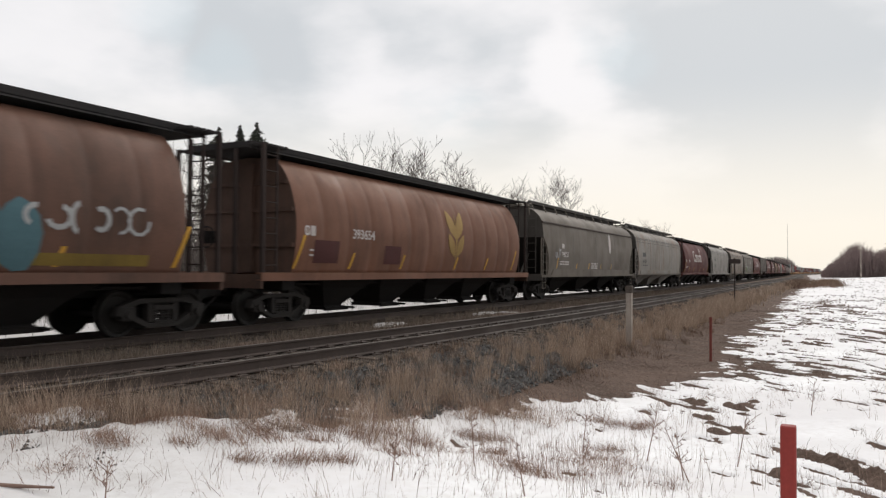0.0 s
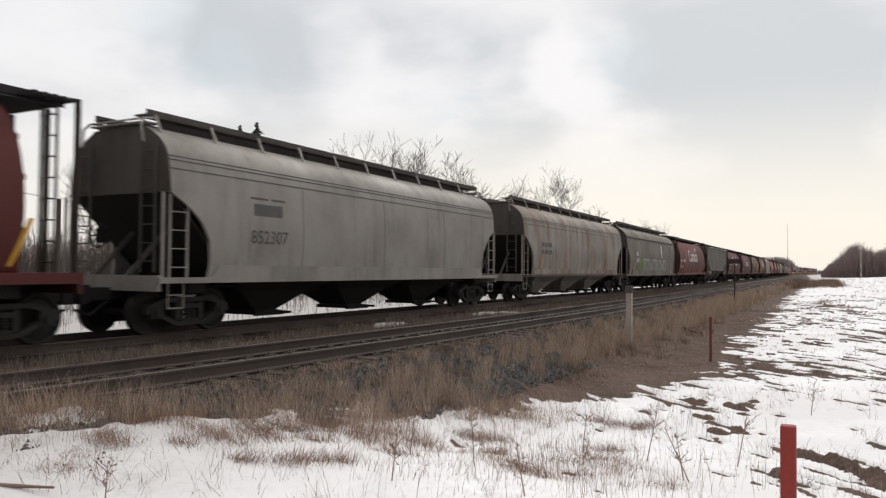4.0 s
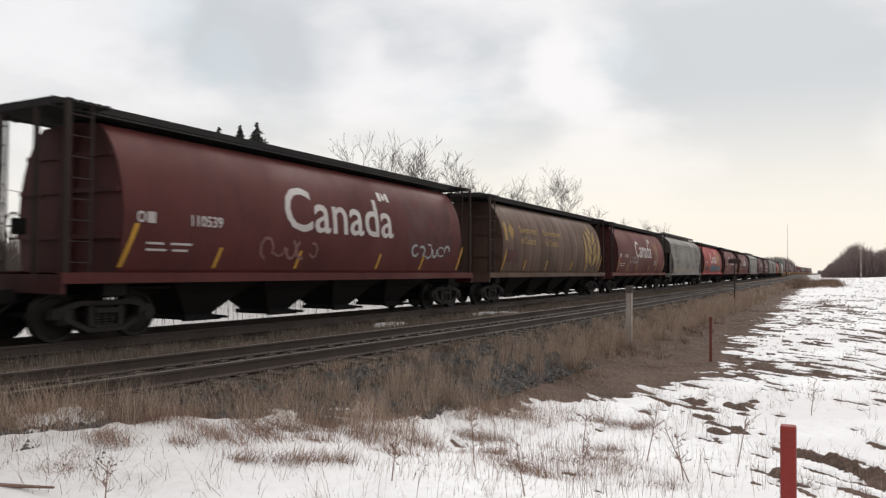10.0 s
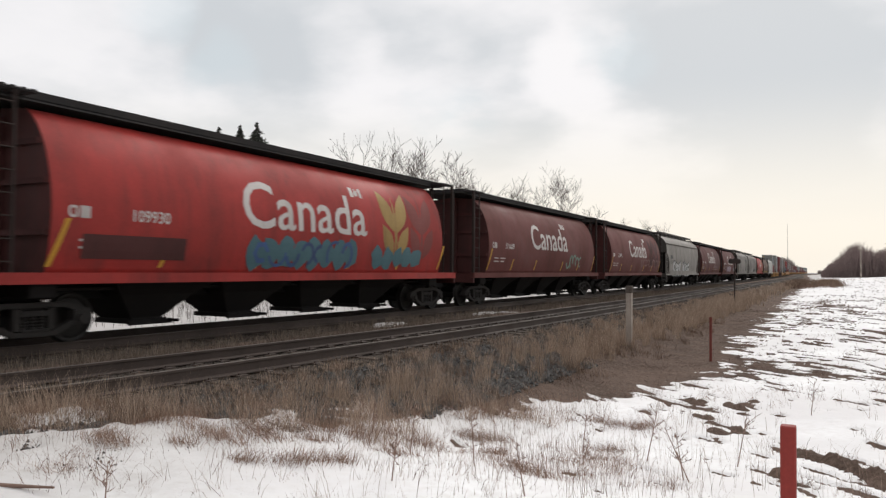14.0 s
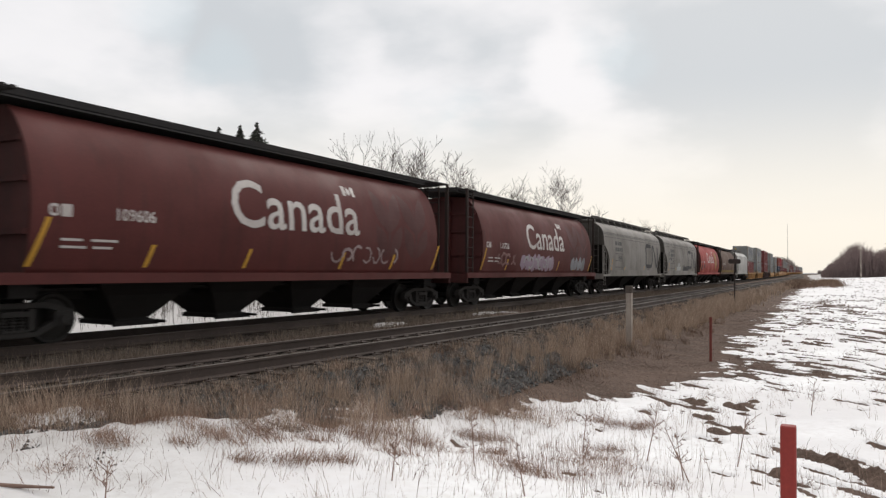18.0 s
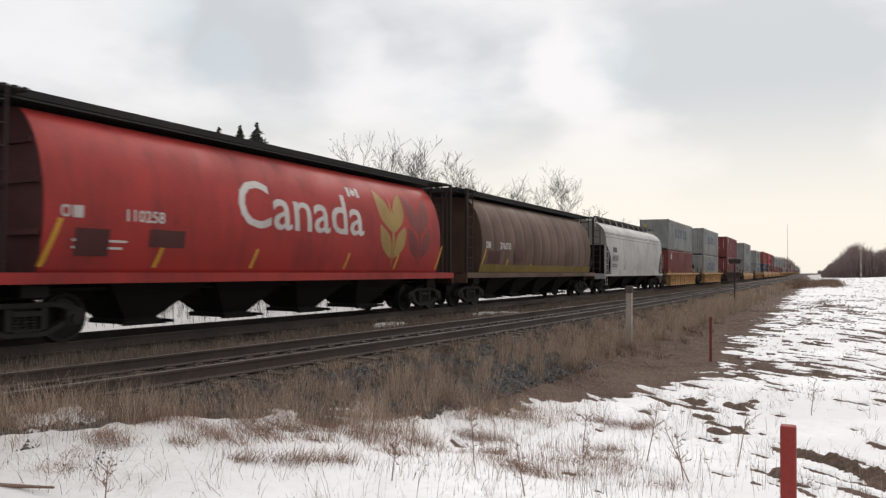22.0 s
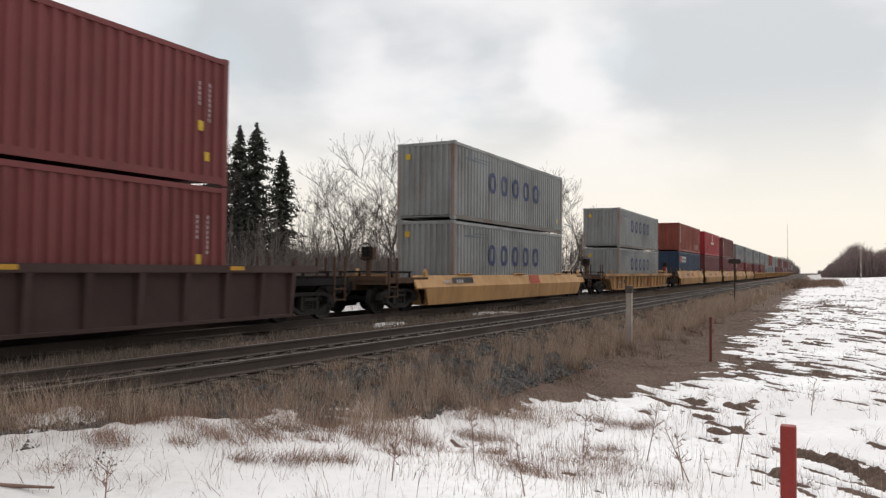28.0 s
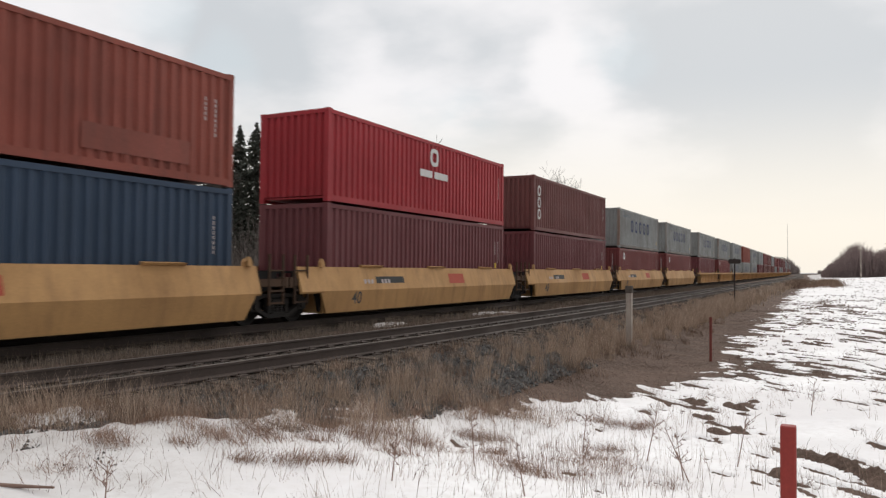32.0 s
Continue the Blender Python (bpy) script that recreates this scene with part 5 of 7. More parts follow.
white_rib = paint("dirty_white_paint", (0.285, 0.262, 0.238), (0.110, 0.092, 0.078), 0.6, 0.6, 0.6)
# Sheets and platforms darker than bodies: dimness between cars put into the colour.
end_maroon = paint("shaded_maroon_end_paint", (0.085, 0.022, 0.020), (0.04, 0.022, 0.02), 0.6, 0.6, 0.5)
end_brown = paint("shaded_brown_end_paint", (0.10, 0.056, 0.04), (0.05, 0.035, 0.028), 0.6, 0.65, 0.5)
# Posts and ladders at the ends are darker than the bodies.
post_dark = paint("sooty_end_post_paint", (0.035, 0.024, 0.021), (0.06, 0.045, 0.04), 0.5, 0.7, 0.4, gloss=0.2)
emblem = paint("faded_yellow_emblem", (0.391, 0.255, 0.085), (0.187, 0.111, 0.051), 0.5, 0.6, 0.3)
gold_band = paint("dull_gold_band", (0.221, 0.148, 0.029), (0.098, 0.066, 0.025), 0.5, 0.6, 0.4)
dark_panel = paint("dark_red_panel", (0.085, 0.026, 0.024), (0.05, 0.025, 0.022), 0.4, 0.6, 0.3)
spray_teal = paint("teal_spray_paint", (0.088, 0.176, 0.200), (0.048, 0.080, 0.096), 0.4, 0.6, 0.2)
spray_white = paint("white_spray_paint", (0.403, 0.403, 0.396), (0.216, 0.209, 0.202), 0.3, 0.6, 0.2)
clear_spray = paint("bright_silver_spray_paint", (0.56, 0.56, 0.55), (0.33, 0.32, 0.31), 0.3, 0.6, 0.2)
spray_green = paint("green_spray_paint", (0.135, 0.200, 0.060), (0.095, 0.120, 0.050), 0.4, 0.6, 0.2)
spray_dark = paint("black_spray_paint", (0.035, 0.035, 0.038), (0.07, 0.065, 0.06), 0.4, 0.6, 0.2)
spray_pink = paint("mauve_spray_paint", (0.36, 0.27, 0.33), (0.2, 0.15, 0.18), 0.4, 0.6, 0.2)
spray_deep = paint("deep_green_spray_paint", (0.025, 0.10, 0.06), (0.03, 0.06, 0.04), 0.4, 0.6, 0.2)

STD = ((1.15, 1.9), (3.55, 1.0), (6.3, 1.0), (10.0, 1.0), (12.6, 1.0), (15.25, 1.8))


def wordmark(car, mat, z=2.36, y=5.85, fade=None):
    bm = flat_text("Canada", 1.08, 0.014)
    xs = [v.co.x for v in bm.verts]
    k = 5.0 / (max(xs) - min(xs))
    for v in bm.verts:
        v.co.x = (v.co.x - min(xs)) * k
    lay(car, "lettering", bm, y, z, mat, ROUND, 0.006, "large white lettering along the side")
    for dx, w in ((3.98, 0.16), (4.42, 0.14)):
        lay(car, "flag_mark", rect(w, 0.27), y + dx + 0.46, z + 1.08, mat, ROUND, 0.006)
    lay(car, "flag_mark", blob([(0, 0.08), (0.1, 0.27), (0.14, 0.16), (0.22, 0.2), (0.2, 0.05), (0.1, 0.0)]), y + 4.22 + 0.4, z + 1.10, mat, ROUND, 0.006)


def numbers(car, mat, digits, y, z, h, prof, mark_w=0.42, mark_y=1.5, bars=True):
    lay(car, "reporting_mark", ring(mark_w * 0.45, h, h * 0.2), mark_y, z, mat, prof, 0.006)
    lay(car, "reporting_mark", blob([(0, 0), (0.05, 0), (0.05, h * 0.7), (0.14, 0), (0.2, 0), (0.2, h), (0.15, h), (0.15, h * 0.3), (0.06, h), (0, h)]), mark_y + mark_w * 0.55, z, mat, prof, 0.006)
    lay(car, "car_number", flat_text(digits, h, 0.006), y, z, mat, prof, 0.006, "stencilled car number")
    if bars:
        for k, (yy, w) in enumerate(((1.75, 0.42), (2.35, 0.55), (1.75, 0.5), (2.4, 0.4))):
            lay(car, "data_line", rect(w, 0.045), yy, 1.86 - 0.13 * (k // 2), mat, prof, 0.006)


def red_car(rear, color, digits, label, sheaf=None, std=STD):
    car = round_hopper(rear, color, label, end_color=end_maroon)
    wordmark(car, white_mark)
    numbers(car, white_mark, digits, 2.8, 2.28, 0.22, ROUND)
    stripes(car, std, ROUND)
    if sheaf:
        wheat(car, 12.45, 1.62, 2.15, sheaf, ROUND)
        wheat(car, 14.05, 1.62, 2.15, sheaf if sheaf is dark_panel else paint("dull_red_outline", (0.215, 0.052, 0.044), (0.12, 0.038, 0.034), 0.4, 0.6, 0.3), ROUND)
    return car


def wordy(car, y, z, w, h, rows, mat, prof, seed):
    """Unreadable lines of lettering as plain bars."""
    r = random.Random(seed)
    for i in range(rows):
        x = 0.0
        while x < w - 0.1:
            k = r.uniform(0.25, 0.7)
            lay(car, "data_line", rect(min(k, w - x), h), y + x, z - i * h * 1.7, mat, prof, 0.006)
            x += k + 0.1


# 0: brown, sprayed
c = round_hopper(12.15, brown_round, "dark brown corrugated grain hopper with teal and white spray paint", True)
lay(c, "spray_paint", bubbles(3.4, 1.25, 3), 8.9, 1.35, spray_teal, ROUND, 0.012, "teal spray-painted shapes")
lay(c, "spray_paint", scrawl(2.5, 0.55, 4, 6), 12.0, 2.0, spray_white, ROUND, 0.02, "white spray-painted scrawl")
lay(c, "gold_band", rect(5.0, 0.22), 9.6, 1.42, gold_band, ROUND, 0.010)
stripes(c, ((12.6, 0.8), (15.2, 1.9)), ROUND)
# 1: brown with grain emblem
c = round_hopper(30.55, orange_round, "brown corrugated grain hopper with yellow grain emblem", True, 17.2)
numbers(c, white_mark, "393654", 3.6, 2.25, 0.26, ROUND)
lay(c, "panel", rect(1.1, 0.6), 1.9, 1.55, dark_panel, ROUND, 0.014)
lay(c, "panel", rect(0.95, 0.55), 5.3, 1.55, dark_panel, ROUND, 0.014)
wheat(c, 10.0, 1.75, 1.75, emblem, ROUND, 0.016)
stripes(c, STD, ROUND)
# 2
c = shell_hopper(49.9, grey_olive, "dirty olive-grey smooth-sided covered hopper", 17.8, False, bay=1.0)
lay(c, "reporting_mark", rect(0.35, 0.22), 2.9, 2.50, white_mark, SHELL)
lay(c, "car_number", flat_text("798723", 0.24, 0.006), 2.85, 2.08, white_mark, SHELL, 0.006, "stencilled car number")
lay(c, "tall_emblem", blob([(0.1, 0), (0.35, 0), (0.45, 0.5), (0.4, 1.0), (0.22, 1.15), (0.05, 1.0), (0.0, 0.5)]), 11.6, 2.45, white_mark, SHELL)
wordy(c, 2.6, 1.8, 1.4, 0.07, 2, white_mark, SHELL, 2)
wordy(c, 8.0, 1.75, 1.2, 0.07, 3, white_mark, SHELL, 3)
lay(c, "spray_paint", scrawl(0.9, 0.5, 9, 3), 1.9, 2.0, spray_white, SHELL, 0.012, "white spray-painted scrawl")
stripes(c, ((2.05, 1.6), (5.2, 0.8), (7.4, 0.9), (9.8, 0.8), (12.0, 0.9)), SHELL, 1.5)
# 3
c = shell_hopper(68.1, grey_rust, "pale grey covered hopper with rust streaks", 17.5, True, paint("pale_chute", (0.30, 0.285, 0.26), (0.12, 0.1, 0.085), 0.6, 0.7, 0.5), 1.22, 1.0)
lay(c, "reporting_mark", rect(1.0, 0.3), 2.1, 2.42, dark_mark, SHELL)
lay(c, "car_number", flat_text("643960", 0.30, 0.006), 2.05, 1.95, dark_mark, SHELL, 0.006, "stencilled car number")
wordy(c, 2.1, 1.78, 1.6, 0.07, 1, dark_mark, SHELL, 5)
# 4
red_car(85.7, maroon, "110535", "maroon cylindrical grain hopper with white lettering", dark_panel)
# 5
c = shell_hopper(104.0, grey_pale, "pale grey smooth-sided covered hopper", 16.7)
lay(c, "reporting_mark", rect(1.0, 0.28), 2.7, 2.62, dark_mark, SHELL)
lay(c, "car_number", flat_text("852307", 0.30, 0.006), 2.6, 1.98, dark_mark, SHELL, 0.006, "stencilled car number")
wordy(c, 2.6, 3.0, 1.2, 0.05, 1, dark_mark, SHELL, 6)
# 6
c = shell_hopper(124.1, grey_rusty, "grey covered hopper with rust patches along the top", 17.4, True, paint("pale_chute", (0.3, 0.28, 0.26)), 1.22)
wordy(c, 2.4, 2.5, 1.4, 0.2, 2, dark_mark, SHELL, 7)
stripes(c, ((2.3, 1.4), (5.2, 0.8), (8.0, 0.8), (12.0, 0.8), (14.6, 1.0)), SHELL, 1.5)
# 7
c = shell_hopper(142.2, grey_olive, "olive-grey covered hopper with green and silver spray paint", 17.1, False, bay=1.0)
lay(c, "reporting_mark", rect(0.35, 0.24), 2.85, 2.45, white_mark, SHELL)
lay(c, "tall_emblem", blob([(0.1, 0), (0.35, 0), (0.42, 0.5), (0.38, 0.9), (0.2, 1.0), (0.05, 0.9), (0.0, 0.5)]), 11.0, 2.45, white_mark, SHELL)
for k, (yy, w) in enumerate(((4.6, 2.7), (7.5, 2.2), (10.0, 1.2), (11.5, 1.4))):
    lay(c, "spray_paint", blob([(0.1, 0), (w - 0.1, 0), (w, 0.4), (w - 0.25, 0.88), (0.3, 0.92), (0, 0.5)]), yy, 1.36, spray_white, SHELL, 0.008, "silver spray-painted panel")
    lay(c, "spray_paint", blob([(0.16, 0.06), (w - 0.16, 0.06), (w - 0.08, 0.4), (w - 0.3, 0.82), (0.34, 0.86), (0.08, 0.5)]), yy, 1.36, paint("dull_silver_spray", (0.215, 0.200, 0.175), (0.13, 0.115, 0.10), 0.5, 0.6, 0.3), SHELL, 0.012)
    lay(c, "spray_paint", rect(0.2, 0.22, 0.08), yy + w * 0.45, 1.72, spray_dark, SHELL, 0.016)
lay(c, "spray_paint", bubbles(1.2, 1.3, 12, 2), 3.6, 1.2, spray_green, SHELL, 0.016, "green spray-painted shape")
lay(c, "spray_paint", bubbles(0.8, 0.9, 13, 2), 9.6, 1.3, spray_green, SHELL, 0.02, "green spray-painted shape")
lay(c, "car_number", flat_text("799377", 0.24, 0.006), 2.6, 2.02, white_mark, SHELL, 0.018, "stencilled car number")
stripes(c, ((2.1, 1.4), (4.9, 0.9), (7.4, 0.9), (10.0, 0.9), (13.6, 1.0)), SHELL, 1.5)
# 8
c = red_car(160.1, maroon_pale, "109663", "faded maroon cylindrical grain hopper with white lettering", dark_panel)
lay(c, "spray_paint", bubbles(1.3, 0.6, 15, 2), 6.2, 1.72, spray_deep, ROUND, 0.012, "dark green spray-painted patch")
# 9
c = ribbed_hopper(178.7, white_rib, "dirty white ribbed-side covered hopper")
for k, d in enumerate("3813321"):
    lay(c, "car_number", flat_text(d, 0.34, 0.006), 3.9 + 0.86 * k, 2.3, dark_mark, [(1.5, 1.51), (4.1, 1.51)], 0.006)
for y, w, z in ((12.0, 0.5, 1.85), (14.3, 0.35, 1.8), (15.0, 0.5, 1.8), (4.1, 0.4, 1.85), (5.0, 0.4, 1.85), (5.9, 0.4, 1.85)):
    lay(c, "data_line", rect(w * 0.7, 0.2), y, z, dark_mark, [(1.5, 1.51), (4.1, 1.51)], 0.006)
# 10 to 13
c = red_car(197.0, maroon, "109855", "maroon cylindrical grain hopper with white lettering", dark_panel)
lay(c, "spray_paint", bubbles(1.2, 0.5, 18, 2), 8.9, 1.42, paint("dark_blue_patch", (0.03, 0.035, 0.05)), ROUND, 0.012, "dark blue painted-over patch")
c = red_car(215.2, maroon, "110539", "maroon cylindrical grain hopper with white scrawls", dark_panel)
lay(c, "spray_paint", scrawl(2.2, 0.55, 20, 5), 5.0, 1.6, paint("faint_spray", (0.24, 0.12, 0.11)), ROUND, 0.012, "faint spray-painted scrawl")
lay(c, "spray_paint", scrawl(2.6, 0.5, 21, 6), 12.0, 1.75, spray_white, ROUND, 0.012, "white spray-painted scrawl")
c = round_hopper(233.4, tan_round, "brown corrugated grain hopper with yellow emblem and lettering", True)
lay(c, "flag_mark", rect(0.3, 0.75), 1.35, 2.62, emblem, ROUND, 0.014)
lay(c, "flag_mark", blob([(0.05, 0.15), (0.25, 0), (0.45, 0.15), (0.55, 0.45), (0.35, 0.4), (0.28, 0.7), (0.18, 0.4), (-0.05, 0.45)]), 1.85, 2.68, emblem, ROUND, 0.014)
lay(c, "lettering", flat_text("Government", 0.30, 0.004), 3.0, 3.02, emblem, ROUND, 0.014, "faded yellow lettering")
lay(c, "lettering", flat_text("of Canada", 0.30, 0.004), 3.1, 2.55, emblem, ROUND, 0.014, "faded yellow lettering")
lay(c, "lettering", flat_text("Gouvernement", 0.28, 0.004), 6.0, 3.02, emblem, ROUND, 0.014, "faded yellow lettering")
lay(c, "lettering", flat_text("du Canada", 0.30, 0.004), 6.1, 2.55, emblem, ROUND, 0.014, "faded yellow lettering")
lay(c, "panel", rect(1.2, 0.5), 1.5, 1.75, dark_panel, ROUND, 0.012)
for k in range(3):
    for lean in (-1, 1):
        lay(c, "emblem_leaf", blob([(0.0, 0.0), (lean * 0.55, 0.25), (lean * 0.75, 0.75), (lean * 0.60, 0.80), (lean * 0.15, 0.52)]), 13.75 + lean * 0.06, 1.62 + 0.58 * k, emblem, ROUND, 0.014, "broad faded yellow grain leaf")
lay(c, "emblem_leaf", blob([(0.0, 0.0), (0.2, 0.25), (0.0, 0.75), (-0.2, 0.25)]), 13.75, 3.30, emblem, ROUND, 0.014, "faded yellow grain tip")
for lean in (-1, 1):
    lay(c, "emblem_leaf", blob([(0.0, 0.0), (lean * 0.5, 0.5), (lean * 0.62, 1.5), (lean * 0.42, 1.9), (lean * 0.1, 0.9)]), 13.75 + lean * 0.85, 1.55, emblem, ROUND, 0.016, "broad faded yellow grain leaf")
stripes(c, STD, ROUND)
c = red_car(251.7, maroon_pale, "111676", "faded red cylindrical grain hopper with grain emblem", paint("worn_emblem", (0.25, 0.125, 0.062), (0.15, 0.062, 0.042), 0.6, 0.6, 0.4))
lay(c, "spray_paint", scrawl(2.2, 0.5, 25, 5), 4.3, 1.9, spray_white, ROUND, 0.012, "white spray-painted scrawl")
lay(c, "spray_paint", scrawl(0.8, 0.35, 26, 3), 11.6, 1.85, spray_white, ROUND, 0.012, "white spray-painted scrawl")
# 14
c = shell_hopper(270.0, grey_mid, "grey smooth-sided covered hopper with dark emblem", 16.7)
lay(c, "reporting_mark", rect(0.5, 0.3), 2.75, 2.62, dark_mark, SHELL)
lay(c, "car_number", flat_text("389135", 0.30, 0.006), 2.7, 2.05, dark_mark, SHELL, 0.006, "stencilled car number")
lay(c, "spray_paint", scrawl(1.4, 0.45, 28, 5), 8.1, 1.68, spray_dark, SHELL, 0.01, "black spray-painted scrawl")
for y in (2.1, 4.0, 6.2, 8.1, 10.8, 13.0):
    lay(c, "reflector_stripe", rect(0.45, 0.14), y, 1.48, yellow_mark, SHELL, 0.008, "small yellow reflective stripe")


def worm(car, y0, y1, z0, z1, mat, prof, t=0.14):
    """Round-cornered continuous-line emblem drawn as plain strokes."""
    w, h = y1 - y0, z1 - z0
    path = [Vector((px * w, pz * h)) for px, pz in ((0.42, 1.0), (0.09, 1.0), (0.03, 0.96), (0.0, 0.86), (0.0, 0.14), (0.03, 0.04), (0.09, 0.0), (0.42, 0.0), (0.48, 0.05), (0.51, 0.16), (0.53, 0.85), (0.56, 0.97), (0.60, 1.0), (0.64, 0.95), (0.86, 0.06), (0.90, 0.0), (0.94, 0.04), (0.97, 0.16), (1.0, 1.0))]
    bm = bmesh.new()
    rows = []
    for i, p in enumerate(path):
        d = (path[min(i + 1, len(path) - 1)] - path[max(i - 1, 0)]).normalized()
        rows.append([bm.verts.new((p.x - d.y * t * q, p.y + d.x * t * q, 0)) for q in (-0.5, 0.5)])
    for r0, r1 in zip(rows, rows[1:]):
        bm.faces.new((r0[0], r1[0], r1[1], r0[1]))
    lay(car, "emblem", bm, y0, z0, mat, prof, 0.007, "dark continuous rounded band emblem")


worm(c, 12.95, 15.35, 2.42, 3.32, dark_mark, SHELL)
# 15 to 17
c = red_car(287.8, red_fresh, "109930", "bright red cylindrical grain hopper with teal spray paint", emblem)
lay(c, "spray_paint", bubbles(4.4, 0.85, 30, 8), 6.0, 1.36, spray_teal, ROUND, 0.012, "teal spray-painted shapes")
lay(c, "spray_paint", scrawl(4.0, 0.7, 31, 7), 6.2, 1.42, paint("blue_spray_paint", (0.06, 0.12, 0.28)), ROUND, 0.02, "blue spray-painted strokes")
lay(c, "spray_paint", bubbles(2.8, 0.7, 32, 5), 11.2, 1.4, spray_teal, ROUND, 0.012, "teal spray-painted shapes")
lay(c, "panel", rect(2.4, 0.45), 1.8, 1.55, dark_panel, ROUND, 0.010)
c = red_car(306.0, maroon_pale, "111609", "faded maroon grain hopper with green scrawl", None)
lay(c, "spray_paint", scrawl(2.4, 0.7, 34, 5), 10.8, 1.5, paint("pale_green_spray", (0.22, 0.34, 0.27)), ROUND, 0.012, "pale green spray-painted scrawl")
c = red_car(324.1, maroon_pale, "110412", "faded red cylindrical grain hopper with worn lettering", dark_panel)
lay(c, "spray_paint", scrawl(6.0, 0.55, 36, 10), 9.2, 1.7, paint("faint_spray", (0.24, 0.12, 0.11)), ROUND, 0.012, "faint spray-painted outline")
# 18
c = shell_hopper(342.4, grey_pale, "pale grey covered hopper with big silver graffiti", 16.8, False)
lay(c, "reporting_mark", rect(1.0, 0.3), 1.85, 2.45, dark_mark, SHELL)
lay(c, "car_number", flat_text("516186", 0.28, 0.006), 1.75, 2.05, dark_mark, SHELL, 0.006, "stencilled car number")
for word, yy, w in (("SURK", 2.85, 3.9), ("NISE", 7.5, 3.3)):
    for mat, bold, lift in ((spray_dark, 0.13, 0.008), (clear_spray, 0.05, 0.014)):
        bm = flat_text(word, 1.05, bold)
        xs = [v.co.x for v in bm.verts]
        for v in bm.verts:
            v.co.x = (v.co.x - min(xs)) * w / (max(xs) - min(xs))
            v.co.y *= 1.0 + 0.12 * math.sin(v.co.x * 2.1)
        lay(c, "graffiti", bm, yy, 1.05, mat, SHELL, lift, "silver graffiti letters with black outline")
# 19, 20
c = red_car(360.3, maroon, "109606", "maroon cylindrical grain hopper with white scrawls", dark_panel)
lay(c, "spray_paint", scrawl(3.4, 0.5, 40, 7), 9.6, 1.55, paint("grey_spray", (0.36, 0.27, 0.26)), ROUND, 0.012, "grey spray-painted scrawl")
c = red_car(378.3, maroon, "110726", "maroon grain hopper with mauve and white spray paint", dark_panel)
lay(c, "spray_paint", bubbles(4.2, 0.8, 42, 7), 5.2, 1.34, spray_pink, ROUND, 0.012, "mauve spray-painted shapes")
lay(c, "spray_paint", scrawl(3.6, 0.6, 43, 6), 5.5, 1.42, spray_white, ROUND, 0.02, "white spray-painted strokes")
lay(c, "spray_paint", bubbles(2.4, 0.75, 44, 4), 12.0, 1.34, paint("silver_grey_spray", (0.33, 0.34, 0.36)), ROUND, 0.012, "silver-grey spray-painted shapes")
lay(c, "spray_paint", scrawl(2.2, 0.6, 45, 5), 2.6, 1.55, paint("faint_spray", (0.24, 0.12, 0.11)), ROUND, 0.012, "faint spray-painted scrawl")
# 21, 22
for rear, digits, tagx in ((396.4, "388861", False), (414.3, "388811", True)):
    c = shell_hopper(rear, grey_mid, "grey smooth-sided covered hopper with large dark emblem" + (" and spray paint" if tagx else ""), 16.7)
    worm(c, 11.25, 15.2, 1.75, 3.22, spray_dark, SHELL, 0.27)
    for k, w in enumerate((1.7, 1.75)):
        wordy(c, 2.75, 3.0 - 0.38 * k, w, 0.24, 1, dark_mark, SHELL, 50 + k)
    lay(c, "car_number", flat_text(digits, 0.26, 0.006), 3.35, 2.12, dark_mark, SHELL, 0.006, "stencilled car number")
    for z in (2.45, 2.02, 1.62):
        lay(c, "data_line", rect(1.9, 0.04), 2.7, z, dark_mark, SHELL)
    stripes(c, ((1.75, 1.6), (5.0, 0.6), (10.6, 0.8)), SHELL, 1.42)
    if tagx:
        for k, (yy, zz, w, h) in enumerate(((5.1, 1.2, 2.3, 0.28), (5.5, 1.5, 1.9, 0.3), (6.0, 1.82, 1.0, 0.28))):
            lay(c, "spray_paint", rect(w, h), yy, zz, spray_white, SHELL, 0.008 + 0.003 * k, "white painted-out blocks")
        lay(c, "spray_paint", bubbles(3.0, 0.7, 55, 7), 8.6, 1.25, spray_dark, SHELL, 0.012, "black spray-painted row of shapes")
        lay(c, "spray_paint", scrawl(1.3, 0.8, 56, 3), 1.9, 2.3, dark_mark, SHELL, 0.008, "dark spray-painted scrawl")
# 23, 24, 25
c = red_car(432.2, red_fresh, "110258", "bright red cylindrical grain hopper with grain emblem", emblem)
lay(c, "panel", rect(0.7, 0.5), 1.8, 1.6, dark_panel, ROUND, 0.010)
lay(c, "panel", rect(0.9, 0.35), 3.4, 1.8, dark_panel, ROUND, 0.010)
c = round_hopper(449.95, tan_round, "brown corrugated grain hopper with dull gold lower band", True)
lay(c, "gold_band", rect(14.4, 0.3), 1.1, 1.32, gold_band, ROUND, 0.014, "dull gold band along the bottom")
numbers(c, white_mark, "396070", 2.85, 2.25, 0.26, ROUND)
lay(c, "panel", rect(1.2, 0.5), 1.7, 1.65, dark_panel, ROUND, 0.014)
lay(c, "panel", rect(1.0, 0.5), 4.4, 1.75, dark_panel, ROUND, 0.014)
stripes(c, ((1.15, 1.9), (3.55, 1.0), (6.3, 0.6), (10.0, 0.5), (12.6, 0.5)), ROUND, 1.45)
c = shell_hopper(468.55, grey_light, "off-white smooth-sided covered hopper", 16.75, end_color=white_rib)
lay(c, "reporting_mark", rect(0.95, 0.3), 1.75, 2.55, dark_mark, SHELL)
lay(c, "car_number", flat_text("840837", 0.34, 0.008), 1.6, 2.02, dark_mark, SHELL, 0.006, "stencilled car number")
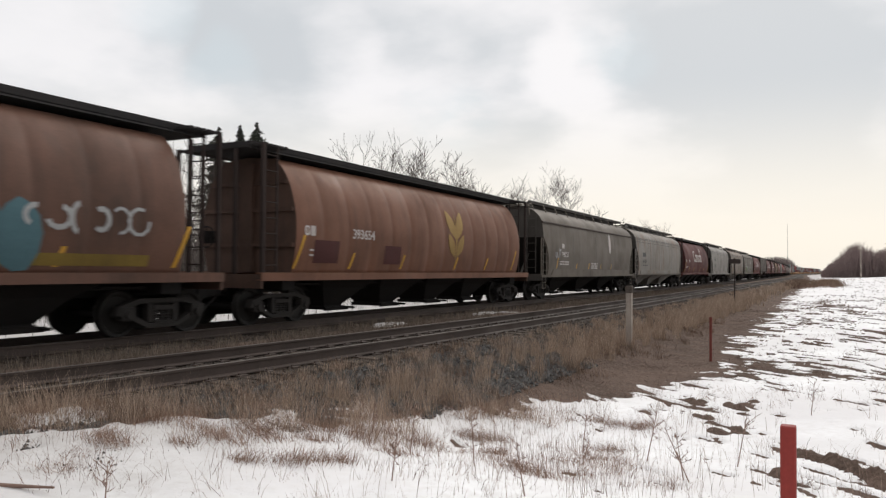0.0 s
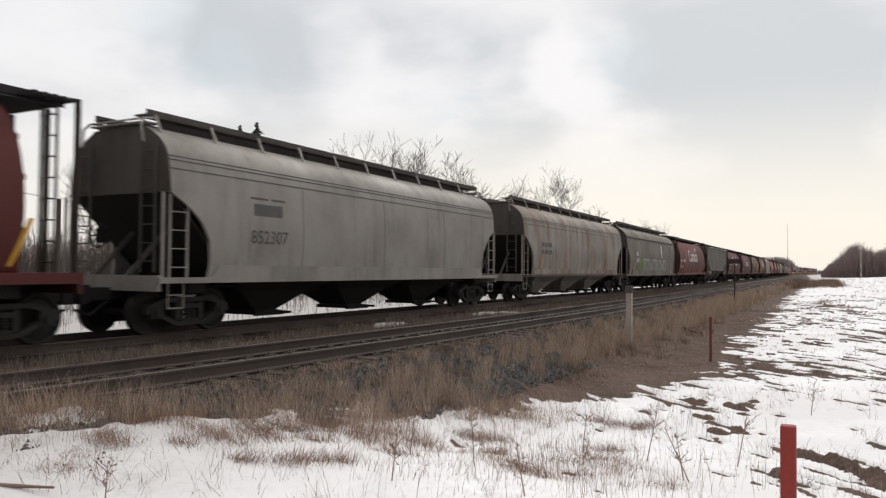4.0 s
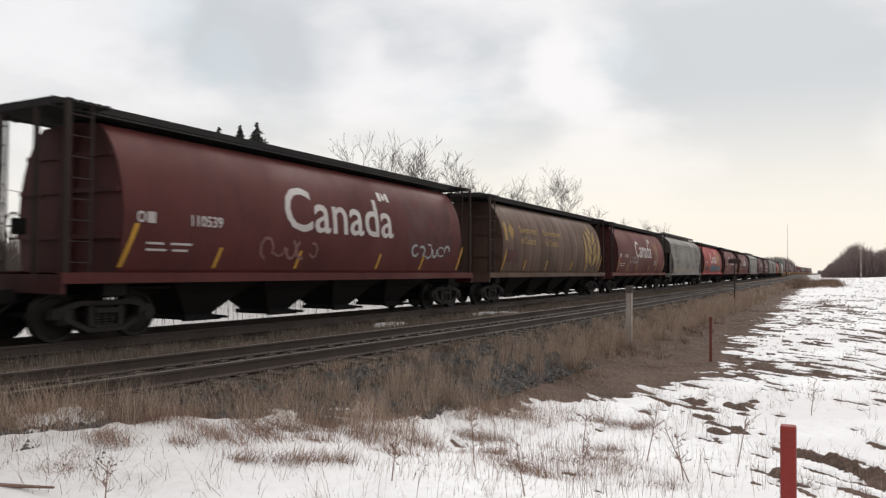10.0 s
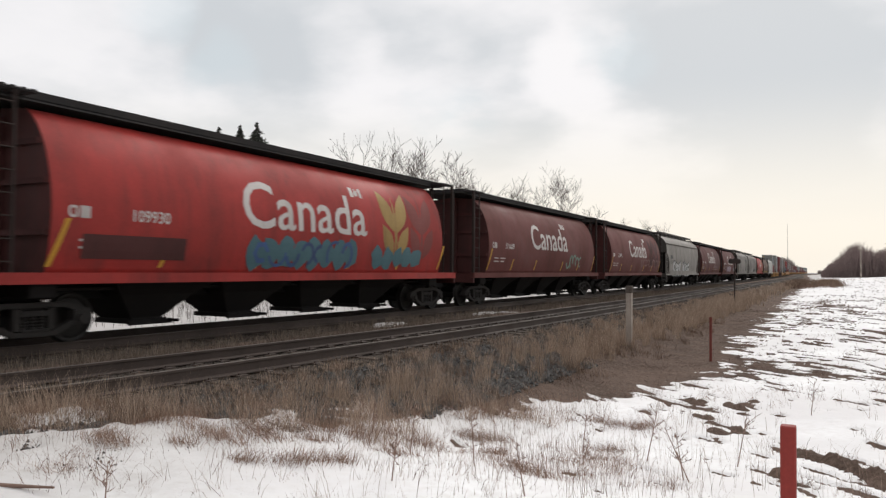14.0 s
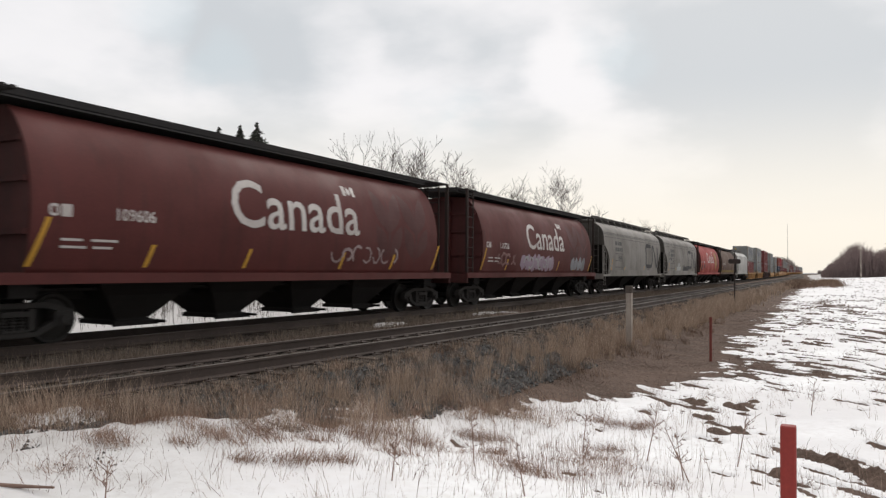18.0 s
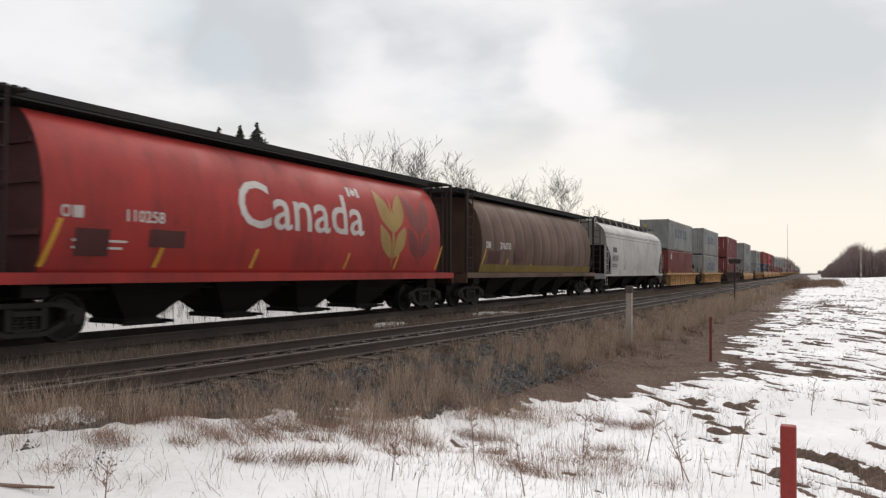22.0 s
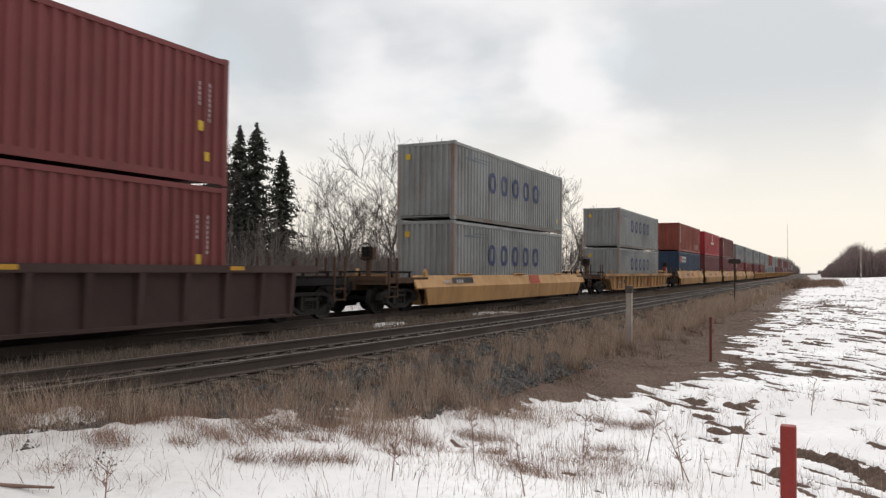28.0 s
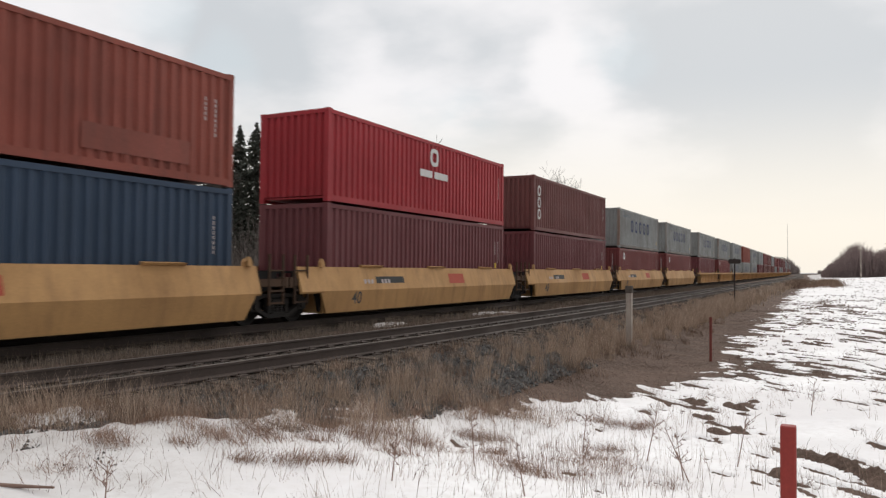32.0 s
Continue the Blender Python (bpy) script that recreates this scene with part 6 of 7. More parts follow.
wordy(c, 1.6, 1.75, 1.2, 0.06, 2, dark_mark, SHELL, 60)
for y in (1.35, 4.6, 7.6, 9.6, 12.6):
    lay(c, "reflector_stripe", rect(0.07, 0.42, 0.12), y, 1.5, paint("orange_reflector", (0.5, 0.2, 0.08)), SHELL, 0.007, "slanting orange reflective stripe")

# containers and the wagons that carry them
BOXES = {
    "grey": (paint("pale_grey_container_paint", (0.305, 0.315, 0.308), (0.150, 0.142, 0.130), 0.55, 0.5, 0.55, 0.25), "pale grey corrugated container with blue ring marks"),
    "maroon": (paint("maroon_container_paint", (0.200, 0.050, 0.048), (0.105, 0.040, 0.037), 0.45, 0.5, 0.4), "dark red corrugated shipping container"),
    "rust": (paint("rust_brown_container_paint", (0.27, 0.070, 0.048), (0.13, 0.05, 0.04), 0.5, 0.55, 0.5), "rust-brown corrugated shipping container"),
    "blue": (paint("navy_container_paint", (0.034, 0.058, 0.100), (0.03, 0.042, 0.06), 0.45, 0.5, 0.4), "navy blue corrugated shipping container"),
    "red": (paint("crimson_container_paint", (0.36, 0.028, 0.036), (0.2, 0.03, 0.032), 0.4, 0.45, 0.3), "crimson corrugated shipping container"),
    "wine": (paint("wine_red_container_paint", (0.165, 0.048, 0.052), (0.095, 0.036, 0.037), 0.45, 0.5, 0.3), "wine-red corrugated shipping container"),
    "brown": (paint("brown_container_paint", (0.170, 0.062, 0.056), (0.095, 0.044, 0.040), 0.45, 0.55, 0.4), "brown corrugated shipping container"),
}
brand_blue = paint("faded_blue_lettering", (0.040, 0.052, 0.125), (0.09, 0.10, 0.15), 0.3, 0.6, 0.2)
soft_blue = paint("pale_blue_mark", (0.13, 0.155, 0.185), (0.2, 0.215, 0.225), 0.4, 0.6, 0.2)
brand_red = paint("faded_red_mark", (0.42, 0.07, 0.04), (0.3, 0.1, 0.06), 0.4, 0.6, 0.2)
clean_white = paint("white_container_mark", (0.66, 0.64, 0.62), (0.4, 0.36, 0.34), 0.3, 0.6, 0.2)
faded_white = paint("faded_stencil_white", (0.46, 0.40, 0.38), (0.3, 0.24, 0.23), 0.4, 0.6, 0.2)
gold_plate = paint("yellow_plate", (0.62, 0.40, 0.03), (0.4, 0.26, 0.05), 0.3, 0.5, 0.2)
black_plate = paint("black_number_plate", (0.02, 0.02, 0.02), (0.05, 0.045, 0.04), 0.3, 0.5, 0.1)


def marks_for(kind, h):
    def column(y, top, n, w=0.05, step=0.11):
        return [("rect", y, top - step * i, w, step * 0.72, faded_white) for i in range(n)]
    tail = column(11.6, h - 0.75, 8) + column(11.3, h - 0.75, 5) + [("rect", 11.3, h - 1.75, 0.15, 0.22, gold_plate), ("rect", 11.5, 0.5, 0.14, 0.2, gold_plate),
            ("end", -0.85, h - 0.62, 0.16, 0.22, gold_plate), ("end", 0.1, h * 0.45, 0.12, 0.16, gold_plate), ("end", 0.72, h * 0.45, 0.05, h * 0.4, faded_white)]
    if kind == "grey":
        rings = [("ring" if k != 2 else "ring", 3.1 + 1.24 * k, h * 0.43, 0.68, 0.84, brand_blue, "blue ring-shaped marks in a row") for k in range(5)]
        return rings + [("rect", 0.9, h * 0.80, 0.9, 0.07, soft_blue), ("rect", 1.25, h * 0.80, 0.08, 0.36, soft_blue), *[("rect", 1.75 + 0.3 * k, h * (0.84 if i else 0.80), 0.2 - 0.06 * (k % 2), 0.05, soft_blue) for k in range(5) for i in range(2)], ("end", -0.85, h - 0.62, 0.2, 0.22, gold_plate), ("rect", 11.3, 0.5, 0.16, 0.2, gold_plate)]
    if kind == "blue":
        return [("rect", 0.45, h * 0.66, 0.66, 0.55, brand_red, "faded red square mark")] + [("ring", 1.22 + 0.49 * k, h * 0.66, 0.46, 0.56, clean_white, "white ring-shaped marks in a row") for k in range(5)] + tail[:8]
    if kind == "rust":
        return [("rect", 0.62, h - 0.42 - 0.27 * k, 0.22, 0.2, clean_white) for k in range(6)] + tail[:13] + [("rect", 8.3, 0.35, 2.6, 0.5, paint("darker_rust_repaint", (0.245, 0.067, 0.047), (0.12, 0.05, 0.04), 0.6), "darker repainted patch")]
    if kind == "red":
        return [("ring", 5.8, h * 0.66, 0.6, 0.62, clean_white, "round white emblem"), ("rect", 5.1, h * 0.50, 0.85, 0.24, clean_white), ("rect", 6.1, h * 0.50, 1.0, 0.24, clean_white)] + tail[:8]
    if kind == "brown":
        return [("ring", 0.45, h - 0.95 - 0.55 * k, 0.42, 0.5, clean_white) for k in range(3)] + tail[:8]
    if kind == "maroon":
        return tail + [("rect", 1.0, h - 0.75, 0.45, 0.42, clean_white, "square white and blue badge"), ("rect", 1.08, h - 0.6, 0.2, 0.2, brand_blue)]
    return tail[:14]


def stack(u, lower, upper, doors=False):
    z = FLOOR
    for i, (kind, h) in enumerate((lower, upper)):
        mat, label = BOXES[kind]
        container(u, z, h, mat, label + (" on top" if i else " in a well"), doors and i == 1, marks_for(kind, h) if u < 690 else [m for m in marks_for(kind, h) if m[0] == "ring"], u > 690)
        z += h + 0.035


LOW, HIGH = 2.591, 2.896
YELLOW_RIB = "yellow ribbed-side well wagon carrying stacked containers"
w = well_car(470.0, 472.9, 485.5, 488.0, well_yellow, YELLOW_RIB, "ribbed", 1.27)
panel_mark(w, 3.6, 0.55, 1.5, 0.2, black_plate, 1.385)
panel_mark(w, 10.6, 0.5, 0.9, 0.3, brand_red, 1.385)
lay(w, "marking", flat_text("40", 0.36, 0.006), 9.2, 0.5, dark_mark, [(0, 1.385), (2, 1.385)], 0.005)
stack(473.1, ("maroon", HIGH), ("grey", LOW), True)
w = well_car(489.6, 492.8, 505.4, 507.9, well_yellow, YELLOW_RIB, "ribbed", 1.27)
panel_mark(w, 3.6, 0.5, 1.4, 0.22, white_mark, 1.385)
panel_mark(w, 9.2, 0.5, 1.3, 0.4, white_mark, 1.385)
stack(493.0, ("grey", HIGH), ("grey", HIGH))
w = well_car(510.0, 512.6, 528.8, 531.3, well_brown, "dark brown ribbed well wagon carrying two red containers", "dark", 1.46)
for y in (1.2, 6.2, 11.2, 16.5):
    panel_mark(w, y, 1.35, 0.45, 0.09, yellow_mark, 1.542)
stack(514.5, ("maroon", HIGH), ("maroon", HIGH))
w = well_car(533.2, 535.9, 552.3, 555.0, well_yellow, "yellow smooth-sided well wagon with sloped ends", "smooth", 1.20)
panel_mark(w, 4.4, 0.92, 1.7, 0.2, black_plate, 1.50)
panel_mark(w, 12.0, 0.82, 1.2, 0.36, brand_red, 1.50)
stack(538.1, ("grey", HIGH), ("grey", HIGH))
w = well_car(556.6, 559.5, 576.0, 578.9, well_stained, "yellow well wagon with arched wheel openings", "arch", 1.22)
gear = part("brake_housing", fix_round([(0.08, 0.0), (0.13, 0.05), (0.14, 0.22), (0.16, 0.24), (0.16, 0.29), (0.07, 0.36)]), gear_red, w, "red drum-shaped brake housing", pose(0.9, 21.6, 1.42))
part("air_reservoir", fix_round([(0.02, 0.0), (0.17, 0.04), (0.21, 0.12), (0.21, 0.78), (0.17, 0.86), (0.02, 0.9)]), well_stained, w, "stained tan air reservoir drum lying across the deck", pose(0.1, 21.9, 1.28, 0, 90, 0))
part("gear_bracket", cached("gear_bracket", lambda bm: prism(bm, [(-0.3, 0.0), (0.35, 0.0), (0.30, 0.16), (0.06, 0.62), (-0.10, 0.66), (-0.16, 0.25)], 0, -0.03, 0.03)), well_stained, w, "stained tan plate bracket", pose(1.05, 21.65, 1.06))
part("gear_post", post_mesh(0.42, 0.1, 0.1), well_stained, w, at=pose(0.9, 21.6, 1.02))
panel_mark(w, 5.0, 0.62, 1.6, 0.2, black_plate, 1.385)
panel_mark(w, 13.4, 0.55, 1.0, 0.4, brand_red, 1.385)
stack(561.9, ("grey", LOW), ("grey", LOW))

five = [(583.4, ("blue", HIGH), ("rust", LOW)), (599.2, ("wine", HIGH), ("red", LOW)), (615.0, ("wine", HIGH), ("brown", LOW)), (630.6, ("maroon", LOW), ("grey", LOW)), (646.3, ("maroon", LOW), ("grey", LOW))]


def unit_train(sets, style, label, top):
    for i, (u, lo, hi) in enumerate(sets):
        first, last = i == 0, i == len(sets) - 1
        w = well_car(u - (3.0 if first else 1.75), u - 0.25, u + 12.45, u + (15.0 if last else 14.0), well_yellow, label, style, top, first, True)
        if u < 640:
            panel_mark(w, 3.9 if not first else 5.6, 0.98, 1.6, 0.2, black_plate, 1.52)
            panel_mark(w, 8.6, 0.92, 1.2, 0.34, brand_red, 1.52)
            lay(w, "marking", flat_text("40", 0.34, 0.004), 2.6 if not first else 3.9, 0.42, dark_mark, LEANING, 0.008)
        stack(u, lo, hi)


unit_train(five, "articulated", "yellow articulated well unit carrying stacked containers", 1.45)
rng = random.Random(4)
# Random far pairs keep to muted paints, standing in for distance haze.
kinds = ["grey", "maroon", "wine", "brown", "grey", "brown", "grey", "maroon", "wine"]
u = 663.8
fixed = [(("wine", LOW), ("grey", LOW)), (("maroon", LOW), ("grey", LOW)), (("grey", LOW), ("grey", LOW)), (("grey", LOW), ("rust", LOW)), (("grey", LOW), ("grey", LOW)), (("wine", LOW), ("grey", LOW)), (("brown", LOW), ("maroon", LOW)), (("brown", LOW), ("brown", LOW))]
k = 0
while u < 1060:
    group = []
    for i in range(5):
        pair = fixed[k] if k < len(fixed) else ((rng.choice(kinds), LOW), (rng.choice(kinds), rng.choice((LOW, LOW, HIGH))))
        group.append((u, *pair))
        u += 15.75
        k += 1
    unit_train(group, "ribbed", YELLOW_RIB, 1.27)
    u += 2.0

# ---- things beside the railway ----


def stake(x, y, z0, h, w, name, label, cat, mat, cap=None):
    t = thing(name, label, cat, at=pose(x, y, z0))
    bm = bmesh.new()
    box(bm, -w / 2, w / 2, -w / 2, w / 2, -0.3, h)
    part("post", fix(bm, min(0.008, w * 0.12)), mat, t)
    if cap:
        bm = bmesh.new()
        box(bm, -w * 0.62, w * 0.62, -w * 0.62, w * 0.62, h - 0.18, h + 0.012)
        part("cap", fix(bm, 0.008), cap, t)
    return t


stake(-0.255, 4.99, -0.5, 0.985, 0.088, "marker_post", "red painted square steel marker post in snow", "marker post", red_post_mat)
stake(-2.68, 19.0, -0.55, 0.86, 0.06, "marker_post", "slim faded red marker post at the snow edge", "marker post", paint("faded_red_wood", (0.20, 0.048, 0.038), (0.10, 0.042, 0.034), 0.6, 0.7, 0.4))
stake(-4.9, 19.95, -0.5, 1.50, 0.145, "wooden_post", "weathered white wooden post with brown top", "post", white_post_mat, bark_mat)
sg = thing("trackside_sign", "small dark sign board on a thin pole", "sign", at=pose(-5.5, 49.0, -0.5))
bm = bmesh.new()
rod(bm, (0, 0, -0.2), (0, 0, 2.75), 0.04, 8)
part("pole", fix(bm), sign_dark, sg)
bm = bmesh.new()
prism(bm, [(-0.36, 2.5), (-0.30, 2.42), (0.30, 2.42), (0.36, 2.5), (0.36, 2.62), (0.30, 2.70), (-0.30, 2.70), (-0.36, 2.62)], 1, -0.06, -0.02)
part("sign_board", fix(bm), sign_dark, sg)


# ---- plants ----


def blades(name, P, H, W, lean, material, label, cat, seed, tuft=None):
    """Dry blades: bent tapering slips, many to a tuft."""
    r = np.random.RandomState(seed)
    n = len(P)
    a = r.uniform(0, 2 * math.pi, n)
    if tuft is not None:
        # blades of one tuft lean much the same way
        a = r.uniform(0, 2 * math.pi, tuft.max() + 1)[tuft] + r.normal(0, 0.9, n)
    l = r.uniform(0.15, 1.0, n) * lean
    d = np.stack([np.cos(a) * l, np.sin(a) * l, np.zeros(n)], 1) * H[:, None]
    face = r.uniform(0, math.pi, n)
    side = np.stack([np.cos(face), np.sin(face), np.zeros(n)], 1) * (W[:, None] / 2)
    up_ = np.zeros((n, 3))
    up_[:, 2] = H
    mid = P + d * 0.35 + up_ * 0.55
    tip = P + d + up_
    V = np.stack([P - side, P + side, mid - side * 0.7, mid + side * 0.7, tip], 1).reshape(-1, 3)
    b = np.arange(n) * 5
    quads = np.stack([b, b + 1, b + 3, b + 2], 1)
    tris = np.stack([b + 2, b + 3, b + 4], 1)
    me = raw(name, V.tolist(), quads.tolist() + tris.tolist())
    me.materials.append(material)
    return tagged(new(name, me), label, cat, kind="stuff")


def strewn(n, x0, x1, y0, y1, seed, density, tuft, spread, power):
    """Points on the land, gathered in tufts whose centres are thinned by density(x, y) from 0 to 1."""
    r = np.random.RandomState(seed)
    cells = max(1, n // tuft)
    cy = y0 + (y1 - y0) * r.uniform(0, 1, cells) ** power
    cx = r.uniform(x0, x1, cells) + bend_x(cy)
    keep = r.uniform(0, 1, cells) < density(cx, cy)
    cx, cy = cx[keep], cy[keep]
    size = r.uniform(0.4, 1.0, len(cx))
    pick = np.repeat(np.arange(len(cx)), np.maximum(1, (tuft * size * 1.4).astype(int)))
    m = len(pick)
    return cx[pick] + r.normal(0, spread, m) * size[pick], cy[pick] + r.normal(0, spread, m) * size[pick], size[pick], r, pick


def grow(name, n, area, seed, density, height, width, lean, material, label, tuft=16, spread=0.1, power=1.7, sink=0.02):
    x, y, size, r, pick = strewn(n, *area, seed, density, tuft, spread, power)
    z = np.maximum(np.maximum(rough_land(x, y), bed_top(off_bank(x, y))), snow_base(x, y) + snow_depth(x, y)) - sink
    H = r.uniform(*height, len(x)) * (0.55 + 0.6 * size)
    # the nearest stand lower, where the shoulder is worn
    H = H * (0.62 + 0.38 * smooth(5.0, 8.0, y)) * (0.42 + 0.58 * smooth(-7.3, -6.4, off_bank(x, y))) if height[1] > 0.5 else H
    # blades further off are a little wider, so that fewer of them fill the bank
    W = width * (0.7 + 0.6 * r.uniform(0, 1, len(x))) * (1 + np.clip(y - 8, 0, 60) * 0.04)
    return blades(name, np.stack([x, y, z], 1), H, W, lean, material, label, "grass", seed, pick)


bank = lambda x, y: np.maximum(bare(x, y), smooth(-6.9, -7.2, off_bank(x, y))) * smooth(2.2, 0.8, x - snow_edge(y)) * smooth(-7.7, -7.35, off_bank(x, y))
clumpy = lambda x, y, seed: smooth(0.40, 0.60, fnoise(x * 0.75, y * 0.55, seed, 3))
# tall grass keeps to the shoulder; below it the slope is matted flat
shoulder = lambda x, y: smooth(-5.2, -5.9, off_bank(x, y) - 0.9 * smooth(9.5, 7.0, y))
upper = lambda x, y: bank(x, y) * shoulder(x, y) * (1 - 0.65 * smooth(7.5, 6.0, y) * smooth(-6.5, -6.9, off_bank(x, y))) * np.minimum(1.0, 0.08 + 0.5 * smooth(9, 16, y) + 0.92 * smooth(0.46, 0.56, fnoise(x * 1.7, y * 1.2, 71, 3)))
grow("bank_grass", 90000, (-7.8, -0.8, 5.0, 46), 1, bank, (0.015, 0.06), 0.006, 2.8, mat_grass_mat, "short matted brown dead grass on the railway bank", 14, 0.12)
grow("tall_bank_grass", 105000, (-7.8, -3.4, 4.6, 60), 2, upper, (0.22, 0.60), 0.0042, 0.55, pale_grass_mat, "tall pale dry grass along the track shoulder", 34, 0.075, 1.35)
grow("brown_bank_grass", 30000, (-7.8, -2.6, 5.0, 34), 7, lambda x, y: bank(x, y) * clumpy(x, y, 75) * smooth(-4.6, -5.4, off_bank(x, y) - 0.5 * smooth(9.5, 7.0, y)), (0.10, 0.30), 0.005, 1.3, grass_mat, "drooping brown grass tufts on the bank", 34, 0.12, 1.4)
grow("far_bank_grass", 20000, (-7.6, -2.5, 40, 170), 3, upper, (0.25, 0.6), 0.012, 0.6, pale_grass_mat, "dry grass on the distant bank", 12, 0.3)
grow("far_rough_grass", 7000, (-5.5, 1.8, 105, 190), 12, lambda x, y: smooth(0.38, 0.5, fnoise(x * 0.4, y * 0.1, 92, 3)), (0.35, 0.95), 0.012, 0.6, grass_mat, "tall brown rough grass far along the railway", 14, 0.5, 1.0)
strip = lambda x, y: smooth(-12.1, -11.8, x - bend_x(y)) * smooth(-10.3, -10.65, off_bank(x, y)) * (0.35 + 0.65 * smooth(0.4, 0.6, fnoise(x * 1.2, y * 0.6, 77)))
grow("track_grass", 66000, (-12.2, -9.3, 4, 90), 4, strip, (0.10, 0.34), 0.006, 0.5, strip_grass_mat, "low dry grass growing between the two tracks", 18, 0.11)
onsnow = lambda x, y: smooth(-0.6, 0.4, x - snow_edge(y))
grow("snow_tufts", 110000, (-8.2, 6.0, 3.0, 24), 5, lambda x, y: onsnow(x, y) * bare(x, y), (0.015, 0.09), 0.005, 2.4, weed_mat, "flattened brown grass tufts showing through the snow", 16, 0.08)
weedy = lambda x, y: onsnow(x, y) * smooth(0.50, 0.66, fnoise(x * 0.9 + 3.1, y * 0.9, 81, 3)) * smooth(0.2, -1.8, x + 0.25 * (y - 7))
grow("snow_weeds", 6500, (-8.2, 0.6, 3.6, 12.0), 8, weedy, (0.10, 0.40), 0.0026, 0.55, weed_mat, "thin reddish dead weed stems standing in the snow", 22, 0.16, 1.2)
grow("snow_straw", 36000, (-8.2, 0.0, 3.6, 11.0), 10, lambda x, y: weedy(x, y) * smooth(0.42, 0.55, fnoise(x * 2.3, y * 2.3, 85, 3)), (0.02, 0.12), 0.004, 2.8, red_straw_mat, "matted reddish straw lying on the snow", 60, 0.12, 1.2)
edge_line = lambda x, y: smooth(-1.4, -0.2, x - snow_edge(y)) * smooth(1.7, 0.3, x - snow_edge(y)) * smooth(0.44, 0.58, fnoise(x * 1.1, y * 1.1, 87, 3))
grow("edge_weeds", 30000, (-8.2, -2.0, 4.2, 10.5), 9, edge_line, (0.15, 0.50), 0.0032, 0.8, pale_grass_mat, "pale dry stems where bank and snow meet", 24, 0.11, 1.2)
grow("edge_straw", 40000, (-8.0, -3.2, 4.4, 10.5), 11, edge_line, (0.03, 0.17), 0.0045, 2.0, red_straw_mat, "reddish flattened grass at the snow's edge", 60, 0.13, 1.2)
grow("snow_stubble", 6000, (-8.0, 8.0, 3.2, 30), 6, onsnow, (0.05, 0.18), 0.004, 0.9, weed_mat, "scattered short dead stalks in the snow", 5, 0.1)

wisp = lambda x, y: onsnow(x, y) * smooth(0.44, 0.60, fnoise(x * 1.7, y * 1.7, 95, 3)) * smooth(1.5, -1.0, x)
grow("snow_wisps", 9000, (-8.0, 1.5, 3.3, 14.0), 13, wisp, (0.06, 0.30), 0.0030, 1.5, red_straw_mat, "bent reddish grass wisps poking out of the snow", 9, 0.07, 1.2)

stalky = lambda x, y: onsnow(x, y) * smooth(0.40, 0.62, fnoise(x * 0.7, y * 0.7, 97, 3)) * smooth(1.0, -1.0, x + 0.2 * (y - 6))
grow("snow_stalks", 1700, (-6.5, 0.8, 3.9, 11.0), 14, stalky, (0.22, 0.52), 0.0034, 0.38, stalk_mat, "tall thin tan weed stalks standing in the snow", 5, 0.14, 1.2)

# branching dead weed stalks near the eye


def weed(x, y, h, seed, lean=0.15):
    r = random.Random(seed)
    z0 = float(snow_base(x, y) + snow_depth(x, y)) - 0.03
    t = thing("dead_weed", "dry branching brown weed stalk standing in snow", "weed", "dead weeds", at=pose(x, y, z0, 0, 0, r.uniform(0, 360)))
    bm = bmesh.new()
    top = Vector((lean * h, 0, h))
    rod(bm, (0, 0, 0), top, 0.006, 5, 0.003)
    part("stalk", fix(bm), weed_mat, t)
    bm = bmesh.new()
    for i in range(r.randint(7, 13)):
        k = r.uniform(0.35, 1.0)
        p, a = top * k, r.uniform(0, 6.28)
        q = p + Vector((math.cos(a), math.sin(a), r.uniform(0.2, 1.0))) * h * 0.22 * r.uniform(0.5, 1.1)
        rod(bm, p, q, 0.003, 4, 0.0015)
        for j in range(2):
            s = p.lerp(q, r.uniform(0.4, 1.0))
            rod(bm, s, s + Vector((r.uniform(-1, 1), r.uniform(-1, 1), 0.7)) * 0.04, 0.004, 4, 0.001)
    part("twig", fix(bm), weed_mat, t)
    return t


for i, (x, y, h, lean) in enumerate([(-4.29, 3.31, 0.36, 0.05), (-1.15, 6.93, 0.52, 0.45), (-1.22, 7.0, 0.42, -0.2), (-1.78, 8.0, 0.58, 0.2), (-2.31, 7.43, 0.30, 0.3), (-0.9, 8.2, 0.6, 0.25), (-2.9, 6.1, 0.5, 0.1), (-3.7, 6.3, 0.48, 0.2), (-2.6, 8.4, 0.45, 0.1), (-4.6, 7.0, 0.45, 0.15), (-0.3, 11.5, 0.5, 0.1), (1.2, 14.5, 0.5, 0.2), (-2.05, 5.2, 0.42, 0.2), (-3.1, 5.0, 0.4, 0.1)]):
    weed(x, y, h, 100 + i, lean)
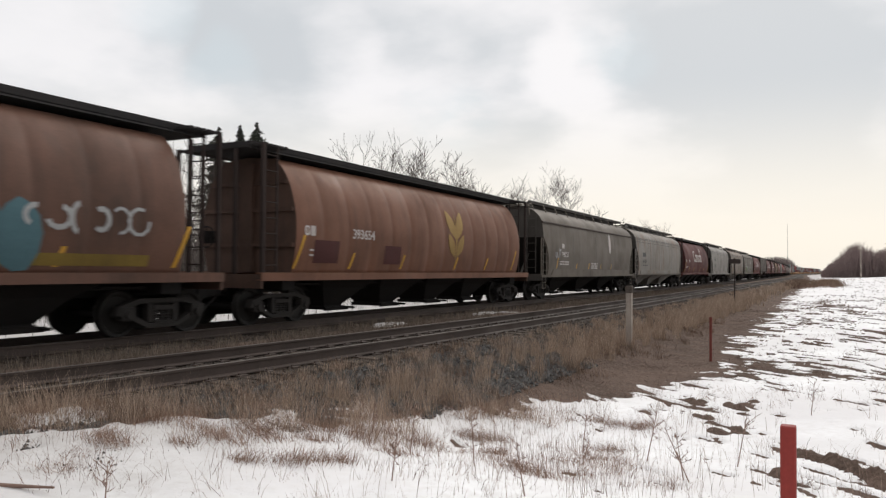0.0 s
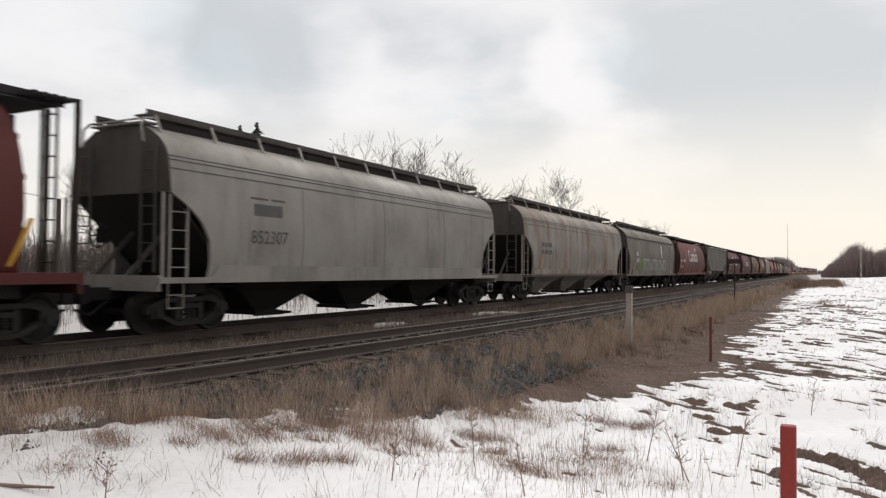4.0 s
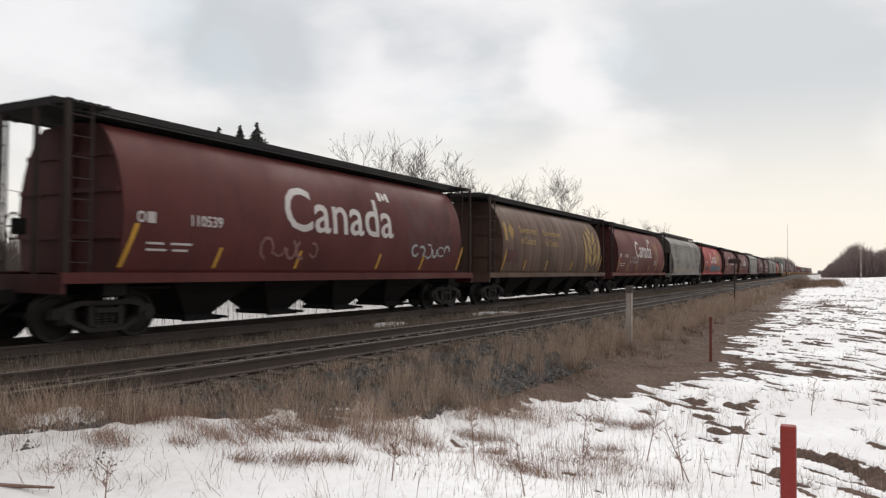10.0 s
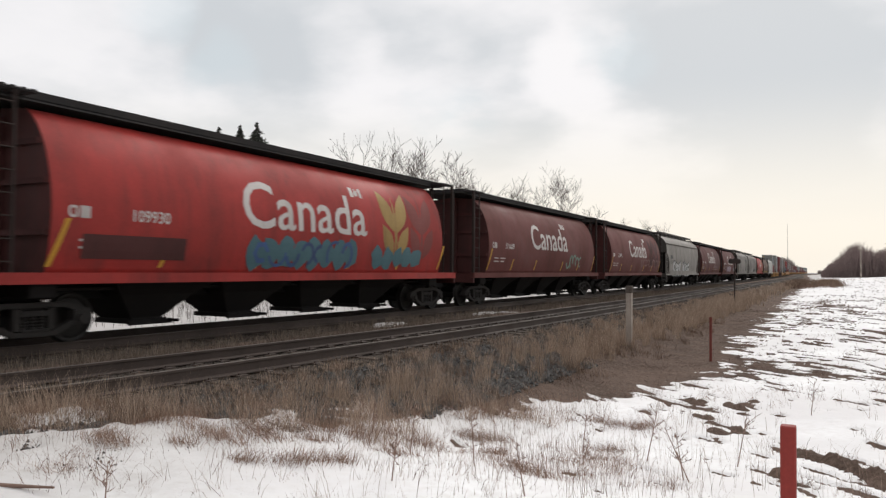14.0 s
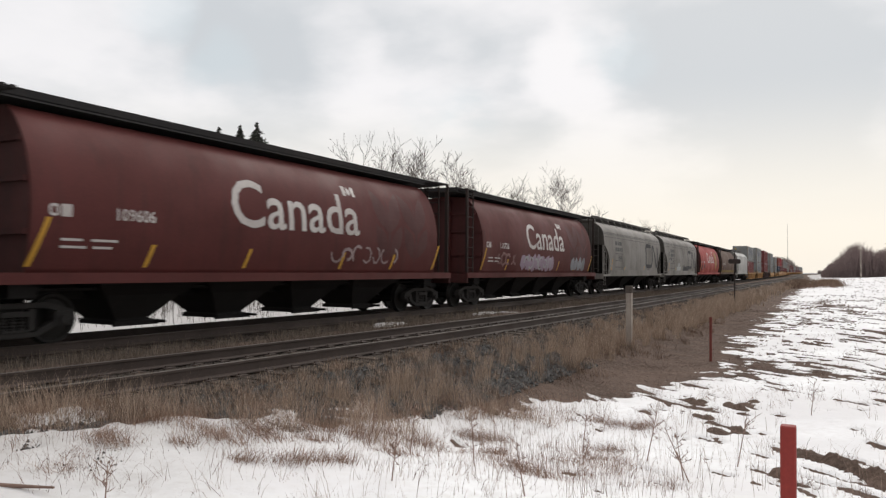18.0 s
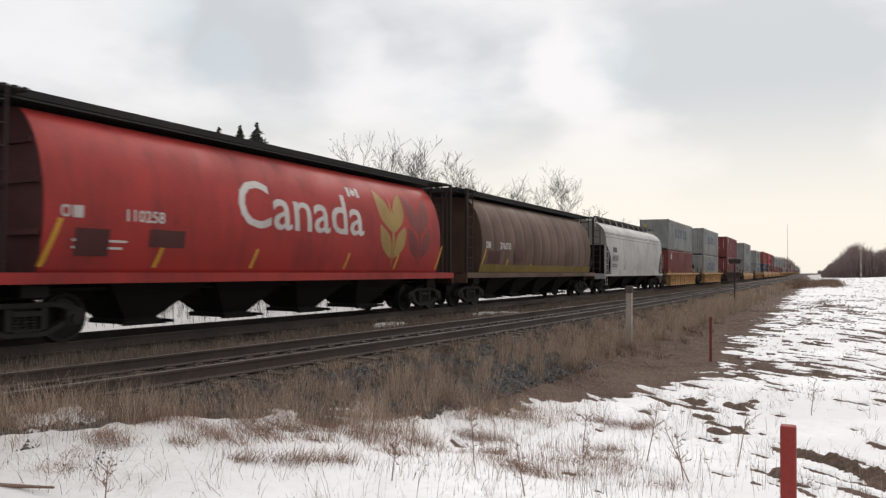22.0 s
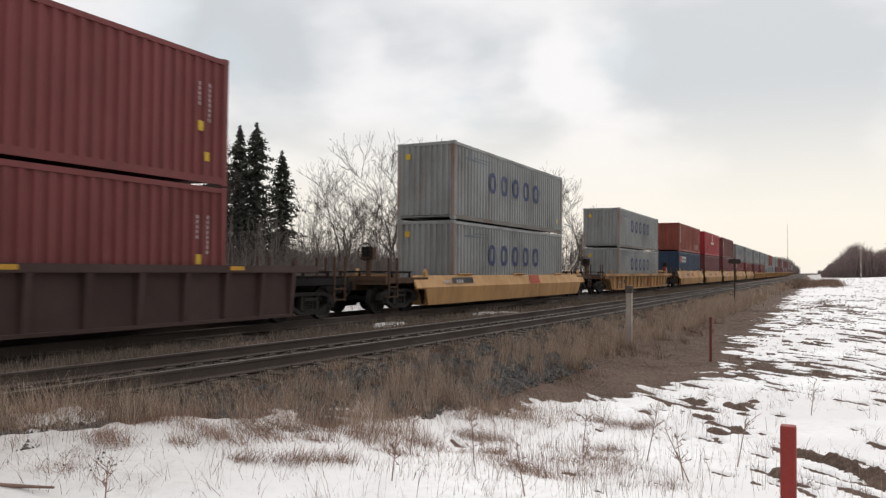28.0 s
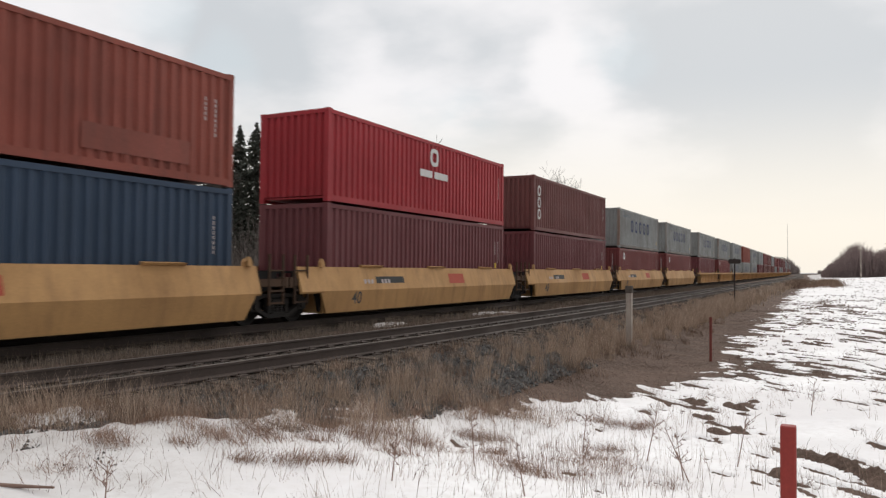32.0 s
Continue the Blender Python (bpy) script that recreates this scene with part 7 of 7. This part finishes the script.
# flattened tussocks
r = np.random.RandomState(77)
hummocks = [(-2.28, 8.59, 0.15), (-2.27, 6.17, 0.16), (-2.6, 6.4, 0.12), (-4.4, 4.73, 0.10), (-4.15, 4.95, 0.15), (-4.0, 5.14, 0.14), (-3.8, 5.3, 0.10), (-5.23, 4.82, 0.10), (-5.02, 5.17, 0.2), (-5.18, 5.81, 0.16), (-5.51, 5.36, 0.2), (-4.9, 5.6, 0.16), (-5.32, 7.59, 0.2), (-5.07, 8.26, 0.16), (-4.62, 6.01, 0.12), (-5.68, 4.46, 0.16), (-5.94, 4.55, 0.14), (-7.1, 5.87, 0.2), (-7.4, 5.6, 0.14), (-7.66, 5.22, 0.10), (-3.78, 6.17, 0.14), (-4.43, 6.53, 0.18), (-3.81, 8.51, 0.18), (-4.07, 8.39, 0.14), (-3.0, 10.4, 0.12), (-2.7, 10.3, 0.12), (-2.35, 10.1, 0.10), (-6.3, 5.3, 0.16), (-4.1, 7.2, 0.14), (-3.3, 7.4, 0.12)]
tx = np.concatenate([x + r.normal(0, size, int(1900 * size)) for x, y, size in hummocks])
r = np.random.RandomState(78)
ty = np.concatenate([y + r.normal(0, size * 0.6, int(1900 * size)) for x, y, size in hummocks])
ids = np.concatenate([np.full(int(1900 * size), i) for i, (x, y, size) in enumerate(hummocks)])
P = np.stack([tx, ty, np.maximum(rough_land(tx, ty), snow_base(tx, ty) + snow_depth(tx, ty)) - 0.01], 1)
blades("grass_tussocks", P, r.uniform(0.02, 0.15, len(tx)), np.full(len(tx), 0.0042), 1.9, red_straw_mat, "flattened reddish-brown grass tussocks in the snow", "grass", 700, ids)
bm = bmesh.new()
rod(bm, (-5.45, 3.20, 0), (-4.89, 3.36, 0.02), 0.022, 7, 0.008)
st = part("fallen_stick", fix(bm), weed_mat, None)
st.location.z = float(snow_base(-5.1, 3.3) + snow_depth(-5.1, 3.3)) + 0.012
tagged(st, "reddish-brown fallen stick lying on the snow", "stick")


# trees


class Twigs:
    def __init__(self):
        self.v, self.f = [], []

    def tube(self, a, b, ra, rb, n=4):
        d = (b - a)
        if d.length < 1e-5:
            return
        d.normalize()
        s = d.orthogonal().normalized()
        t = d.cross(s)
        base = len(self.v)
        for p, r in ((a, ra), (b, rb)):
            for i in range(n):
                k = 2 * math.pi * i / n
                self.v.append(tuple(p + (s * math.cos(k) + t * math.sin(k)) * r))
        for i in range(n):
            j = (i + 1) % n
            self.f.append((base + i, base + j, base + n + j, base + n + i))

    def mesh(self, name):
        return raw(name, self.v, self.f)


def bare_tree_meshes(h, seed, leaders=1, thin=0.0105):
    """A winding trunk that forks again and again into steep limbs and fans of fine twigs."""
    r = random.Random(seed)
    wood, fine = Twigs(), Twigs()

    def shoot(p, d, length, rad, level):
        steps = (8, 7, 6, 5, 4, 3)[level]
        start = rad
        for i in range(steps):
            q = p + d * (length / steps)
            end = max(thin, start * (1 - 0.42 * (i + 1) / steps))
            (wood if level < 3 else fine).tube(p, q, max(rad, thin), end, (8, 6, 5, 3, 3, 3)[level])
            p, rad = q, end
            wind = (0.13, 0.24, 0.32, 0.34, 0.32, 0.28)[level]
            d = (d + Vector((r.uniform(-1, 1), r.uniform(-1, 1), r.uniform(-0.5, 0.5))) * wind + Vector((0, 0, 0.07))).normalized()
            # side shoots along the limb
            if level < 5 and (level > 0 or i > steps * 0.45) and r.random() < (0.45, 0.6, 0.7, 0.8, 0.6)[level]:
                a = r.uniform(0, 6.283)
                side = (d * r.uniform(0.6, 1.0) + Vector((math.cos(a), math.sin(a), r.uniform(-0.1, 0.4))) * r.uniform(0.6, 1.0)).normalized()
                shoot(p, side, length * r.uniform(0.35, 0.65), rad * r.uniform(0.35, 0.55), min(5, level + (1 if level > 2 else 2)))
        if level < 5:
            turn = r.uniform(0, 6.283)
            forks = r.choice((2, 2, 3))
            for k in range(forks):
                a = turn + 6.283 * k / forks + r.uniform(-0.5, 0.5)
                lead = level < 2 and k == 0
                nd = (d + Vector((math.cos(a), math.sin(a), 0.0)) * (r.uniform(0.05, 0.25) if lead else r.uniform(0.35, 0.85))).normalized()
                shoot(p, nd, length * (r.uniform(0.85, 1.0) if lead else r.uniform(0.55, 0.80)), rad * r.uniform(0.62, 0.8), level + 1)
    for k in range(leaders):
        a = r.uniform(0, 6.283)
        lean = Vector((math.cos(a), math.sin(a), 0)) * (r.uniform(0.04, 0.16) if leaders == 1 else r.uniform(0.16, 0.30))
        shoot(Vector((0, 0, -0.2)), (Vector((0, 0, 1)) + lean).normalized(), h * r.uniform(0.28, 0.36), h * 0.0165, 0)
    top = max(v[2] for v in wood.v + fine.v)
    k = h / top
    wide = sorted(math.hypot(v[0], v[1]) for v in fine.v)[int(len(fine.v) * 0.93)]
    kx = min(k, h * (0.24 if leaders == 1 else 0.30) / wide)
    for tw in (wood, fine):
        tw.v = [(x * kx, y * kx, z * k) for x, y, z in tw.v]
    return wood.mesh("trunk"), fine.mesh("crown")


TREES = {}


def bare_tree(x, y, z, h, kind, turn, label="leafless grey deciduous tree beyond the tracks"):
    if kind not in TREES:
        TREES[kind] = bare_tree_meshes(10.0, 300 + kind, 2 if kind in (1, 5) else 1)
    t = thing("bare_tree", label, "tree", "leafless trees", at=pose(x, y, z, 0, 0, turn))
    trunk, crown = TREES[kind]
    s = Matrix.Scale(h / 10.0, 4)
    part("trunk", trunk, bark_mat, t, at=s)
    part("crown", crown, twig_mat, t, at=s)
    return t


def spruce(x, y, z, h, seed):
    r = random.Random(seed)
    t = thing("spruce_tree", "dark green narrow spruce with uneven drooping branches", "tree", "spruces", at=pose(x, y, z))
    bm = bmesh.new()
    rod(bm, (0, 0, -0.2), (0, 0, h), h * 0.016, 7, 0.02)
    part("trunk", fix(bm), bark_mat, t)
    V, F = [], []
    k = 0.06
    while k < 1.0:
        zz = h * k
        reach = min(0.42 * (h - zz) + 0.07, 1.5 + 0.10 * (h - zz)) * r.uniform(0.6, 1.25)
        for i in range(r.randint(8, 12)):
            a = r.uniform(0, 6.283)
            ln = reach * r.uniform(0.40, 1.2)
            base_z = min(h - 0.1, zz + r.uniform(-0.45, 0.45) * min(1.0, (h - zz) / 2.0))
            dirv = Vector((math.cos(a), math.sin(a), 0))
            perp = Vector((-dirv.y, dirv.x, 0))
            m = max(3, int(ln / 0.28))
            for j in range(m):
                f = (j + r.uniform(0.2, 1.0)) / m
                p = Vector((0, 0, base_z)) + dirv * ln * f + Vector((0, 0, -0.34 * ln * f + 0.12 * ln * f * f))
                w = (0.30 + 0.35 * (1 - f)) * r.uniform(0.6, 1.3) * min(1.0, 0.25 + reach)
                for q in range(2):
                    e = (dirv * r.uniform(0.1, 0.9) + perp * r.uniform(-1, 1) + Vector((0, 0, r.uniform(-0.75, 0.15)))).normalized() * w
                    s = Vector((r.uniform(-1, 1), r.uniform(-1, 1), r.uniform(-1, 1))).normalized() * w * 0.30
                    b = len(V)
                    V += [tuple(p - s), tuple(p + e), tuple(p + s)]
                    F.append((b, b + 1, b + 2))
        k += 0.016 + 0.006 * (1 - k)
    me = raw("crown", V, F)
    part("crown", me, needle_mat, t)
    return t

GROUND = -1.0
for i, (x, y, h, kind, turn) in enumerate([
        (-45.1, 36.5, 12.1, 0, 30), (-45.8, 41.8, 13.4, 1, 200), (-59.6, 45.5, 12.0, 2, 80), (-64.6, 47.1, 11.6, 3, 10),
        (-45.9, 59.3, 12.9, 4, 40), (-41.0, 56.8, 12.9, 5, 120), (-47.4, 70.6, 12.8, 0, 260), (-38.3, 61.0, 15.8, 2, 10),
        (-40.2, 66.8, 16.8, 3, 150), (-36.3, 64.5, 16.4, 4, 300), (-37.2, 70.8, 15.6, 5, 20), (-37.7, 77.3, 14.2, 1, 75),
        (-45.1, 100.3, 12.6, 2, 190), (-36.0, 89.0, 14.6, 3, 60), (-37.2, 97.1, 14.6, 0, 130), (-33.3, 94.3, 15.6, 4, 220),
        (-28.8, 87.4, 15.6, 3, 340), (-37.4, 114.8, 12.0, 5, 15), (-44.0, 164.2, 14.6, 0, 90), (-45.8, 184.4, 14.4, 2, 45),
        (-35.2, 161.2, 14.1, 3, 270), (-35.3, 176.5, 14.3, 4, 180)]):
    bare_tree(x, y, GROUND + 0.1, h, kind, turn)
for i, (x, y, h) in enumerate([(-46.7, 46.6, 14.5), (-48.2, 50.7, 15.5), (-44.4, 48.8, 15.1), (-46.7, 54.8, 13.7), (-44.6, 40.2, 8.1), (-48.1, 42.2, 8.1)]):
    spruce(x, y, GROUND, h, 500 + i)


def wood_edge(name, n, place, height, seed, material, label, thick=1.0, twigs=7, reach=0.20):
    """A thicket or far wood: many thin leaning stems with side twigs, too many to count."""
    r = random.Random(seed)
    tw = Twigs()
    for i in range(n):
        x, y, z, *tall = place(r)
        h = r.uniform(*height) * (tall[0] if tall else 1.0)
        p = Vector((x, y, z))
        lean = Vector((r.uniform(-0.15, 0.15), r.uniform(-0.15, 0.15), 1))
        tw.tube(p, p + lean * h, 0.022 * thick * (0.5 + h / 10), 0.008 * thick, 3)
        for k in range(twigs):
            f = r.uniform(0.25, 0.95)
            s = p + lean * h * f
            e = s + Vector((r.uniform(-1, 1), r.uniform(-1, 1), r.uniform(0.4, 1.3))) * h * reach * (1.2 - f)
            tw.tube(s, e, 0.011 * thick, 0.005 * thick, 3)
    me = tw.mesh(name)
    me.materials.append(material)
    return tagged(new(name, me), label, "woods", kind="stuff")


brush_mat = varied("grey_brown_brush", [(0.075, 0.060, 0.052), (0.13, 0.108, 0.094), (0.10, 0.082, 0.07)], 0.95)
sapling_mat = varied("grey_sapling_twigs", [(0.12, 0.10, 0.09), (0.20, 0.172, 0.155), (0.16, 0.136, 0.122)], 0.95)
# Far twigs are paler than the brush: distance haze put into the colour.
far_mat = varied("haze_pale_bare_wood", [(0.20, 0.165, 0.155), (0.32, 0.27, 0.25), (0.26, 0.215, 0.20)], 0.95)
wood_edge("thicket", 4600, lambda r: (r.uniform(-66, -40), r.uniform(18, 115), GROUND), (1.5, 4.8), 21, brush_mat, "grey-brown leafless thicket beyond the tracks", 1.3, 11, 0.34)
wood_edge("thicket", 3200, lambda r: (r.uniform(-36, -21.5), r.uniform(6, 90) ** 1.0, -0.95), (0.4, 1.7), 27, brush_mat, "thin dry brush standing in snow behind the tracks", 0.5)
wood_edge("thicket", 620, lambda r: (r.uniform(-44, -36), r.uniform(34, 66), GROUND), (2.5, 7.5), 28, sapling_mat, "slender grey saplings in front of the spruces", 0.9, 12, 0.26)
wood_edge("thicket", 1400, lambda r: (r.uniform(-58, -30), r.uniform(100, 330), GROUND), (3.0, 9.0), 22, brush_mat, "grey-brown leafless thicket along the railway", 1.8, 11, 0.30)
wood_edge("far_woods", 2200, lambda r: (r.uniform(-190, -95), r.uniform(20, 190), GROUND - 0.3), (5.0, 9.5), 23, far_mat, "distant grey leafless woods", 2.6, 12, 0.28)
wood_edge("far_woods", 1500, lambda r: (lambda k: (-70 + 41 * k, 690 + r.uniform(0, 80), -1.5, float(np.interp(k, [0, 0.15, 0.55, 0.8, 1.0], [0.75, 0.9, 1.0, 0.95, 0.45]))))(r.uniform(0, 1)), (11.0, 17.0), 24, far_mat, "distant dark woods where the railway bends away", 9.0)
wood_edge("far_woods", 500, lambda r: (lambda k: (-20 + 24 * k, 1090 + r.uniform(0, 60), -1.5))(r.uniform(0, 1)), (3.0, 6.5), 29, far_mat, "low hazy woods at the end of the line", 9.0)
# Purplish wood across the field, lightened by haze put into its colour.
right_mat = varied("haze_pale_purplish_wood", [(0.21, 0.155, 0.15), (0.33, 0.255, 0.24), (0.27, 0.205, 0.195)], 0.95)


def field_wood(r):
    x = r.uniform(0, 1) ** 1.25 * 84 - 4.6
    return x, 330 + r.uniform(-15, 30), -0.6 + 0.012 * max(x, 0), float(np.interp(x, [-4.6, -1.5, 2.4, 5.6, 7.6, 10, 14, 18, 80], [2.0, 6.0, 9.0, 13.0, 14.3, 12.6, 10.6, 11.8, 12.0]))


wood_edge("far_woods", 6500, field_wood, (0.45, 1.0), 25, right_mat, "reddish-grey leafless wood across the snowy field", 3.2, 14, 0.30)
for x, y, h in ((8.2, 300.0, 11.0), (16.6, 300.0, 13.0)):
    pl = thing("utility_pole", "pale grey wooden pole before the far wood", "utility pole", "far poles", at=pose(x, y, -0.8))
    bm = bmesh.new()
    rod(bm, (0, 0, 0), (0, 0, h), 0.22, 8, 0.16)
    part("pole", fix(bm), white_post_mat, pl)
    bm = bmesh.new()
    bar(bm, (-1.1, 0, h - 0.6), (1.1, 0, h - 0.6), 0.16)
    part("crossarm", fix(bm), white_post_mat, pl)

# leaning utility pole with its wire, and a far mast
up_ = thing("utility_pole", "plain weathered grey wooden utility pole", "utility pole", at=pose(-41.25, 28.25, GROUND))
bm = bmesh.new()
rod(bm, (0, 0, -0.3), (0, 0, 6.45), 0.15, 10, 0.12)
part("pole", fix(bm), bark_mat, up_)
bm = bmesh.new()
pts = [Vector((-41.25, 28.25, 5.40)).lerp(Vector((-46.5, 10.0, 8.6)), k / 6) - Vector((0, 0, 0.25 * math.sin(math.pi * k / 6))) for k in range(7)]
for a, b in zip(pts, pts[1:]):
    rod(bm, a, b, 0.018, 5)
wire = part("wire", fix(bm), iron, None)
tagged(wire, "thin black overhead wire running to the pole", "wire")
mast = thing("radio_mast", "tall thin grey radio mast far away", "mast", at=pose(-45.9, 898.8, -2.0))
bm = bmesh.new()
rod(bm, (0, 0, 0), (0, 0, 56.5), 0.24, 6, 0.12)
part("lattice", fix(bm), grey_metal, mast)
# ---- pieces: ties and loose stones ----
for cx in (FAR_TRACK, NEAR_TRACK):
    y = 2.0
    r = random.Random(7)
    count = 0
    while y < 92:
        tie = new("tie", tie_mesh)
        tie.parent = tracks[cx]
        own, rise = (drift(y), NEAR_RISE) if cx == NEAR_TRACK else (0.0, 0.0)
        tie.matrix_basis = pose(cx + bend_x(y) + own + r.uniform(-0.04, 0.04), y + r.uniform(-0.03, 0.03), rise + r.uniform(-0.012, 0.006), 0, 0, r.uniform(-1, 1))
        y += 0.56
        count += 1


tagged(part("tie_plates", plate_bm, rail_side, tracks[NEAR_TRACK]), kind="stuff")


def stones(name, n, cx, half, y1, seed, label, zfun, sizes=(0.012, 0.034), material=stone_mat):
    r = np.random.RandomState(seed)
    y = 3.0 + (y1 - 3.0) * r.uniform(0, 1, n) ** 1.8
    d = r.uniform(-half, half, n)
    x = cx + d + bend_x(y) + (drift(y) if cx > -11 else 0.0)
    s = r.uniform(*sizes, n) * (1 + np.clip(y - 10, 0, 40) * 0.02)
    z = zfun(d, x, y)
    base = np.array([(1, 0, 0), (-1, 0, 0), (0, 1, 0), (0, -1, 0), (0, 0, 1), (0, 0, -0.4)], float)
    V = base[None] * (0.65 + 0.7 * r.uniform(0, 1, (n, 6, 1))) * s[:, None, None]
    V += r.uniform(-0.35, 0.35, (n, 6, 3)) * s[:, None, None]
    V += np.stack([x, y, z + 0.3 * s], 1)[:, None]
    tri = np.array([(0, 2, 4), (2, 1, 4), (1, 3, 4), (3, 0, 4), (2, 0, 5), (1, 2, 5), (3, 1, 5), (0, 3, 5)])
    F = (np.arange(n)[:, None, None] * 6 + tri[None]).reshape(-1, 3)
    me = raw(name, V.reshape(-1, 3).tolist(), F.tolist())
    me.materials.append(material)
    return tagged(new(name, me), label, "ballast", kind="stuff")


bedz = lambda d: np.interp(np.abs(d), [0.0, 1.6, 2.7], [-0.216, -0.235, -0.66])
stones("near_ballast", 24000, NEAR_TRACK, 2.4, 60, 11, "loose grey-brown crushed stone along the near track", lambda d, x, y: np.maximum(bedz(d) + NEAR_RISE, rough_land(x, y)))
stones("bank_stones", 20000, -6.35, 1.0, 16, 13, "grey stones spilled on the grassy bank", lambda d, x, y: np.maximum(bed_top(off_bank(x, y)), rough_land(x, y)), (0.014, 0.045), spill_mat)
stones("far_ballast", 12000, FAR_TRACK, 2.4, 60, 12, "loose dark crushed stone under the train", lambda d, x, y: bedz(d))


# ---- movement ----


def motions():
    times = [2.0 * i for i in range(17)]
    for ob, u in TRAIN:
        lift = ob["lift"] if "lift" in ob else 0.0
        rows = []
        for t in times:
            y = u - travelled(t)
            mid = y + 8.0
            rows.append((t, pose(FAR_TRACK + float(bend_x(mid)) + bend_slope(mid) * 8.0, y, lift, 0, 0, math.degrees(bend_slope(mid)))))
        walk(ob, rows)
    # wheels roll without slipping while they pass before the eye
    start = {ob: u for ob, u in TRAIN}
    for wheel, car, along_car, sx, off in WHEELS:
        near = [i for i in range(961) if 5.5 < start[car] + along_car - travelled(i / 30) < 42]
        if not near:
            near = [0]
        rows = []
        for i in sorted({0, 960, *near}):
            rolled = travelled(min(max(i, near[0]), near[-1]) / 30)
            turned = math.degrees(rolled / 0.457) % 360
            rows.append((i / 30, pose(sx * 0.752, off, 0.457, turned * sx, 0, 0 if sx > 0 else 180)))
        walk(wheel, rows)


motions()
